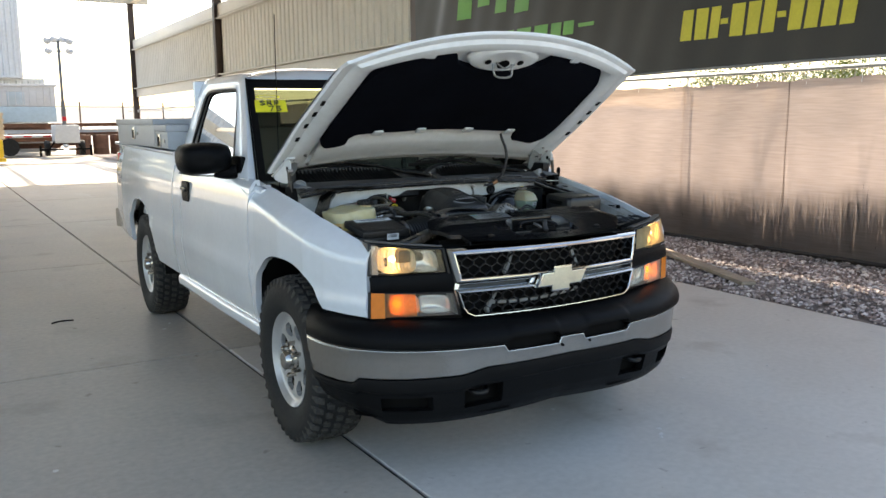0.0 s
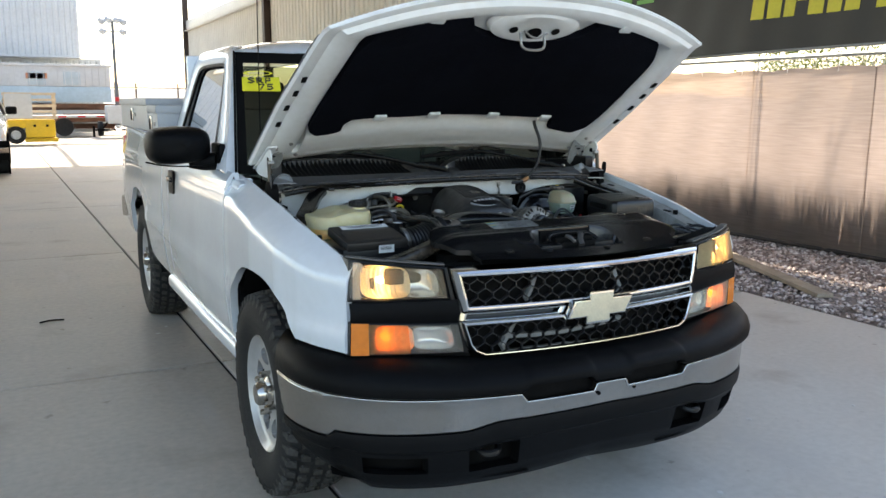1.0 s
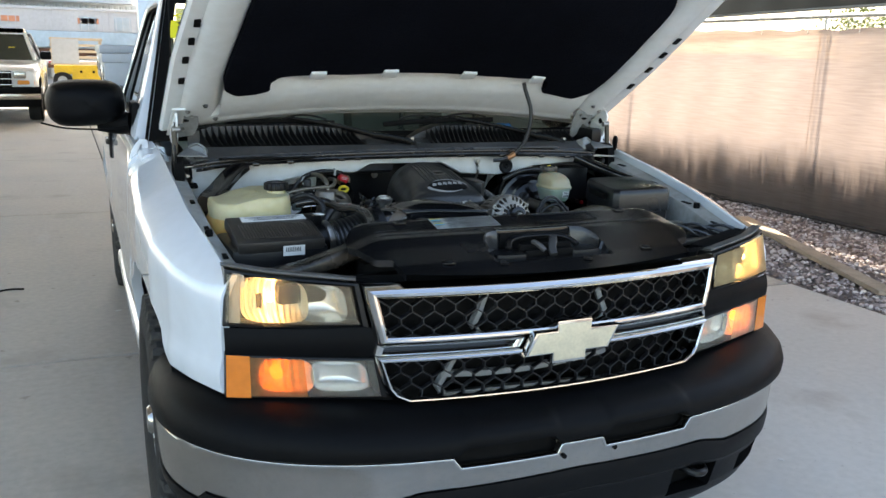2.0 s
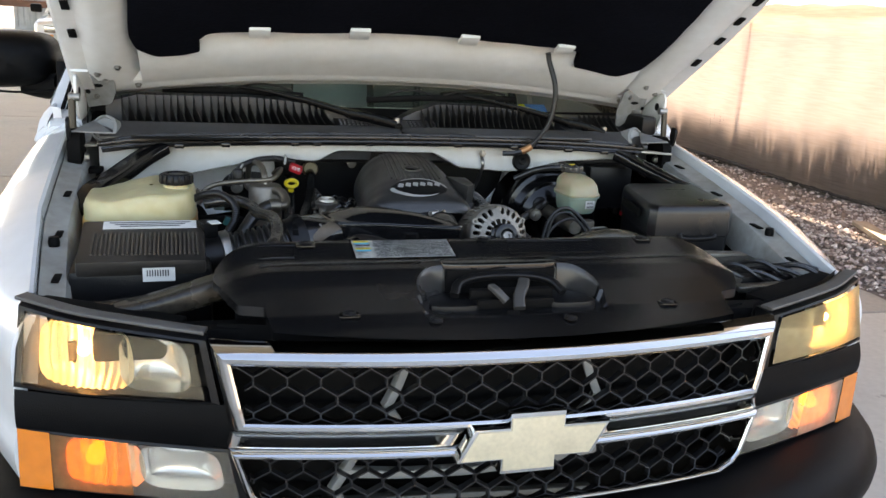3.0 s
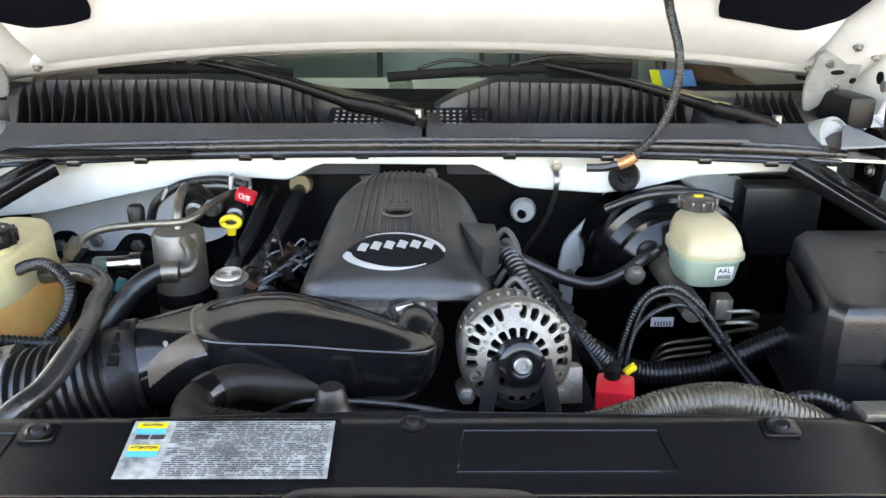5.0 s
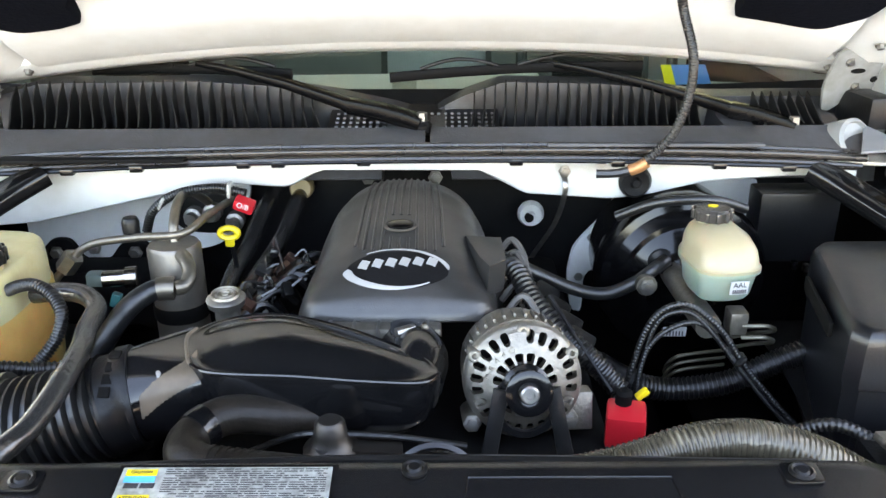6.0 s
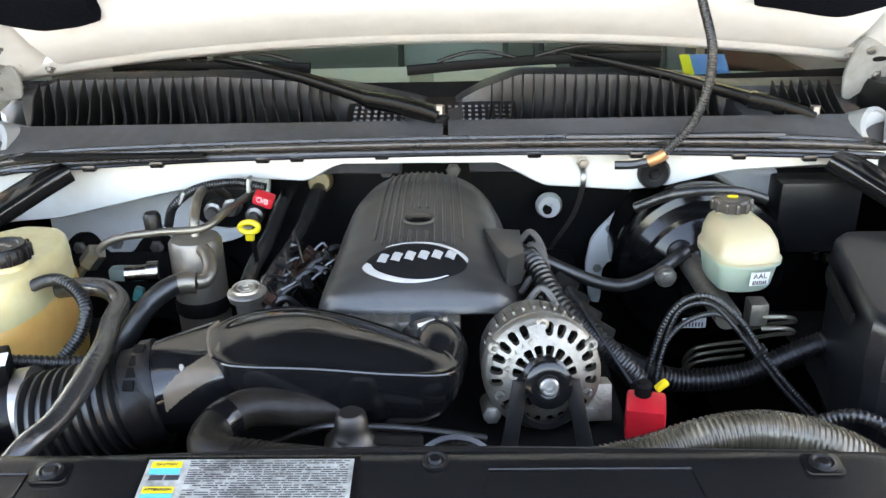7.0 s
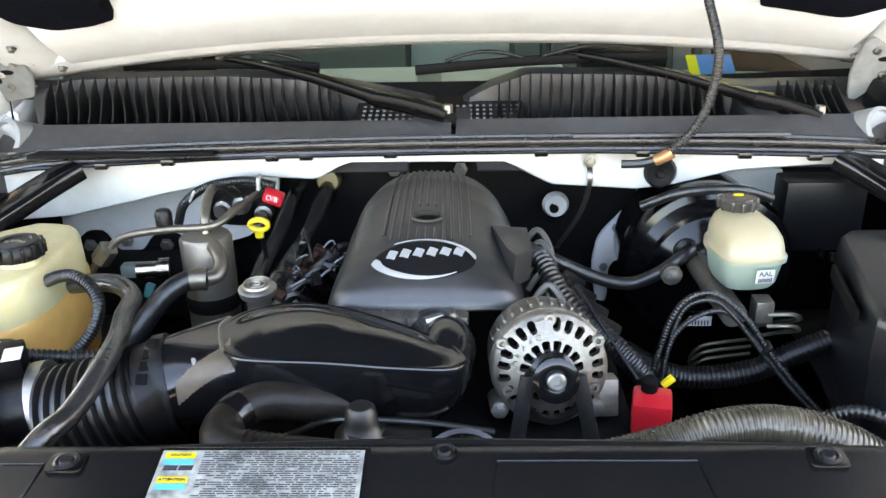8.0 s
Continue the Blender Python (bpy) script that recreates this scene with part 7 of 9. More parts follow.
def on_cover(pts, h, name, m, r=0.0):
    """A raised strip of given half width along points (u, v, halfwidth)."""
    left, right = [], []
    P = [Vector(p[:2]) for p in pts]
    for i, p in enumerate(P):
        d = (P[min(i + 1, len(P) - 1)] - P[max(i - 1, 0)])
        d = Vector((d.x * 0.13, -d.y * 0.36)).normalized()
        n = Vector((-d.y, d.x)) * pts[i][2]
        q = Vector((n.x / 0.13, -n.y / 0.36))
        left.append((p + q)); right.append((p - q))
    rws = [[cov(a.x, a.y) + Vector((0, -0.3 * h, h)) for a in left], [cov((a.x + b.x) / 2, (a.y + b.y) / 2) + Vector((0, -0.3 * h, h * 1.2)) for a, b in zip(left, right)], [cov(b.x, b.y) + Vector((0, -0.3 * h, h)) for b in right]]
    return tpart(name, surf(rws), m, emb, angle=60)


emb = tpart("emblem", surf([[cov(0.0 + 0.52 * r * math.cos(a), 0.835 + 0.088 * r * math.sin(a)) + Vector((0, -0.0006, 0.0010)) for r in (0, 0.25, 0.5, 0.75, 1)] for a in span(0, 2 * math.pi, 33)]), BLACK_SATIN, ec, "silver emblem of plain bars in an open oval")


def oval(a0, a1, w, r=1.0):
    n = 30
    return [(0.0 + 0.53 * r * math.cos(radians(a)), 0.835 + 0.092 * r * math.sin(radians(a)), w(i / (n - 1))) for i, a in enumerate(span(a0, a1, n))]


# lower swoosh: thick where it starts, thinning to a tip; upper one mirrors it
on_cover(oval(182, 48, lambda f: 0.0006 + 0.0062 * max(0.0, 1 - f) ** 1.1 * min(1, f * 14 + 0.15), 0.94), 0.003, "swoosh", EMB)
on_cover(oval(-2, -128, lambda f: 0.0004 + 0.0032 * max(0.0, 1 - f) * min(1, f * 10 + 0.1), 0.98), 0.003, "swoosh", EMB)
for i in range(6):
    u = -0.385 + i * 0.138
    on_cover([(u + 0.072, 0.800 - 0.003 * i, 0.0062), (u + 0.052, 0.818 - 0.003 * i, 0.0062), (u + 0.034, 0.838 - 0.003 * i, 0.0062)], 0.0030, "slanted_bar", EMB)

# ---- alternator ----
LATER = []
ALT = Matrix.Translation((0.117, -0.245, 0.993)) @ pose(0, 0, 0, 76, 0, 3) @ Matrix.Diagonal((0.85, 0.85, 1, 1))
alt = tpart("alternator", lathe([(0, -0.10), (0.074, -0.10), (0.078, -0.085), (0.078, -0.012), (0.082, -0.010), (0.082, -0.002), (0.070, 0.0)], 48, ALT), ALU, label="cast aluminium alternator")
# front face: outer vent ring and inner vent ring with open slots
def flat_ring(profile, name, m):
    return tpart(name, lathe(profile, 56, ALT), m, alt)


flat_ring([(0.082, -0.006), (0.081, 0.006), (0.078, 0.011), (0.076, 0.012)], "face_rim", ALU)


def slotted(radii, zs, r0, r1, n, gap, name, skip=()):
    """A dished ring with n rounded openings between r0 and r1, each with walls going in."""
    b = bmesh.new()
    c = 0.0035
    rr = sorted(set(radii + [r0, r0 + c, r1 - c, r1]))
    D = 2 * math.pi / n
    cell_a = [0.0, gap / 2, gap / 2 + 0.16, 0.5, 1 - gap / 2 - 0.16, 1 - gap / 2]
    ang = [(k + f) * D for k in range(n) for f in cell_a]
    m = len(ang)
    V = [[b.verts.new((r * math.cos(t), r * math.sin(t), lerp(radii, zs, r))) for t in ang] for r in rr]
    i0, i1 = rr.index(r0), rr.index(r1)
    for i in range(len(rr) - 1):
        for j in range(m):
            k, q = j // 6, j % 6
            p = (V[i][j], V[i][(j + 1) % m], V[i + 1][(j + 1) % m], V[i + 1][j])
            if i0 <= i < i1 and 1 <= q <= 4 and k not in skip:
                if i in (i0, i1 - 1) and q in (1, 4):
                    d = {(True, True): (0, 1, 3), (True, False): (0, 1, 2), (False, True): (0, 2, 3), (False, False): (1, 2, 3)}[(i == i0, q == 1)]
                    b.faces.new([p[x] for x in d])
                continue
            b.faces.new(p)
    bmesh.ops.delete(b, geom=[v for v in b.verts if not v.link_faces], context="VERTS")
    rim = [e for e in b.edges if len(e.link_faces) == 1]
    ext = bmesh.ops.extrude_edge_only(b, edges=rim)
    for v in [g for g in ext["geom"] if isinstance(g, bmesh.types.BMVert)]:
        v.co.z -= 0.014
    b.transform(ALT)
    return tpart(name, b, ALU, alt, angle=30)


slotted([0.049, 0.053, 0.060, 0.070, 0.077], [0.0235, 0.0225, 0.0200, 0.0160, 0.0110], 0.0560, 0.0735, 24, 0.36, "outer_vent", (6,))
slotted([0.024, 0.030, 0.042, 0.046, 0.049], [0.0300, 0.0290, 0.0260, 0.0245, 0.0235], 0.0290, 0.0440, 16, 0.27, "inner_vent")
flat_ring([(0.0, -0.004), (0.075, -0.004), (0.075, -0.006)], "dark_core", BLACK_DULL)
flat_ring([(0.0, 0.030), (0.030, 0.030), (0.032, 0.032), (0.032, 0.036), (0.027, 0.040), (0.027, 0.052), (0.031, 0.056), (0.031, 0.059), (0.022, 0.062), (0.014, 0.060), (0.013, 0.052), (0.0, 0.052)], "pulley", BLACK_GLOSS)
tpart("shaft_nut", lathe([(0.0125, 0.050), (0.0125, 0.064), (0.010, 0.066), (0.006, 0.066), (0.005, 0.060), (0, 0.060)], 24, ALT), STEEL, alt)
tpart("belt_guard", lathe([(0.034, 0.030), (0.036, 0.034), (0.044, 0.034), (0.046, 0.030)], 40, ALT @ pose(0, -0.026, 0)), BLACK_SATIN, alt)
tpart("rear_fins", lathe([(0.078, -0.08), (0.080, -0.06), (0.078, -0.05)], 48, ALT), ALU, alt)
for k in range(14):
    a = radians(20 + k * 10.5)
    tpart("case_fin", box((0.006, 0.004, 0.035), (0.080 * math.cos(a), 0.081 * math.sin(a), -0.045), 0.001, (0, 0, math.degrees(a))), ALU, alt).matrix_world = ALT
for a, r in ((90, 0.070), (205, 0.066), (-25, 0.066), (150, 0.076), (30, 0.076)):
    a = radians(a)
    tpart("case_lug", lathe([(0.009, -0.015), (0.009, 0.014), (0.007, 0.016), (0.004, 0.016), (0.0035, 0.010), (0, 0.010)], 16, ALT @ pose(r * math.cos(a), r * math.sin(a), 0)), ALU, alt)
for x in (-0.066, 0.060):
    tpart("mount_ear", lathe([(0, -0.04), (0.013, -0.04), (0.013, 0.006), (0.0115, 0.008), (0, 0.008)], 20, ALT @ pose(x * 1.06, -0.058, 0)), ALU, alt)
    bolt(ALT @ pose(x * 1.06, -0.058, 0.008), 0.0085, alt)
tpart("mount_bracket", box((0.05, 0.055, 0.03), (0.075, -0.052, -0.02), 0.004), ALU, alt).matrix_world = ALT
# cast lettering, following the curve between the two rings of slots
for k, ch in enumerate("DR44G"):
    ang = 166 - k * 14
    m4 = ALT @ pose(0.0500 * math.cos(radians(ang)), 0.0500 * math.sin(radians(ang)), 0.0236, 0, 0, ang - 90)
    LATER.append((ch, 0.0125, ALU, alt, m4))
# drive belt below the pulley
for dx in (-0.034, 0.034):
    tpart("drive_belt", sweep([ALT @ Vector((dx, 0.0, 0.040)), ALT @ Vector((dx * 1.5, -0.09, 0.040)), ALT @ Vector((dx * 1.8, -0.20, 0.040))], rounded(0.018, 0.004, 0.0015, 2)), HOSE, alt)
tpart("idler_pulley", lathe([(0, 0), (0.045, 0), (0.048, 0.004), (0.044, 0.008), (0.044, 0.020), (0.048, 0.024), (0.030, 0.026), (0, 0.024)], 36, Matrix.Translation((0.017, -0.36, 0.936)) @ pose(0, 0, 0, 82, 0, 0)), BLACK_GLOSS, label="black idler pulley")

# ---- brake booster and master cylinder ----
BOOSTER = mat("booster_black", (0.003, 0.003, 0.0034), 0.14, 0, 0.2, 6, 60, spec=0.38)
BO = Matrix.Translation((0.416, 0.185, 0.934)) @ pose(0, 0, 0, 90, 0, 0)
bo = tpart("brake_booster", lathe([(0.0, 0.070), (0.045, 0.070), (0.055, 0.062), (0.068, 0.060), (0.085, 0.050), (0.098, 0.042), (0.106, 0.040), (0.122, 0.026), (0.134, 0.022), (0.140, 0.010), (0.142, 0.0), (0.142, -0.010), (0.135, -0.03), (0.130, -0.12), (0, -0.13)], 56, BO), BOOSTER, label="glossy black brake booster", angle=16)
tpart("check_valve", lathe([(0.022, 0), (0.022, 0.006), (0.014, 0.010), (0.012, 0.026), (0, 0.028)], 18, BO @ pose(-0.045, 0.045, 0.052)), BLACK_SATIN, bo)
tpart("vacuum_hose", tube([(0.373, 0.112, 0.990), (0.356, 0.100, 0.983), (0.323, 0.095, 0.959), (0.28, 0.10, 0.938), (0.227, 0.10, 0.947), (0.146, 0.10, 0.985), (0.11, 0.11, 1.0)], 0.0105, 8, 12), HOSE, bo, "black vacuum hose")
tpart("booster_label", box((0.038, 0.001, 0.017), (0.400, 0.118, 0.860), 0, (0, 0, 0)), LABEL, bo, "white bar code label")
for i in range(6):
    tpart("code_bar", box((0.0022, 0.0008, 0.008), (0.388 + i * 0.005, 0.1172, 0.857)), INK, bo)
tpart("harness_loop", tube([(0.30, 0.16, 1.045), (0.36, 0.14, 1.075), (0.44, 0.135, 1.080), (0.50, 0.15, 1.060)], 0.008, 8, 10), HOSE, bo)
mc = tpart("master_cylinder", sweep([(0.385, 0.12, 0.965), (0.392, -0.06, 0.962)], ring(0.018, 18)), ALU, label="cast master cylinder")
tpart("mount_flange", lathe([(0, 0), (0.016, 0), (0.016, 0.012), (0, 0.012)], 16, Matrix.Translation((0.335, 0.08, 0.965)) @ pose(0, 0, 0, 90, 0, 0)), ALU, mc)
bolt(Matrix.Translation((0.335, 0.066, 0.965)) @ pose(0, 0, 0, 90, 0, 0), 0.009, mc)
tpart("valve_block", box((0.026, 0.030, 0.034), (0.440, -0.030, 0.957), 0.004), ALU, mc)
# reservoir: rounded two-part milky tank, waist seam, cap
RESV = soften([(-0.052, -0.075), (0.048, -0.075), (0.060, -0.02), (0.052, 0.055), (0.020, 0.080), (-0.030, 0.080), (-0.058, 0.04), (-0.060, -0.02)], 3, 0.25)
RV = Matrix.Translation((0.415, 0.005, 0.0)) @ Matrix.Translation((0, 0, 0.1908)) @ pose(0, 0, 0, 0, 0, 6) @ Matrix.Diagonal((0.88, 0.88, 0.83, 1))


def stack(levels, m, name, parent, label=""):
    b = surf([[(x * k, y * k + dy, z) for x, y in RESV] for k, z, dy in levels], close_v=True)
    b.transform(RV)
    return tpart(name, b, m, parent, label, 50)


CLOUDY = mat("cloudy_plastic", (0.27, 0.33, 0.26), 0.35, 0, 0.06, 9, 40)
CLOUDY.node_tree.nodes["Principled BSDF"].inputs["Subsurface Weight"].default_value = 0.25
CREAM = mat("cream_plastic", (0.37, 0.315, 0.20), 0.32, 0, 0.05, 9, 40)
CREAM.node_tree.nodes["Principled BSDF"].inputs["Subsurface Weight"].default_value = 0.25
rv = stack([(0.02, 0.965, 0), (0.70, 0.966, 0), (0.78, 0.975, 0), (0.86, 1.008, 0), (0.87, 1.014, 0), (0.95, 1.016, 0), (0.95, 1.020, 0)], CLOUDY, "fluid_reservoir", truck, "milky brake fluid reservoir, cream above and pale green below")
stack([(0.95, 1.020, 0), (0.955, 1.025, 0), (0.90, 1.028, 0), (0.88, 1.036, 0), (0.84, 1.052, 0.004), (0.72, 1.066, 0.010), (0.50, 1.076, 0.018), (0.30, 1.080, 0.022), (0.02, 1.081, 0.024)], CREAM, "upper_shell", rv, "cream upper shell")
SMOKED = mat("smoked_glossy_plastic", (0.05, 0.046, 0.042), 0.14, 0, 0.25, 30, 90, spec=0.9)
CAPM = Matrix.Translation((0.408, 0.030, 1.080)) @ Matrix.Diagonal((0.9, 0.9, 0.9, 1))
tpart("neck", lathe([(0.024, 0), (0.022, 0.008), (0.022, 0.014)], 20, CAPM), CREAM, rv)
cp = tpart("cap", lathe([(0.027, 0.010), (0.030, 0.012), (0.030, 0.026), (0.026, 0.030), (0, 0.031)], 24, CAPM), SMOKED, rv, "glossy smoked cap with a yellow mark")
for k in range(12):
    a = 2 * math.pi * k / 12
    tpart("grip_rib", box((0.006, 0.006, 0.016), (0.030 * math.cos(a), 0.030 * math.sin(a), 0.019), 0.002, (0, 0, math.degrees(a))), SMOKED, cp).matrix_world = CAPM
tpart("cap_mark", lathe([(0.007, 0.031), (0.007, 0.0322), (0.0, 0.0324)], 16, CAPM @ Matrix.Diagonal((1.2, 0.7, 1, 1))), YELLOW, cp)
lb = tpart("reservoir_label", box((0.026, 0.0012, 0.020), (0.428, -0.0575, 1.020), 0, (6, 0, 8)), LABEL, rv, "white label with black letters")


def text(body, size, m, parent, matx):
    cu = bpy.data.curves.new("lettering", "FONT")
    cu.body, cu.size, cu.extrude, cu.align_x, cu.align_y = body, size, 0.0009 if m is ALU else 0.0003, "CENTER", "CENTER"
    tmp = new("lettering", cu)
    me = bpy.data.meshes.new_from_object(tmp)
    bpy.data.objects.remove(tmp)
    me.materials.clear()
    me.materials.append(m)
    ob = new("lettering", me)
    ob.parent = parent
    ob.matrix_world = matx
    return ob


for _a in LATER:
    text(*_a)
for word, yy in (("CAUTION", -0.4945), ("ATTENTION", -0.5215)):
    text(word, 0.0042, INK, sheet, Matrix.Translation((-0.2345, yy, cover_z(-0.2345, yy) + 0.0022)) @ pose(0, 0, 0, 3, 0, 0))
text("AAL", 0.0105, INK, lb, Matrix.Translation((0.4279, -0.0592, 1.0245)) @ pose(0, 0, 0, 84, 0, 8))
for i in range(7):
    tpart("code_bar", box((0.0016, 0.0006, 0.006), (0.4195 + i * 0.0029, -0.0592 + i * 0.0004, 1.0145), 0, (6, 0, 8)), INK, lb)
for dz in (0.0, -0.018):
    tpart("brake_line", tube([(0.445, -0.045, 0.955 + dz), (0.475, -0.055, 0.960 + dz), (0.492, -0.04, 0.945 + dz), (0.480, 0.0, 0.92 + dz), (0.455, 0.04, 0.89 + dz)], 0.0032, 8, 8), mat("coated_line", (0.20, 0.185, 0.145), 0.35, 0.6), mc, "thin metal brake line")
for i in range(3):
    tpart("brake_line", tube([(0.372, 0.06, 0.790 + 0.014 * i), (0.376, 0.05, 0.815 + 0.014 * i), (0.395, 0.045, 0.832 + 0.013 * i), (0.462, 0.05, 0.838 + 0.013 * i)], 0.0032, 8, 8), mat("coated_line_brown", (0.09, 0.078, 0.056), 0.35, 0.6), mc)

# ---- fuse box and battery side ----
FB = [(0.482, -0.272), (0.700, -0.272), (0.752, 0.005), (0.545, 0.005)]
rows = []
for k, z in ((0.97, 0.84), (1.0, 0.990), (1.03, 0.993), (1.035, 1.006), (1.03, 1.046), (1.02, 1.054), (1.0, 1.060), (0.97, 1.064), (0.93, 1.0655), (0.55, 1.068), (0.02, 1.069)):
    cxx, cyy = 0.62, -0.135
    rows.append([(cxx + (x - cxx) * k, cyy + (y - cyy) * k, z) for x, y in soften(FB, 2, 0.08)])
FUSE_BLACK = mat("fuse_box_plastic", (0.0095, 0.0095, 0.0108), 0.30, 0, 0.25, 6, 60, bump=0.12, bscale=400, spec=0.55)
fb = tpart("fuse_box", surf(rows, close_v=True), FUSE_BLACK, label="black plastic fuse box with a lid", angle=30)
tpart("lid_latch", sweep(curve_points([(0.555, -0.280, 1.000), (0.565, -0.284, 0.988), (0.64, -0.284, 0.990), (0.648, -0.280, 0.998)], 5), rounded(0.010, 0.012, 0.003)), BLACK_SATIN, fb)
tpart("lid_rib", box((0.006, 0.14, 0.02), (0.498, -0.14, 1.035), 0.003, (0, 0, -11)), BLACK_DULL, fb)
for i in range(3):
    tpart("moulded_mark", box((0.012, 0.004, 0.001), (0.62 + 0.02 * i, -0.10, 1.0692), 0.0003), BLACK_GLOSS, fb)
rl = tpart("relay_box", box((0.13, 0.06, 0.12), (0.60, 0.21, 1.015), 0.006), BLACK_SATIN, label="black relay box on the firewall")
for i, c in enumerate((BLACK_GLOSS, STEEL_DARK, RED)):
    tpart("connector", box((0.010, 0.012, 0.014), (0.60 + 0.02 * i, 0.17, 0.955 - 0.005 * i), 0.003), c, rl)
bat = tpart("battery", box((0.24, 0.18, 0.18), (0.60, -0.40, 0.87), 0.01), BLACK_SATIN, label="black battery case")
tpart("battery_bar", box((0.22, 0.03, 0.01), (0.60, -0.33, 0.965), 0.002, (0, 4, 8)), ALU, bat)
for i in range(7):
    x0, y0 = 0.50 + 0.035 * i, -0.40 - 0.02 * (i % 3)
    tpart("wire", tube([(x0, y0, 0.955), (x0 + 0.04, y0 - 0.06, 0.975 + 0.01 * (i % 2)), (x0 + 0.10, y0 - 0.08, 0.955), (min(0.76, x0 + 0.18), y0 - 0.03, 0.94)], 0.005, 6, 6), HOSE)
tpart("metal_bracket", box((0.10, 0.03, 0.02), (0.55, -0.49, 0.955), 0.003, (10, 12, 25)), ALU)
tpart("metal_bracket", box((0.12, 0.02, 0.015), (0.62, -0.53, 0.95), 0.003, (10, -8, -20)), STEEL)

# ---- coolant tank ----
TK = soften([(-0.755, -0.185), (-0.57, -0.205), (-0.530, -0.15), (-0.528, -0.02), (-0.56, 0.05), (-0.755, 0.05)], 2, 0.18)
rows = []
for k, z in ((0.05, 0.86), (0.90, 0.862), (0.97, 0.875), (1.0, 0.93), (1.012, 0.962), (1.012, 0.972), (1.0, 1.0), (0.995, 1.040), (0.985, 1.058), (0.96, 1.068), (0.93, 1.072), (0.88, 1.0735), (0.80, 1.074), (0.72, 1.0745), (0.5, 1.0755), (0.03, 1.0755)):
    rows.append([(-0.62 + (x + 0.62) * k, -0.09 + (y + 0.09) * k, z - (0.016 * min(1.0, max(0.0, (-0.655 - (-0.62 + (x + 0.62) * k)) / 0.022)) if z > 1.05 else 0) + (0.004 * math.sin(x * 60) if 0.9 < z < 1.03 else 0)) for x, y in TK])
TANK_LOW = mat("milky_plastic_orange", (0.60, 0.36, 0.12), 0.35, 0, 0.10, 7, 40, tint=(0.55, 0.30, 0.08))
TANK_LOW.node_tree.nodes["Principled BSDF"].inputs["Subsurface Weight"].default_value = 0.3
tank = tpart("coolant_tank", surf(rows, close_v=True), TANK, label="milky yellow coolant tank with a black cap", angle=50)
low_rows = [[(-0.62 + (x + 0.62) * k, -0.09 + (y + 0.09) * k, z) for x, y in TK] for k, z in ((1.0, 0.874), (1.020, 0.93), (1.032, 0.962), (1.032, 0.972), (1.028, 0.994), (1.018, 1.010), (0.99, 1.016))]
tpart("fluid_level", surf(low_rows, close_v=True), TANK_LOW, tank, "orange coolant showing through the lower tank", 50)
TC = Matrix.Translation((-0.568, -0.110, 1.074)) @ Matrix.Diagonal((0.84, 0.84, 0.8, 1))
tpart("tank_neck", lathe([(0.032, 0), (0.030, 0.010), (0.030, 0.016)], 24, TC), TANK, tank)
tc = tpart("tank_cap", lathe([(0.033, 0.010), (0.038, 0.012), (0.039, 0.020), (0.036, 0.036), (0.033, 0.039), (0.024, 0.039), (0.022, 0.036), (0, 0.036)], 32, TC), BLACK_SATIN, tank, "black screw cap")
for k in range(14):
    a = 2 * math.pi * k / 14
    tpart("grip_rib", box((0.008, 0.007, 0.024), (0.038 * math.cos(a), 0.038 * math.sin(a), 0.024), 0.003, (0, 0, math.degrees(a))), BLACK_SATIN, tc).matrix_world = TC
for k in range(5):
    tpart("cap_mark", box((0.005, 0.006, 0.001), (-0.014 + 0.007 * k, 0.004 * math.sin(k), 0.0372)), STEEL, tc).matrix_world = TC
tpart("tank_strap", sweep([(x, -0.215 + 0.01 * math.sin(x * 20), 0.955) for x in span(-0.75, -0.53, 8)], rounded(0.004, 0.01, 0.001, 2)), TANK, tank)

# ---- air conditioning canister, lines, hoses ----
can = tpart("accumulator_can", lathe([(0, -0.16), (0.037, -0.16), (0.039, -0.15), (0.039, -0.004), (0.035, 0.002), (0, 0.004)], 32, pose(-0.372, 0.05, 1.046)), mat("satin_can", (0.21, 0.185, 0.155), 0.42, 0.75, 0.1, 14, 90, bump=0.1, bscale=150), label="dull metal air conditioning canister")
tpart("strap", lathe([(0.040, -0.115), (0.0415, -0.112), (0.0415, -0.094), (0.040, -0.091)], 32, pose(-0.372, 0.05, 1.046)), BLACK_DULL, can)
tpart("metal_line", tube([(-0.60, 0.02, 0.955), (-0.555, 0.03, 0.99), (-0.520, 0.04, 1.028), (-0.49, 0.045, 1.048), (-0.43, 0.05, 1.056), (-0.36, 0.055, 1.060), (-0.335, 0.10, 1.070), (-0.325, 0.20, 1.060), (-0.335, 0.30, 1.03)], 0.0060, 8, 12), PIPE, can, "aluminium pipe")
tpart("metal_line", tube([(-0.372, 0.05, 1.040), (-0.374, 0.07, 1.075), (-0.385, 0.14, 1.085), (-0.40, 0.25, 1.06), (-0.40, 0.34, 1.01)], 0.0075, 8, 12), PIPE, can)
tpart("line_nut", lathe([(0, -0.014), (0.015, -0.014), (0.015, 0.014), (0, 0.014)], 6, pose(-0.525, 0.038, 1.022, 0, 40, 0)), STEEL, can, angle=20)
tpart("elbow_fitting", tube([(-0.350, 0.015, 1.042), (-0.338, -0.004, 1.040), (-0.330, -0.022, 1.028), (-0.334, -0.036, 1.018), (-0.346, -0.043, 1.017)], 0.0105, 8, 14), PIPE, can, "cast elbow fitting")
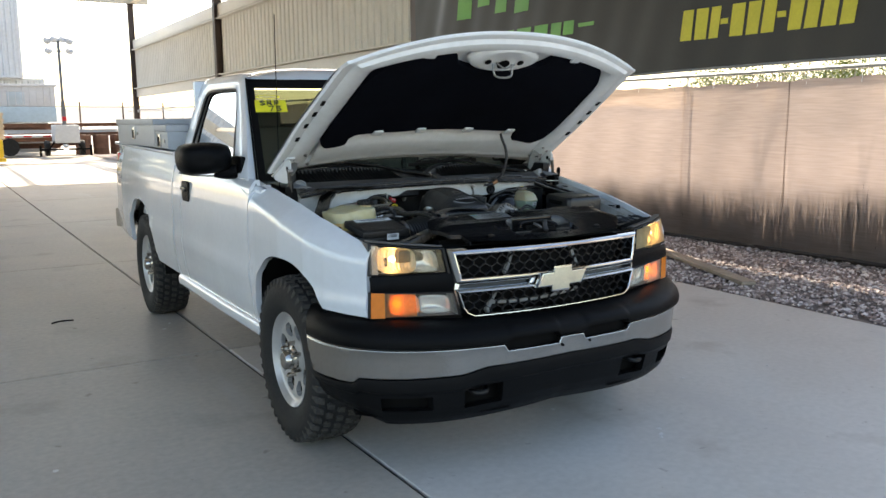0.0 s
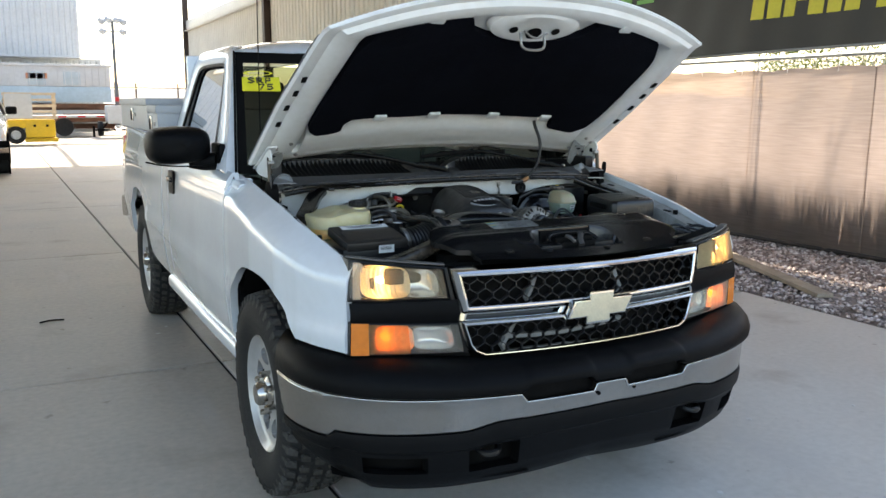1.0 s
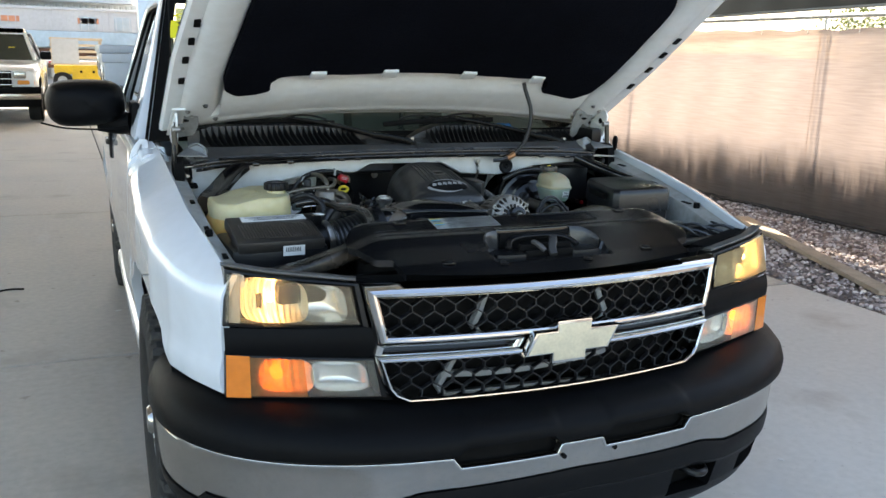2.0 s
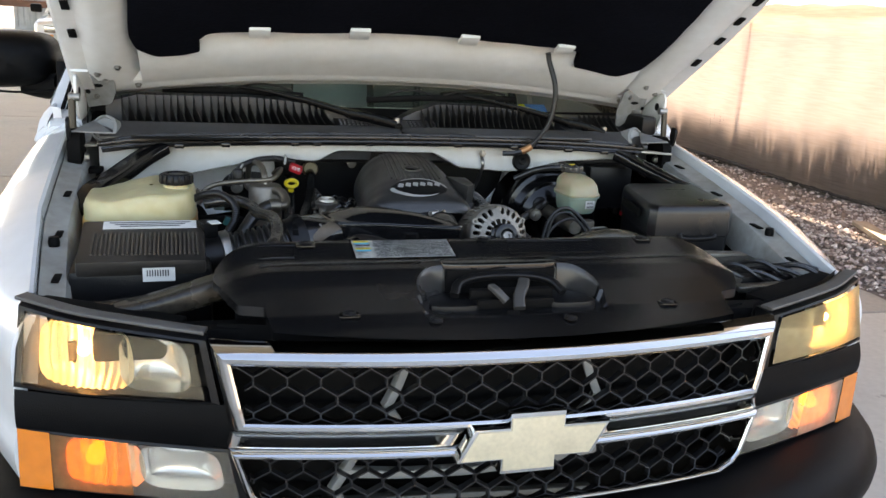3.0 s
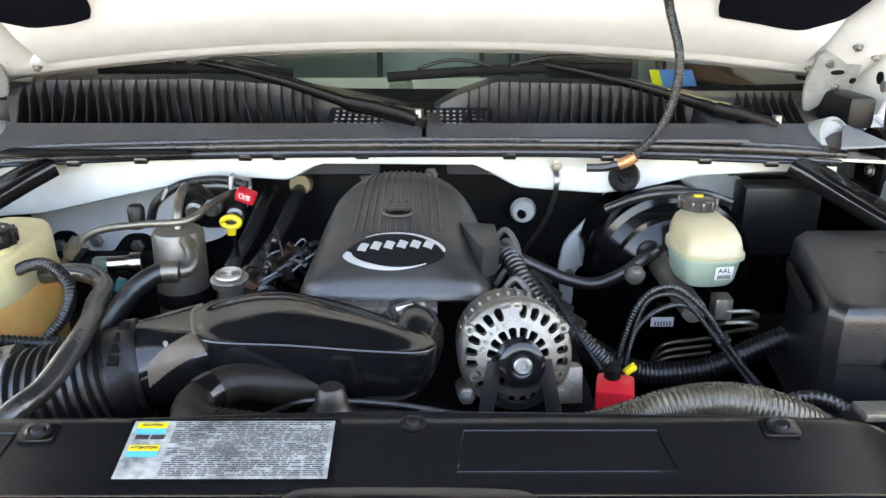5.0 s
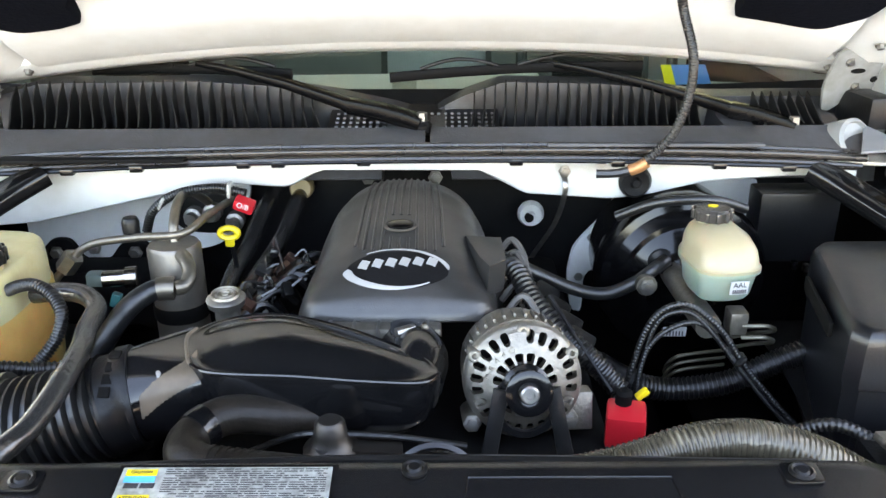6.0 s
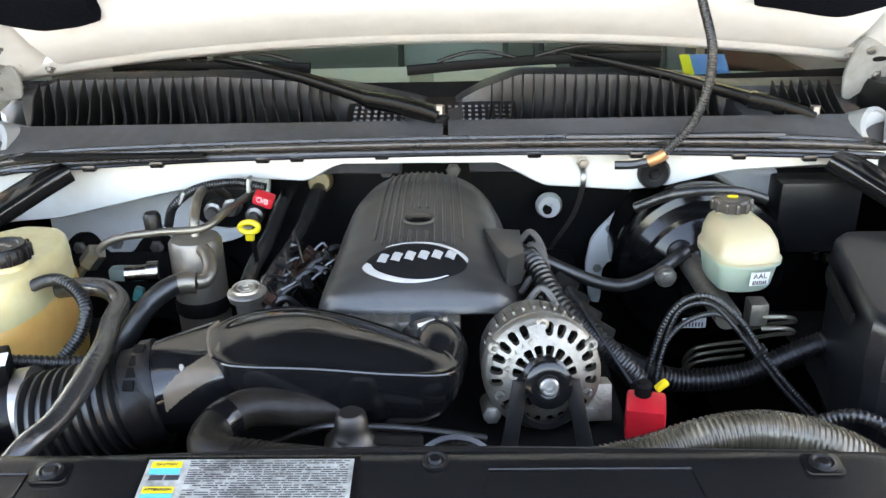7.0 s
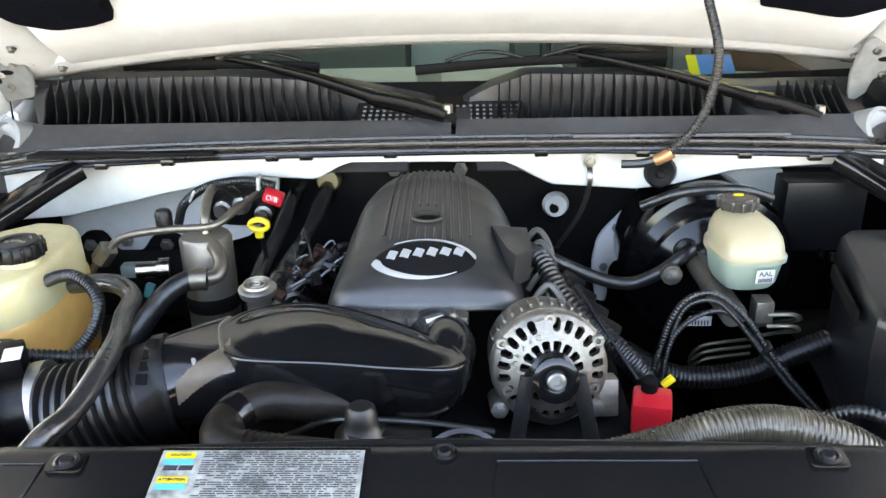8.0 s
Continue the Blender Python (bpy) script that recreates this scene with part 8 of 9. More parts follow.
ac = tpart("line_block", plate(soften([(-0.075, -0.02), (-0.045, -0.038), (0.04, -0.038), (0.06, -0.01), (0.05, 0.03), (0.01, 0.04), (-0.05, 0.036), (-0.075, 0.015)], 2, 0.25), 0.014, Matrix.Translation((-0.395, 0.362, 0.985)) @ pose(0, 0, 0, 90, 0, 0), 0.003), BLACK_SATIN, fw, "black line mounting plate")
for x, z in ((-0.43, 0.985), (-0.395, 0.992), (-0.355, 0.975)):
    tpart("line_ferrule", lathe([(0, 0.0), (0.017, 0.0), (0.017, 0.018), (0.011, 0.020), (0.011, 0.035), (0, 0.035)], 16, Matrix.Translation((x, 0.348, z)) @ pose(0, 0, 0, 90, 0, 0)), STEEL, ac)
tpart("hose", tube([(-0.352, -0.045, 1.018), (-0.378, -0.05, 1.015), (-0.404, -0.07, 1.000), (-0.428, -0.09, 0.969), (-0.443, -0.10, 0.942), (-0.455, -0.12, 0.88), (-0.455, -0.13, 0.83)], 0.0145, 8, 16), HOSE, label="black rubber air conditioning hose")
tpart("hose_cuff", tube([(-0.346, -0.043, 1.017), (-0.358, -0.045, 1.018), (-0.368, -0.047, 1.017)], 0.0165, 5, 16), PIPE, label="crimped metal cuff")
# radiator overflow hose, bent and taped
tpart("hose", tube([(-0.510, -0.10, 1.036), (-0.47, -0.11, 1.044), (-0.436, -0.12, 1.044), (-0.412, -0.145, 1.038), (-0.402, -0.20, 1.037), (-0.38, -0.27, 1.046), (-0.373, -0.34, 1.045), (-0.379, -0.40, 1.034), (-0.392, -0.44, 1.030), (-0.41, -0.47, 1.01)], 0.0125, 8, 14), HOSE_SHINY, label="shiny black bent hose")
tpart("conduit", corrugated([(-0.535, -0.12, 1.050), (-0.51, -0.13, 1.062), (-0.485, -0.14, 1.067), (-0.462, -0.15, 1.058), (-0.447, -0.165, 1.04), (-0.452, -0.18, 1.013), (-0.475, -0.20, 0.985), (-0.50, -0.22, 0.965)], 0.0085, 0.0042, 0.2), HOSE, label="ribbed black conduit")
tpart("conduit", corrugated([(-0.535, -0.235, 1.005), (-0.50, -0.225, 0.998), (-0.46, -0.215, 0.990), (-0.43, -0.20, 0.985)], 0.0095, 0.006, 0.16), HOSE)
tpart("conduit", corrugated([(-0.455, 0.17, 1.02), (-0.440, 0.17, 1.055), (-0.40, 0.175, 1.082), (-0.34, 0.18, 1.090), (-0.29, 0.175, 1.082)], 0.0078, 0.0042, 0.2), HOSE)
for x, z, rz in ((-0.425, 1.068, 30), (-0.315, 1.088, 5)):
    tpart("cable_tie", box((0.006, 0.024, 0.024), (x, 0.176, z), 0.003, (0, rz, 0)), TIE)
tpart("red_cap", box((0.033, 0.022, 0.019), (-0.290, 0.16, 1.068), 0.005, (15, 22, 0)), RED, label="red plastic port cap")
text("O/B", 0.012, LABEL, truck, Matrix.Translation((-0.290, 0.1452, 1.0695)) @ pose(0, 0, 0, 75, 0, 0) @ pose(0, 0, 0, 0, 0, -18)).name = "cap_lettering"
# dipstick
ds = tpart("dipstick", tube([(-0.305, 0.115, 1.020), (-0.302, 0.12, 0.98), (-0.30, 0.125, 0.86)], 0.004, 4, 8), BLACK_SATIN, label="yellow handled dipstick")
tpart("handle", surf([[(-0.305 + (0.014 + 0.0048 * math.cos(c)) * math.cos(a), 0.108 + 0.006 * math.sin(c), 1.040 + (0.0085 + 0.0048 * math.cos(c)) * math.sin(a)) for c in span(0, 2 * math.pi, 9)[:-1]] for a in span(0, 2 * math.pi, 25)[:-1]], True, True), YELLOW, ds)
tpart("handle_stem", box((0.014, 0.009, 0.018), (-0.306, 0.111, 1.026), 0.003), YELLOW, ds)
tpart("oil_filler_cap", lathe([(0, -0.09), (0.016, -0.09), (0.016, -0.008), (0.023, -0.006), (0.025, 0.003), (0.020, 0.007), (0, 0.009)], 24, pose(-0.250, -0.135, 1.043, 4, 0, 0)), STEEL, label="grey oil filler cap")
for k in range(3):
    tpart("cap_ridge", lathe([(0.019 - 0.006 * k, 0.0070), (0.018 - 0.006 * k, 0.0105), (0.0165 - 0.006 * k, 0.0105), (0.0155 - 0.006 * k, 0.0070)], 24, pose(-0.250, -0.135, 1.0435, 4, 0, 0)), STEEL, truck)
# heater hoses to the firewall
for p in ([(-0.290, 0.38, 1.015), (-0.292, 0.30, 1.01), (-0.298, 0.20, 0.985), (-0.31, 0.08, 0.955), (-0.30, -0.02, 0.90)], [(-0.232, 0.38, 1.025), (-0.236, 0.30, 1.018), (-0.25, 0.20, 0.985), (-0.285, 0.06, 0.945), (-0.29, -0.04, 0.89)]):
    tpart("heater_hose", tube(p, 0.0135, 8, 14), HOSE_SHINY, label="black heater hose")
tpart("quick_connect", lathe([(0, 0), (0.021, 0), (0.021, 0.03), (0.018, 0.034), (0, 0.034)], 16, Matrix.Translation((-0.232, 0.37, 1.03)) @ pose(0, 0, 0, 80, 0, 0)), mat("tan_plastic", (0.30, 0.22, 0.10), 0.4), label="tan connector")
# plumbing left of the cover: coil packs and looms
for i in range(6):
    x, y = -0.205 - 0.012 * i, 0.10 - 0.045 * i
    tpart("ignition_coil", box((0.04, 0.034, 0.05), (x, y, 0.965 - 0.006 * i), 0.006, (10, -25, 20)), BLACK_SATIN)
    tpart("coil_bracket", box((0.03, 0.012, 0.02), (x - 0.018, y - 0.012, 0.985 - 0.006 * i), 0.002, (20, -25, 35)), mat("coil_brown", (0.05, 0.024, 0.015), 0.45, 0.2))
    tpart("coil_clip", box((0.012, 0.006, 0.004), (x + 0.014, y - 0.004, 0.994 - 0.006 * i), 0.001, (30 + 9 * i, -20, 15 * i)), STEEL)
    tpart("coil_lead", tube([(x, y, 0.985), (x + 0.03, y + 0.02, 1.0), (x + 0.055, y + 0.03, 0.975)], 0.005, 5, 6), HOSE)
# small plugs, clips and wires over the coils
rng = random.Random(8)
for i in range(22):
    x, y, z = -0.150 - 0.10 * rng.random(), 0.12 - 0.26 * rng.random(), 0.985 + 0.022 * rng.random()
    x -= 0.045 * (0.12 - y) / 0.26
    m = (BLACK_SATIN, BLACK_GLOSS, HOSE, STEEL, mat("plug_brown", (0.045, 0.018, 0.012), 0.4))[i % 5]
    k = 0.45 if m is STEEL else 1.0
    tpart("wire_plug", box((0.022 * k, 0.013 * k, 0.012 * k), (x, y, z), 0.002, (rng.uniform(-40, 40), rng.uniform(-40, 10), rng.uniform(0, 180))), m)
    q = Vector((x, y, z))
    tpart("thin_wire", tube([q, q + Vector((rng.uniform(-0.01, 0.03), rng.uniform(-0.02, 0.03), 0.014)), q + Vector((rng.uniform(0, 0.05), rng.uniform(-0.05, 0.05), -0.012))], 0.0022, 4, 5), HOSE_SHINY)
# right of the cover: loom down to the alternator
tpart("engine_loom", corrugated([(0.105, 0.02, 1.03), (0.125, -0.03, 1.035), (0.150, -0.09, 1.01), (0.185, -0.13, 0.985), (0.225, -0.16, 0.955), (0.25, -0.17, 0.93)], 0.015, 0.008, 0.15), HOSE, label="ribbed wiring loom")
for i in range(5):
    tpart("injector_lead", tube([(0.105, 0.10 - 0.05 * i, 1.0), (0.13, 0.10 - 0.05 * i, 1.03), (0.15, 0.08 - 0.05 * i, 1.0), (0.14, 0.06 - 0.05 * i, 0.96)], 0.005, 6, 6), mat("loom_grey", (0.10, 0.09, 0.08), 0.5))
    tpart("ignition_coil", box((0.04, 0.034, 0.05), (0.165 + 0.01 * i, 0.12 - 0.05 * i, 0.94), 0.006, (10, 25, -20)), BLACK_SATIN)
tpart("dip_tube", tube([(0.165, -0.10, 1.03), (0.20, -0.15, 0.985), (0.235, -0.19, 0.94)], 0.003, 4, 8), BLACK_SATIN)
# red battery junction
rb = tpart("junction_box", box((0.046, 0.042, 0.046), (0.238, -0.262, 0.940), 0.006, (6, 0, -12)), RED, label="red plastic junction cover")
tpart("yellow_clip", box((0.017, 0.008, 0.008), (0.260, -0.240, 0.968), 0.002, (0, -35, 15)), YELLOW, rb)
tpart("junction_post", lathe([(0.010, 0), (0.010, 0.03), (0.006, 0.034), (0, 0.034)], 12, pose(0.236, -0.25, 0.948, 5, 0, 0)), BLACK_DULL, rb)
# looms arching over the booster
for off, r in ((0.0, 0.0046), (0.010, 0.0035)):
    tpart("conduit", corrugated([(0.262 + off, -0.13, 0.86), (0.266 + off, -0.12, 0.885), (0.275 + off, -0.12, 0.93 - off), (0.290 + off * 0.6, -0.12, 0.99 - off), (0.312, -0.12, 1.020 - off), (0.345, -0.12, 1.024 - off), (0.386 - off, -0.125, 0.991 - off * 0.5), (0.422 - off, -0.13, 0.94), (0.467 - off, -0.14, 0.887), (0.503 - off, -0.15, 0.851)], r, 0.0048, 0.2), HOSE, label="ribbed black conduit")
tpart("conduit", corrugated([(0.282, -0.13, 0.87), (0.284, -0.125, 0.92), (0.296, -0.12, 0.965), (0.325, -0.118, 0.992), (0.36, -0.12, 0.998), (0.395, -0.125, 0.965), (0.43, -0.13, 0.915)], 0.0038, 0.0045, 0.2), HOSE)
tpart("cable_tie", box((0.005, 0.018, 0.018), (0.414, -0.13, 0.95), 0.002, (0, 40, 0)), HOSE)
tpart("main_loom", corrugated([(0.21, -0.06, 0.93), (0.25, -0.055, 0.895), (0.309, -0.05, 0.863), (0.359, -0.05, 0.856), (0.431, -0.05, 0.867), (0.483, -0.05, 0.893), (0.536, -0.05, 0.918)], 0.0175, 0.007, 0.14, 16), HOSE, label="thick ribbed wiring loom")
tpart("loom_tape", tube([(0.24, -0.056, 0.903), (0.27, -0.053, 0.882), (0.30, -0.05, 0.867)], 0.0192, 5, 14), BLACK_SATIN)
tpart("conduit", corrugated([(0.42, -0.28, 0.94), (0.46, -0.30, 0.965), (0.50, -0.32, 0.955), (0.53, -0.34, 0.93)], 0.008, 0.006, 0.16), HOSE)
# radiator hoses along the cover's rear edge
WRAP = mat("shiny_wrapped_hose", (0.085, 0.072, 0.050), 0.22, 0.35, 0.4, 18, 90, bump=0.25, bscale=120, spec=0.9)
tpart("upper_radiator_hose", corrugated([(0.10, -0.435, 0.990), (0.16, -0.432, 0.998), (0.21, -0.428, 1.010), (0.255, -0.424, 1.024), (0.30, -0.420, 1.029), (0.345, -0.420, 1.024), (0.389, -0.422, 1.008), (0.43, -0.425, 0.985)], 0.0215, 0.0055, 0.07, 22), WRAP, label="shiny black wrapped hose")
tpart("edge_seal", tube([(-0.36, -0.468, 1.032), (-0.1, -0.466, 1.040), (0.05, -0.466, 1.041), (0.36, -0.468, 1.036)], 0.0060, 8, 8), BLACK_SATIN)
WRAP_DARK = mat("wrapped_hose_dark", (0.014, 0.011, 0.0085), 0.42, 0, 0.4, 18, 90, bump=0.25, bscale=120, spec=0.25)
for i in range(22):
    f = i / 21
    tpart("hose_rib", tube([(-0.205 + 0.165 * f, -0.4085 - 0.0225 * f, 0.9925 - 0.0085 * f), (-0.2025 + 0.165 * f, -0.409 - 0.0225 * f, 0.9924 - 0.0085 * f)], 0.0222, 1, 18), WRAP_DARK)
tpart("lower_hose", tube([(-0.04, -0.265, 0.940), (-0.10, -0.29, 0.966), (-0.15, -0.31, 0.985), (-0.205, -0.332, 1.002), (-0.234, -0.365, 0.998), (-0.232, -0.395, 0.996), (-0.20, -0.41, 0.992), (-0.12, -0.42, 0.990), (-0.04, -0.43, 0.982)], 0.021, 8, 18), WRAP_DARK, label="thick black radiator hose")
tpart("hose_clamp", tube([(-0.222, -0.345, 1.001), (-0.229, -0.354, 1.0), (-0.233, -0.361, 0.999)], 0.0225, 3, 18), BLACK_GLOSS)
tpart("vacuum_line", tube([(-0.20, -0.30, 0.93), (-0.13, -0.345, 0.985), (-0.08, -0.35, 0.990), (-0.02, -0.345, 0.982), (0.05, -0.33, 0.96)], 0.0035, 8, 8), HOSE, label="thin black vacuum line")
tpart("thermostat_housing", lathe([(0, -0.05), (0.030, -0.05), (0.030, 0.0), (0.024, 0.004), (0.018, 0.018), (0.016, 0.030), (0.012, 0.034), (0, 0.034)], 22, pose(-0.093, -0.352, 0.975)), STEEL_DARK, label="dark cast thermostat housing")
tpart("housing_flange", box((0.075, 0.022, 0.014), (-0.055, -0.352, 0.970), 0.004, (0, 6, 4)), STEEL_DARK)
tpart("water_pump", box((0.14, 0.10, 0.10), (-0.06, -0.24, 0.86), 0.02), STEEL, label="grey cast pump housing")
tpart("pump_boss", lathe([(0, 0), (0.026, 0), (0.024, 0.03), (0.016, 0.036), (0.014, 0.05), (0, 0.052)], 20, pose(-0.096, -0.36, 0.935)), STEEL)
tpart("engine_block", box((0.5, 0.62, 0.35), (-0.02, 0.02, 0.74), 0.03), BLACK_DULL, label="dark engine block")
tpart("bracket", box((0.10, 0.03, 0.03), (-0.02, -0.32, 0.90), 0.005, (0, 8, 5)), STEEL)
# small switch and connectors by the canister
tpart("pressure_switch", lathe([(0, -0.03), (0.012, -0.03), (0.012, 0.0), (0.016, 0.002), (0.016, 0.018), (0, 0.02)], 14, pose(-0.44, 0.02, 1.005, 0, 90, 10)), CHROME_SOFT, label="bright pressure switch")
tpart("switch_plug", box((0.035, 0.02, 0.02), (-0.475, 0.018, 1.005), 0.004), mat("green_grey_plug", (0.08, 0.11, 0.10), 0.5))
tpart("green_clip", box((0.014, 0.012, 0.022), (-0.462, 0.03, 0.965), 0.003, (0, 20, 0)), mat("teal_clip", (0.02, 0.16, 0.16), 0.4))
tpart("service_cap", lathe([(0, -0.02), (0.012, -0.02), (0.013, 0.010), (0.010, 0.016), (0, 0.017)], 14, pose(-0.435, 0.06, 1.068)), BLACK_SATIN)
tpart("heater_box", box((0.30, 0.08, 0.30), (-0.56, 0.30, 0.76), 0.02), BLACK_DULL)


# ---- tool boxes in the bed ----
def tool_box(x0, x1, y0, y1, z0, z1, label, latches):
    t = thing("tool_box", label, "tool box", "tool boxes in the truck bed")
    part("body", box((x1 - x0, y1 - y0, z1 - z0 - 0.03), ((x0 + x1) / 2, (y0 + y1) / 2, (z0 + z1 - 0.03) / 2), 0.008), TOOLBOX, t)
    lid = part("lid", box((x1 - x0 + 0.02, y1 - y0 + 0.02, 0.045), ((x0 + x1) / 2, (y0 + y1) / 2, z1 - 0.018), 0.010), TOOLBOX, t, "grey painted lid")
    for y in latches:
        la = part("latch", box((0.012, 0.075, 0.085), (x0 - 0.004, y, z1 - 0.10), 0.004), CHROME_SOFT, t, "bright paddle latch")
        part("latch_recess", box((0.006, 0.055, 0.06), (x0 - 0.010, y, z1 - 0.105), 0.003), BLACK_DULL, la)
        part("keyhole", lathe([(0, 0), (0.012, 0), (0.012, 0.006), (0, 0.007)], 12, Matrix.Translation((x0 - 0.002, y - 0.14, z1 - 0.10)) @ pose(0, 0, 0, 0, -90, 0)), STEEL, t)
    return t


tool_box(-0.955, -0.48, 2.36, 3.72, 1.285, 1.475, "long grey metal side tool box on the bed rail", (3.05,))
tool_box(-0.955, 0.955, 1.985, 2.33, 1.285, 1.435, "grey metal crossover tool box behind the cab", (2.20,))


# ---- second pickup, parked further back ----
def parked_pickup():
    t = thing("parked_pickup", "white older pickup parked under the roof edge", "truck", at=(-2.78, 16.4, 0))
    W = mat("parked_white_paint", (0.74, 0.75, 0.76), 0.25, 0, 0.04, coat=0.7)

    def loft(stations, name, m, label=""):
        rows = []
        for y, w, z0, z1, r in stations:
            rows.append([(-w + 0.02, y, z0), (-w, y, z0 + 0.12), (-w, y, z1 - r), (-w + r * 0.35, y, z1 - r * 0.3), (-w + r, y, z1), (0, y, z1 + 0.02), (w - r, y, z1), (w - r * 0.35, y, z1 - r * 0.3), (w, y, z1 - r), (w, y, z0 + 0.12), (w - 0.02, y, z0)])
        b = surf(rows)
        b.verts.ensure_lookup_table()
        b.faces.new([b.verts[i] for i in range(11)])
        b.faces.new([b.verts[-11 + i] for i in range(11)])
        return part(name, b, m, t, label)
    loft(((-0.62, 0.86, 0.55, 0.98, 0.06), (-0.5, 0.93, 0.5, 1.04, 0.08), (0.0, 0.96, 0.5, 1.10, 0.10), (0.6, 0.96, 0.5, 1.17, 0.12)), "front_body", W, "white front body")
    loft(((0.6, 0.96, 0.45, 1.17, 0.05), (2.0, 0.96, 0.45, 1.2, 0.05)), "cab_lower", W)
    loft(((2.03, 0.96, 0.5, 1.27, 0.03), (4.0, 0.96, 0.55, 1.28, 0.03)), "bed", W)
    rows = [[(w * u, y - 0.06 * (1 - u * u), z) for u in span(-1, 1, 11)] for y, z, w in ((0.5, 1.17, 0.84), (1.05, 1.70, 0.66))]
    part("windscreen", surf(rows), mat("dark_glass", (0.03, 0.04, 0.035), 0.05, 0, 0.1), t, "dark windscreen")
    loft(((0.98, 0.68, 1.68, 1.74, 0.03), (1.2, 0.70, 1.66, 1.79, 0.05), (1.85, 0.70, 1.66, 1.77, 0.05), (1.95, 0.68, 1.6, 1.70, 0.05)), "cab_roof", W)
    for s in (-1, 1):
        part("pillar", sweep([(s * 0.87, 0.48, 1.16), (s * 0.69, 1.04, 1.71)], rounded(0.07, 0.05, 0.02)), W, t)
        part("rear_pillar", sweep([(s * 0.93, 1.85, 1.18), (s * 0.72, 1.78, 1.72)], rounded(0.22, 0.05, 0.02)), W, t)
        part("side_glass", surf([[(s * 0.92, 0.6, 1.19), (s * 0.92, 1.8, 1.19)], [(s * 0.71, 1.1, 1.68), (s * 0.71, 1.75, 1.68)]]), mat("dark_glass", (0.02, 0.025, 0.025), 0.05, 0, 0.1), t, "dark side glass")
        part("mirror", box((0.22, 0.12, 0.17), (s * 1.07, 0.62, 1.27), 0.05), BLACK_TRIM, t, "black mirror")
        hl = part("headlight", box((0.36, 0.06, 0.13), (s * 0.70, -0.60, 0.90), 0.02, (0, 0, s * 14)), CHROME_SOFT, t, "clear headlight")
        part("signal_lamp", box((0.30, 0.05, 0.08), (s * 0.73, -0.61, 0.765), 0.015, (0, 0, s * 14)), mat("lit_amber", (0.8, 0.28, 0.03), 0.3), t, "amber signal lamp")
        for y in (0.0, 3.02):
            w = part("wheel", lathe([(0, 0.02), (0.06, 0.03), (0.10, 0.0), (0.19, 0.02), (0.205, 0.05)], 28, Matrix.Translation((s * 0.86, y, 0.385)) @ pose(0, 0, 0, 0, 90 * s, 0)), WHEEL, t, "silver wheel")
            part("tyre", lathe([(0.2, 0.05), (0.24, 0.09), (0.33, 0.10), (0.37, 0.08), (0.385, 0.03), (0.385, -0.10), (0.36, -0.14), (0.2, -0.14)], 40, Matrix.Translation((s * 0.86, y, 0.385)) @ pose(0, 0, 0, 0, 90 * s, 0)), RUBBER, w, "black tyre")
            part("arch_lip", lathe([(0.40, 0.0), (0.46, 0.0), (0.46, 0.03), (0.40, 0.03)], 36, Matrix.Translation((s * 0.945, y, 0.40)) @ pose(0, 0, 0, 0, 90 * s, 0)), BLACK_DULL, t)
    g = part("grille", box((0.98, 0.05, 0.30), (0, -0.66, 0.83), 0.02), BLACK_DULL, t, "black grille with chrome bars")
    for z in (0.72, 0.83, 0.95):
        part("grille_bar", box((1.0, 0.03, 0.022), (0, -0.695, z), 0.006), CHROME, g)
    for i in range(9):
        part("grille_slat", box((0.012, 0.02, 0.24), (-0.44 + 0.11 * i, -0.688, 0.83), 0.003), BLACK_SATIN, g)
    part("bumper", sweep([(x, -0.72 + 0.22 * abs(x) ** 3, 0.62) for x in span(-0.96, 0.96, 17)], rounded(0.10, 0.13, 0.03)), BLACK_TRIM, t, "black bumper pad")
    part("bumper_strip", sweep([(x, -0.745 + 0.22 * abs(x) ** 3, 0.50) for x in span(-0.96, 0.96, 17)], rounded(0.06, 0.12, 0.02)), CHROME_SOFT, t, "chrome bumper strip")
    part("valance", sweep([(x, -0.70 + 0.22 * abs(x) ** 3, 0.37) for x in span(-0.94, 0.94, 17)], rounded(0.06, 0.15, 0.02)), BLACK_TRIM, t)
    part("window_mark", box((0.12, 0.004, 0.02), (0.45, 0.66, 1.42), 0, (-44, 0, 20)), STICKER_Y, t, "yellow pen mark")
    part("underside", box((1.7, 4.2, 0.1), (0, 1.7, 0.5)), BLACK_DULL, t)


parked_pickup()


# ---- yard beyond the roof ----
YARD_Y = mat("machine_yellow", (0.72, 0.46, 0.02), 0.45, 0, 0.12, 2, 20, bump=0.1, bscale=20)
PALE_WOOD = mat("pale_crate_wood", (0.62, 0.50, 0.36), 0.7, 0, 0.15, 3, 30)
SHED_WHITE = mat("chalky_white_metal", (0.52, 0.53, 0.54), 0.6, 0, 0.08, 0.6, 8)
SHED_BLUE = mat("faded_blue_metal", (0.42, 0.53, 0.60), 0.6, 0, 0.10, 0.6, 8)
RUST = mat("rusty_steel", (0.16, 0.075, 0.045), 0.8, 0, 0.3, 2, 30, bump=0.2, bscale=30)


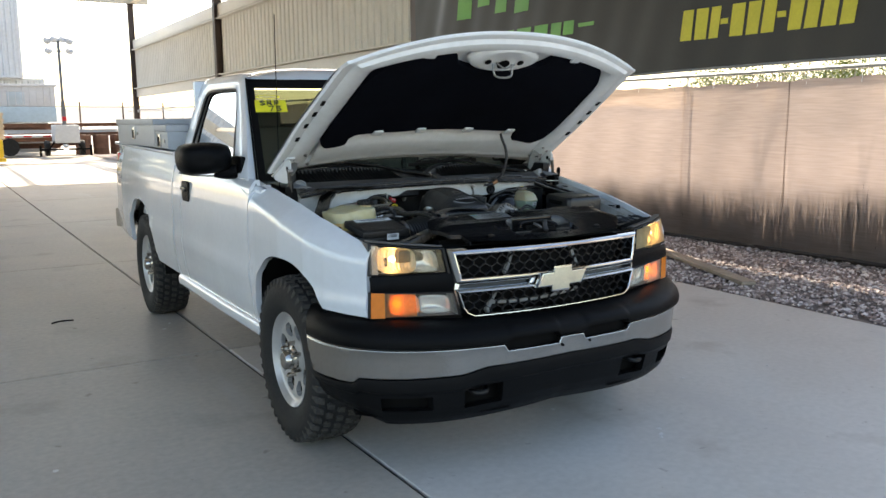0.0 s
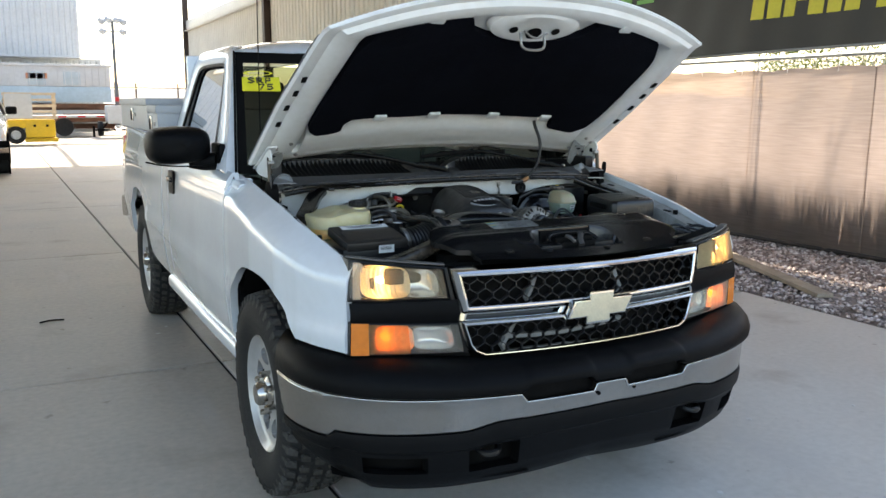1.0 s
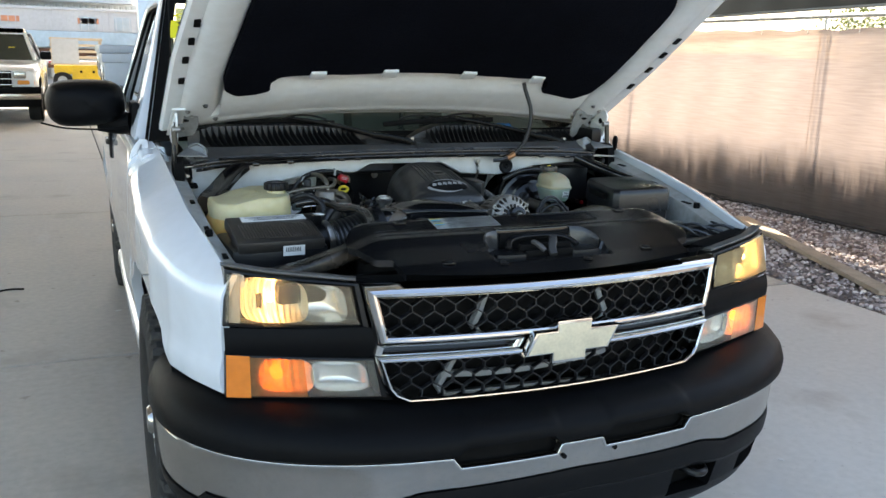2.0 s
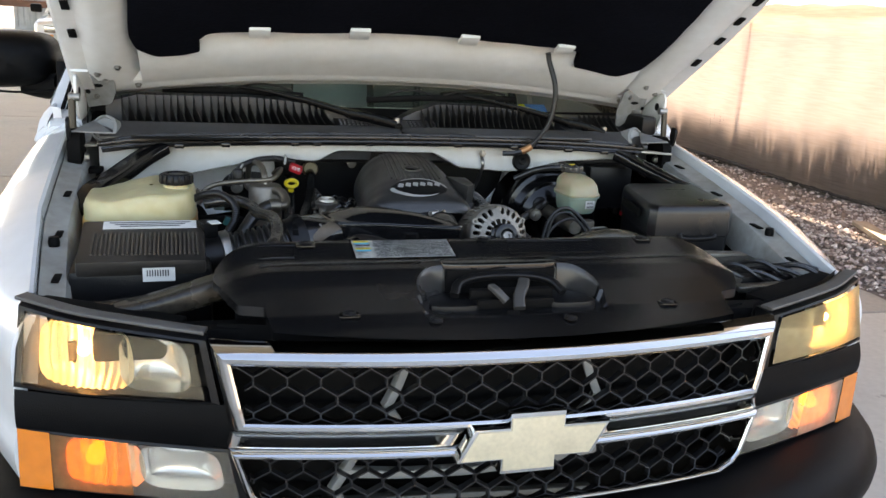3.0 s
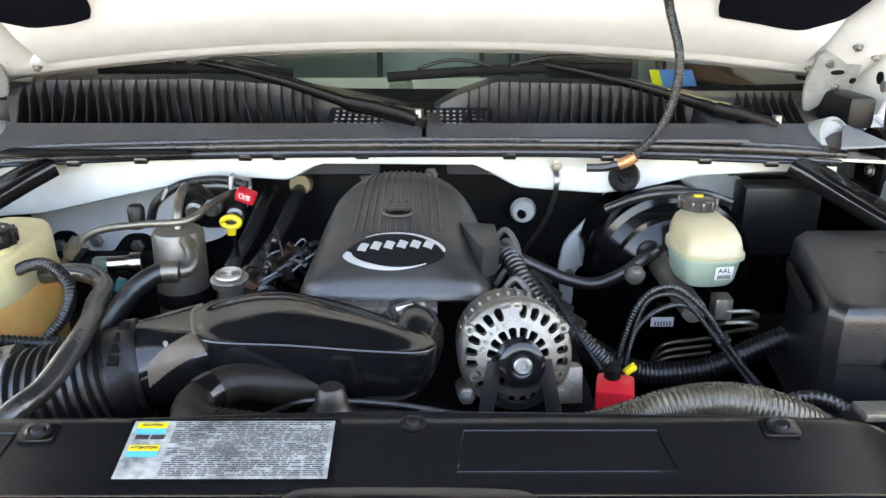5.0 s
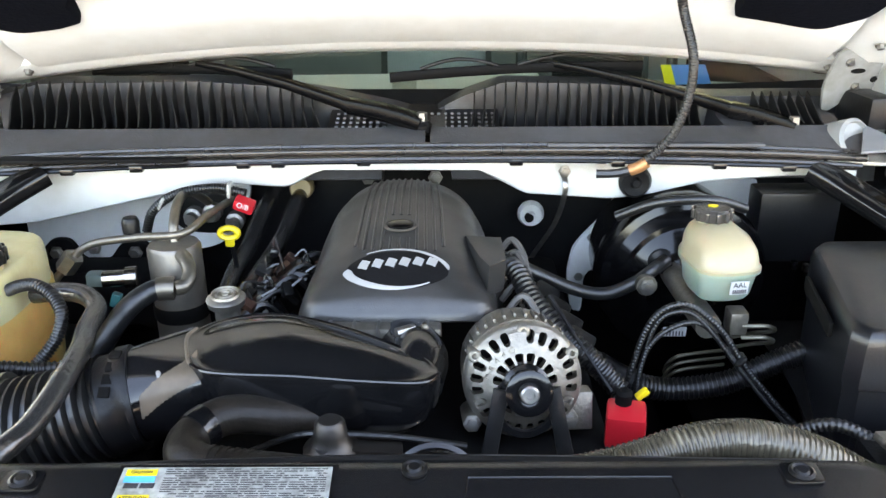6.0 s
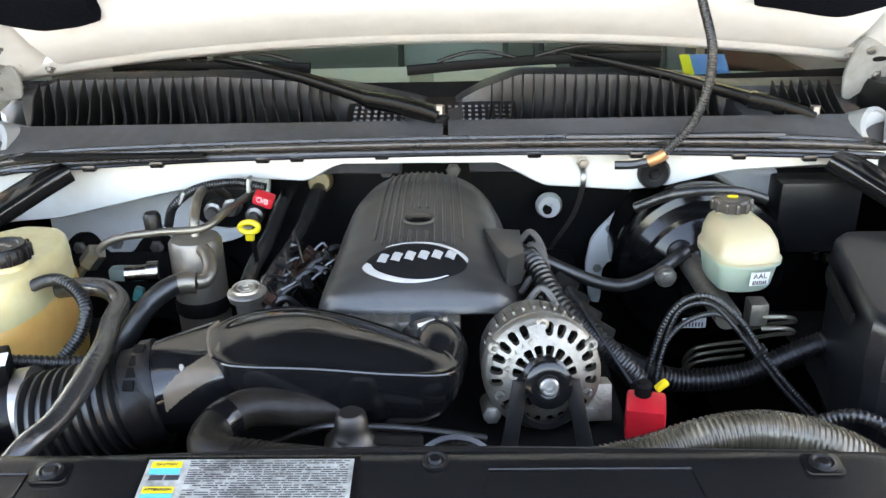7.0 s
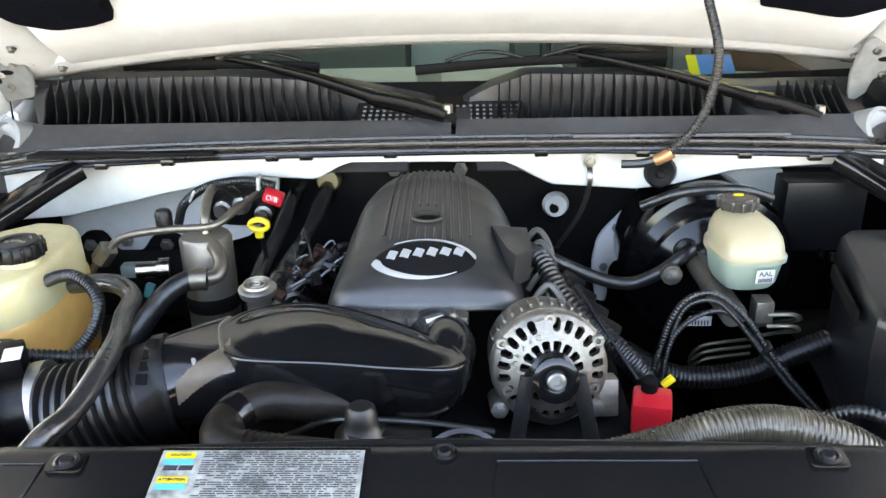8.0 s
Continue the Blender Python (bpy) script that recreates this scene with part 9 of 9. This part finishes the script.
def yellow_machine():
    t = thing("forklift_trailer", "yellow steel yard trailer on rubber wheels", "trailer", at=(-1.15, 30.0, 0))
    part("tank_body", box((0.95, 0.9, 0.62), (0.28, 0, 0.52), 0.03), YARD_Y, t)
    part("fender", box((0.62, 0.95, 0.30), (-0.45, 0, 0.68), 0.08), YARD_Y, t)
    part("skirt", box((1.05, 0.8, 0.12), (0.30, 0, 0.12), 0.01), YARD_Y, t)
    for y in (-0.42, 0.42):
        w = part("wheel", lathe([(0, 0.05), (0.12, 0.06), (0.14, 0.03), (0.17, 0.05)], 24, Matrix.Translation((-0.50, y, 0.31)) @ pose(0, 0, 0, 90, 0, 0)), SHED_WHITE, t)
        part("tyre", lathe([(0.16, 0.06), (0.28, 0.07), (0.31, 0.04), (0.31, -0.08), (0.16, -0.08)], 28, Matrix.Translation((-0.50, y, 0.31)) @ pose(0, 0, 0, 90, 0, 0)), RUBBER, w)
    for x in (0.1, 0.5):
        part("bolt_plate", box((0.08, 0.02, 0.08), (x, -0.46, 0.62), 0.005), BLACK_DULL, t)


def crate(x, y, w, d, z0, z1, n):
    t = thing("slatted_crate", "pale slatted shipping crate on a yellow trailer", "crate", at=(x, y, z0))
    h = z1 - z0
    for sx in (-1, 1):
        for sy in (-1, 1):
            part("corner_post", box((0.09, 0.09, h), (sx * (w / 2 - 0.045), sy * (d / 2 - 0.045), h / 2), 0.004), PALE_WOOD, t)
    for i in range(n):
        zz = 0.05 + (h - 0.10) * i / (n - 1)
        for sy in (-1, 1):
            part("slat", box((w, 0.03, 0.085), (0, sy * (d / 2 + 0.016), zz), 0.004), PALE_WOOD, t)
        for sx in (-1, 1):
            part("slat", box((0.03, d, 0.085), (sx * (w / 2 + 0.016), 0, zz), 0.004), PALE_WOOD, t)
    part("white_panel", box((w * 0.52, 0.02, h * 0.9), (-w * 0.22, -d / 2 - 0.045, h * 0.5), 0.003), SHED_WHITE, t, "white board panel")


yellow_machine()
crate(-1.15, 30.0, 1.62, 0.85, 0.84, 1.76, 5)


def office_trailer():
    t = thing("office_trailer", "long faded white and blue metal site trailer", "trailer", at=(-4.0, 42.0, 0))
    part("upper_side", box((13.2, 2.6, 0.95), (0, 0, 2.62), 0.03), SHED_WHITE, t)
    part("lower_side", box((13.2, 2.62, 0.72), (0, 0, 1.78), 0.02), SHED_BLUE, t)
    part("roof_edge", box((13.4, 2.8, 0.12), (0, 0, 3.13), 0.03), SHED_WHITE, t)
    for x in (-5, -2.6, 3.4, 4.9):
        w = part("window", box((0.75, 0.05, 0.62), (x, -1.30, 2.52), 0.01), mat("grey_pane", (0.42, 0.48, 0.52), 0.25), t)
        part("frame", box((0.85, 0.04, 0.06), (x, -1.32, 2.86), 0.005), SHED_WHITE, w)
    for x in (-4.5, -1.2):
        part("painted_mark", box((0.9, 0.02, 0.25), (x + 4.6, -1.315, 2.62), 0), mat("faded_orange", (0.60, 0.25, 0.14), 0.6), t)
    for x in (-3, -1.4, 1.0):
        part("axle_wheel", lathe([(0, 0.06), (0.42, 0.06), (0.45, 0), (0.45, -0.12), (0, -0.12)], 24, Matrix.Translation((x, -1.1, 0.45)) @ pose(0, 0, 0, 90, 0, 0)), RUBBER, t)
    part("chassis", box((13, 2.2, 0.3), (0, 0, 1.2), 0.02), RUST, t)
    for i in range(44):
        part("side_rib", box((0.03, 0.03, 0.9), (-6.5 + 0.3 * i, -1.315, 2.62), 0.004), SHED_WHITE, t)


office_trailer()


def shipping_container(x, y, z, w, d, h, label, m):
    t = thing("shipping_container", label, "container", "stacked containers", at=(x, y, z))
    pts, xx = [], -w / 2
    while xx < w / 2:
        pts += [(xx, 0), (xx + 0.07, 0), (xx + 0.10, 0.036), (xx + 0.17, 0.036), (xx + 0.20, 0)]
        xx += 0.27
    part("front_side", surf([[(min(px, w / 2), -d / 2 + q, zz) for px, q in pts] for zz in (0.1, h - 0.1)]), m, t)
    part("box_body", box((w - 0.02, d - 0.1, h - 0.05), (0, 0.08, h / 2), 0.02), m, t)
    for zz in (0.06, h - 0.06):
        part("side_rail", box((w, d + 0.02, 0.12), (0, 0, zz), 0.01), m, t)
    for sx in (-1, 1):
        part("corner_casting", box((0.16, d + 0.03, h), (sx * w / 2, 0, h / 2), 0.01), m, t)


shipping_container(-5.2, 45.4, 3.62, 13.4, 2.6, 5.2, "tall white container stacked on another", SHED_WHITE)
shipping_container(-3.6, 46.0, -0.06, 12.2, 2.6, 3.68, "grey white ribbed container", mat("grey_container", (0.52, 0.53, 0.52), 0.6, 0, 0.1))


def light_tower():
    t = thing("light_tower", "towable light tower with a tall mast and lamp heads", "light tower", at=(2.25, 35.0, 0))
    DARK = mat("tower_grey", (0.14, 0.15, 0.16), 0.6)
    mast = part("mast", box((0.11, 0.11, 4.4), (0, 0, 2.6), 0.01), DARK, t)
    part("lower_mast", box((0.16, 0.16, 1.9), (0, 0, 1.3), 0.01), DARK, t)
    part("cross_arm", box((1.0, 0.06, 0.06), (0, 0, 4.72), 0.01), DARK, t)
    part("cross_arm", box((0.85, 0.06, 0.05), (0, 0, 4.32), 0.01), DARK, t)
    for x, z in ((-0.42, 4.72), (-0.16, 4.78), (0.16, 4.78), (0.42, 4.72), (-0.40, 4.32), (0.40, 4.32)):
        h = part("lamp_head", lathe([(0, 0.10), (0.05, 0.10), (0.16, 0.0), (0.155, -0.015), (0, -0.01)], 16, Matrix.Translation((x, -0.08, z)) @ pose(0, 0, 0, 70, 0, 0)), SHED_WHITE, t, "round lamp head")
    part("generator_box", box((0.95, 1.3, 0.75), (0.05, 0.3, 0.92), 0.04), SHED_WHITE, t, "white generator cabinet")
    for s in (-1, 1):
        part("brace", tube([(s * 0.75, 0, 0.12), (0, 0, 1.25)], 0.03, 2, 8), BLACK_DULL, t)
        part("outrigger", box((0.9, 0.07, 0.07), (s * 0.55, 0, 0.28), 0.01), BLACK_DULL, t)
        part("foot_jack", box((0.09, 0.09, 0.45), (s * 0.98, 0, 0.22), 0.01), BLACK_DULL, t)
        w = part("wheel", lathe([(0, 0.05), (0.18, 0.05), (0.30, 0.06), (0.33, 0), (0.30, -0.14), (0, -0.14)], 24, Matrix.Translation((s * 0.72, 0.4, 0.33)) @ pose(0, 0, 0, 0, 90 * s, 0)), RUBBER, t)
    part("red_winch", box((0.16, 0.12, 0.18), (0, -0.12, 1.55), 0.02), RED, t)
    part("red_winch", box((0.16, 0.12, 0.18), (0.02, -0.12, 0.65), 0.02), RED, t)
    part("tow_bar", box((0.08, 1.4, 0.08), (-0.1, -0.9, 0.45), 0.01), SHED_WHITE, t)


light_tower()


def scrap():
    rng = random.Random(8)
    for i in range(9):
        x, y, z = 0.9 + rng.uniform(-1.6, 4.0), 38.2 + rng.uniform(-0.6, 0.9), 0.15 + 0.14 * i
        t = thing("steel_beam", "rusty steel beam in a stacked scrap pile", "beam", "scrap steel pile", at=(x, y, z))
        L = rng.uniform(3, 6)
        b = box((L, 0.16, 0.02), (0, 0, 0.07))
        box((L, 0.16, 0.02), (0, 0, -0.07), bm=b)
        box((L, 0.02, 0.14), (0, 0, 0), bm=b)
        part("beam_body", b, RUST if i % 3 else SHED_WHITE, t)
        t.rotation_euler = (0, rng.uniform(-0.01, 0.01), rng.uniform(-0.05, 0.05))
    for i in range(7):
        t = thing("rusty_drum", "rusty steel drum lying in the yard", "drum", "rusty drums", at=(3.3 + 0.75 * (i % 4), 37.4 + 0.7 * (i // 4), -0.12))
        part("drum_body", lathe([(0, 0), (0.29, 0), (0.30, 0.02), (0.29, 0.28), (0.30, 0.30), (0.29, 0.32), (0.29, 0.60), (0.30, 0.62), (0.29, 0.88), (0, 0.88)], 20, pose(0, 0, 0.06)), RUST, t)
    t = thing("flatbed_trailer", "pale flatbed trailer with red and white tape", "trailer", at=(-0.2, 37.0, 0))
    part("deck", box((4.4, 2.0, 0.10), (0, 0, 0.82), 0.01), SHED_WHITE, t)
    part("frame_rail", box((4.2, 0.1, 0.18), (0, -0.8, 0.68), 0.01), RUST, t)
    for i in range(6):
        part("reflective_tape", box((0.30, 0.01, 0.07), (-1.9 + 0.75 * i, -1.006, 0.82)), RED, t)
    for x in (-0.6, 0.4):
        part("wheel", lathe([(0, 0.05), (0.20, 0.05), (0.36, 0.08), (0.38, 0), (0.36, -0.12), (0, -0.12)], 24, Matrix.Translation((x, -0.9, 0.38)) @ pose(0, 0, 0, 90, 0, 0)), RUBBER, t)
    part("landing_leg", box((0.1, 0.1, 0.7), (-1.9, -0.7, 0.35), 0.01), SHED_WHITE, t)
    # far fence posts
    f = thing("yard_fence", "thin pole fence far behind the yard", "fence")
    for i in range(22):
        part("post", lathe([(0, 0), (0.05, 0), (0.05, 2.6), (0, 2.62)], 8, pose(2.6 + 2.6 * i, 52 + 0.5 * i, 0)), BROWN_STEEL, f)
    part("rail", box((56, 0.05, 0.05), (30, 57, 2.3), 0, (0, 0, 11)), BROWN_STEEL, f)
    # far low hills
    rows = []
    for k, y in ((0.0, 900), (1.0, 960)):
        rows.append([(x, y, -2 + k * (14 + 10 * noise.noise((x * 0.004, 0, 3)) + 5 * noise.noise((x * 0.015, 2, 3)))) for x in span(-1500, 1700, 120)])
    tagged(finish("backdrop", surf(rows), mat("far_hills", (0.34, 0.31, 0.28), 1.0)), "pale hazy low hills on the horizon", "hills", kind="structure")


scrap()


# ---- beyond the side fence: weeds against the screen, shrubs ----
def weeds():
    rng = np.random.default_rng(5)
    vs, fs = [], []
    for i in range(8600):
        y = rng.uniform(-3, 9)
        x = FX + 0.052 + rng.uniform(0, 0.035)
        low = lerp((2.0, 3.0, 4.5, 6.5), (0.76, 0.72, 0.63, 0.58), y) + 0.03 * math.sin(y * 1.7) + 0.02 * math.sin(y * 5.3)
        plume = 0.5 + 0.5 * math.sin(y * 23 + 2 * math.sin(y * 7))
        h = (rng.uniform(0.22, 0.40), low + rng.normal(0, 0.04), low * rng.uniform(0.45, 0.9), low + 0.13 * plume * rng.uniform(0, 1), rng.uniform(0.15, 0.5))[i % 5]
        lean, w = rng.normal(0, 0.03), rng.uniform(0.003, 0.0075)
        k = len(vs)
        vs += [(x, y - w, -0.05), (x, y + w, -0.05), (x + lean * 0.4, y + w * 0.8 + lean * 0.5, h * 0.6), (x + lean * 0.4, y - w * 0.8 + lean * 0.5, h * 0.6), (x + lean, y + lean, h)]
        fs += [(k, k + 1, k + 2, k + 3), (k + 3, k + 2, k + 4)]
    me = bpy.data.meshes.new("weeds")
    me.from_pydata(vs, [], fs)
    me.materials.append(mat("dry_weed", (0.075, 0.058, 0.042), 0.9, 0, 0.3, 9, 60))
    tagged(new("weeds", me), "dense dry brown weeds against the fence", "weeds", kind="stuff")


weeds()


def shrub(x, y, h, seed):
    rng = random.Random(seed)
    t = thing("shrub", "yellow green leafy desert shrub beyond the fence", "shrub", "shrubs beyond the fence", at=(x, y, 0))
    b = bmesh.new()
    for i in range(7):
        a, r = rng.uniform(0, 6.28), rng.uniform(0.3, 0.9)
        sweep(curve_points([(0, 0, 0), (r * 0.3 * math.cos(a), r * 0.3 * math.sin(a), h * 0.4), (r * math.cos(a), r * math.sin(a), h * rng.uniform(0.7, 0.95))], 4), ring(0.035, 6), b, True, lambda f, i: 1 - 0.8 * f)
    part("trunk", b, WOOD, t)
    vs, fs = [], []
    g = np.random.default_rng(seed)
    for c in range(46):
        a, el, r = g.uniform(0, 6.28), g.uniform(0.15, 1), g.uniform(0.4, 1.0) ** 0.5
        cx, cy, cz = 1.35 * r * math.cos(a), 1.35 * r * math.sin(a), h * (0.35 + 0.62 * el * math.sqrt(max(0, 1 - 0.6 * r * r)))
        for _ in range(85):
            p = np.array([cx, cy, cz]) + g.normal(0, 0.17, 3)
            d1, d2 = g.normal(0, 1, 3), g.normal(0, 1, 3)
            d1 /= np.linalg.norm(d1)
            d2 -= d1 * d2.dot(d1)
            d2 /= np.linalg.norm(d2)
            L, W2 = g.uniform(0.03, 0.06), g.uniform(0.012, 0.022)
            k = len(vs)
            vs += [tuple(p - d1 * L), tuple(p + d2 * W2), tuple(p + d1 * L), tuple(p - d2 * W2)]
            fs.append((k, k + 1, k + 2, k + 3))
    me = bpy.data.meshes.new("crown")
    me.from_pydata(vs, [], fs)
    me.materials.append(LEAF)
    ob = new("crown", me)
    ob.parent = t
    ob["kind"] = "stuff"


LEAF = mat("yellow_green_leaf", (0.16, 0.19, 0.035), 0.55, 0, 0.3, 4, 30, tint=(0.09, 0.12, 0.02))
for k, (x, y, h) in enumerate(((10.6, 6.7, 2.8), (11.0, 4.9, 2.9), (11.8, 3.0, 2.8), (12.8, 7.6, 2.9), (14.0, 6.0, 3.2))):
    shrub(x, y, h, 20 + k)

# ---- litter on the slab ----
for x, y, r in ((-1.62, 3.05, 20),):
    t = thing("twig", "small dark twig lying on the concrete", "twig")
    part("twig_body", tube([(x, y, 0.006), (x + 0.07, y + 0.03, 0.008), (x + 0.15, y + 0.02, 0.006)], 0.006, 4, 6), BLACK_DULL, t)
rng_p = random.Random(2)
for x, y in ((0.58, -0.85), (0.62, -0.80), (0.55, -0.88), (0.30, -0.2), (0.36, -0.32), (1.35, 0.5), (-0.95, 2.45), (-0.88, 2.6), (1.3, -0.3), (-1.9, 0.2), (-0.6, -1.6), (1.9, -0.4)):
    t = thing("debris_flake", "pale paint flake on the concrete", "debris", "flakes on the concrete")
    b = plate(soften([(rng_p.uniform(0.5, 1) * 0.02 * math.cos(a), rng_p.uniform(0.4, 1) * 0.016 * math.sin(a)) for a in span(0, 5.4, 6)], 1), 0.003, pose(x, y, 0.0, 0, 0, rng_p.uniform(0, 90)))
    part("flake_body", b, LABEL, t)
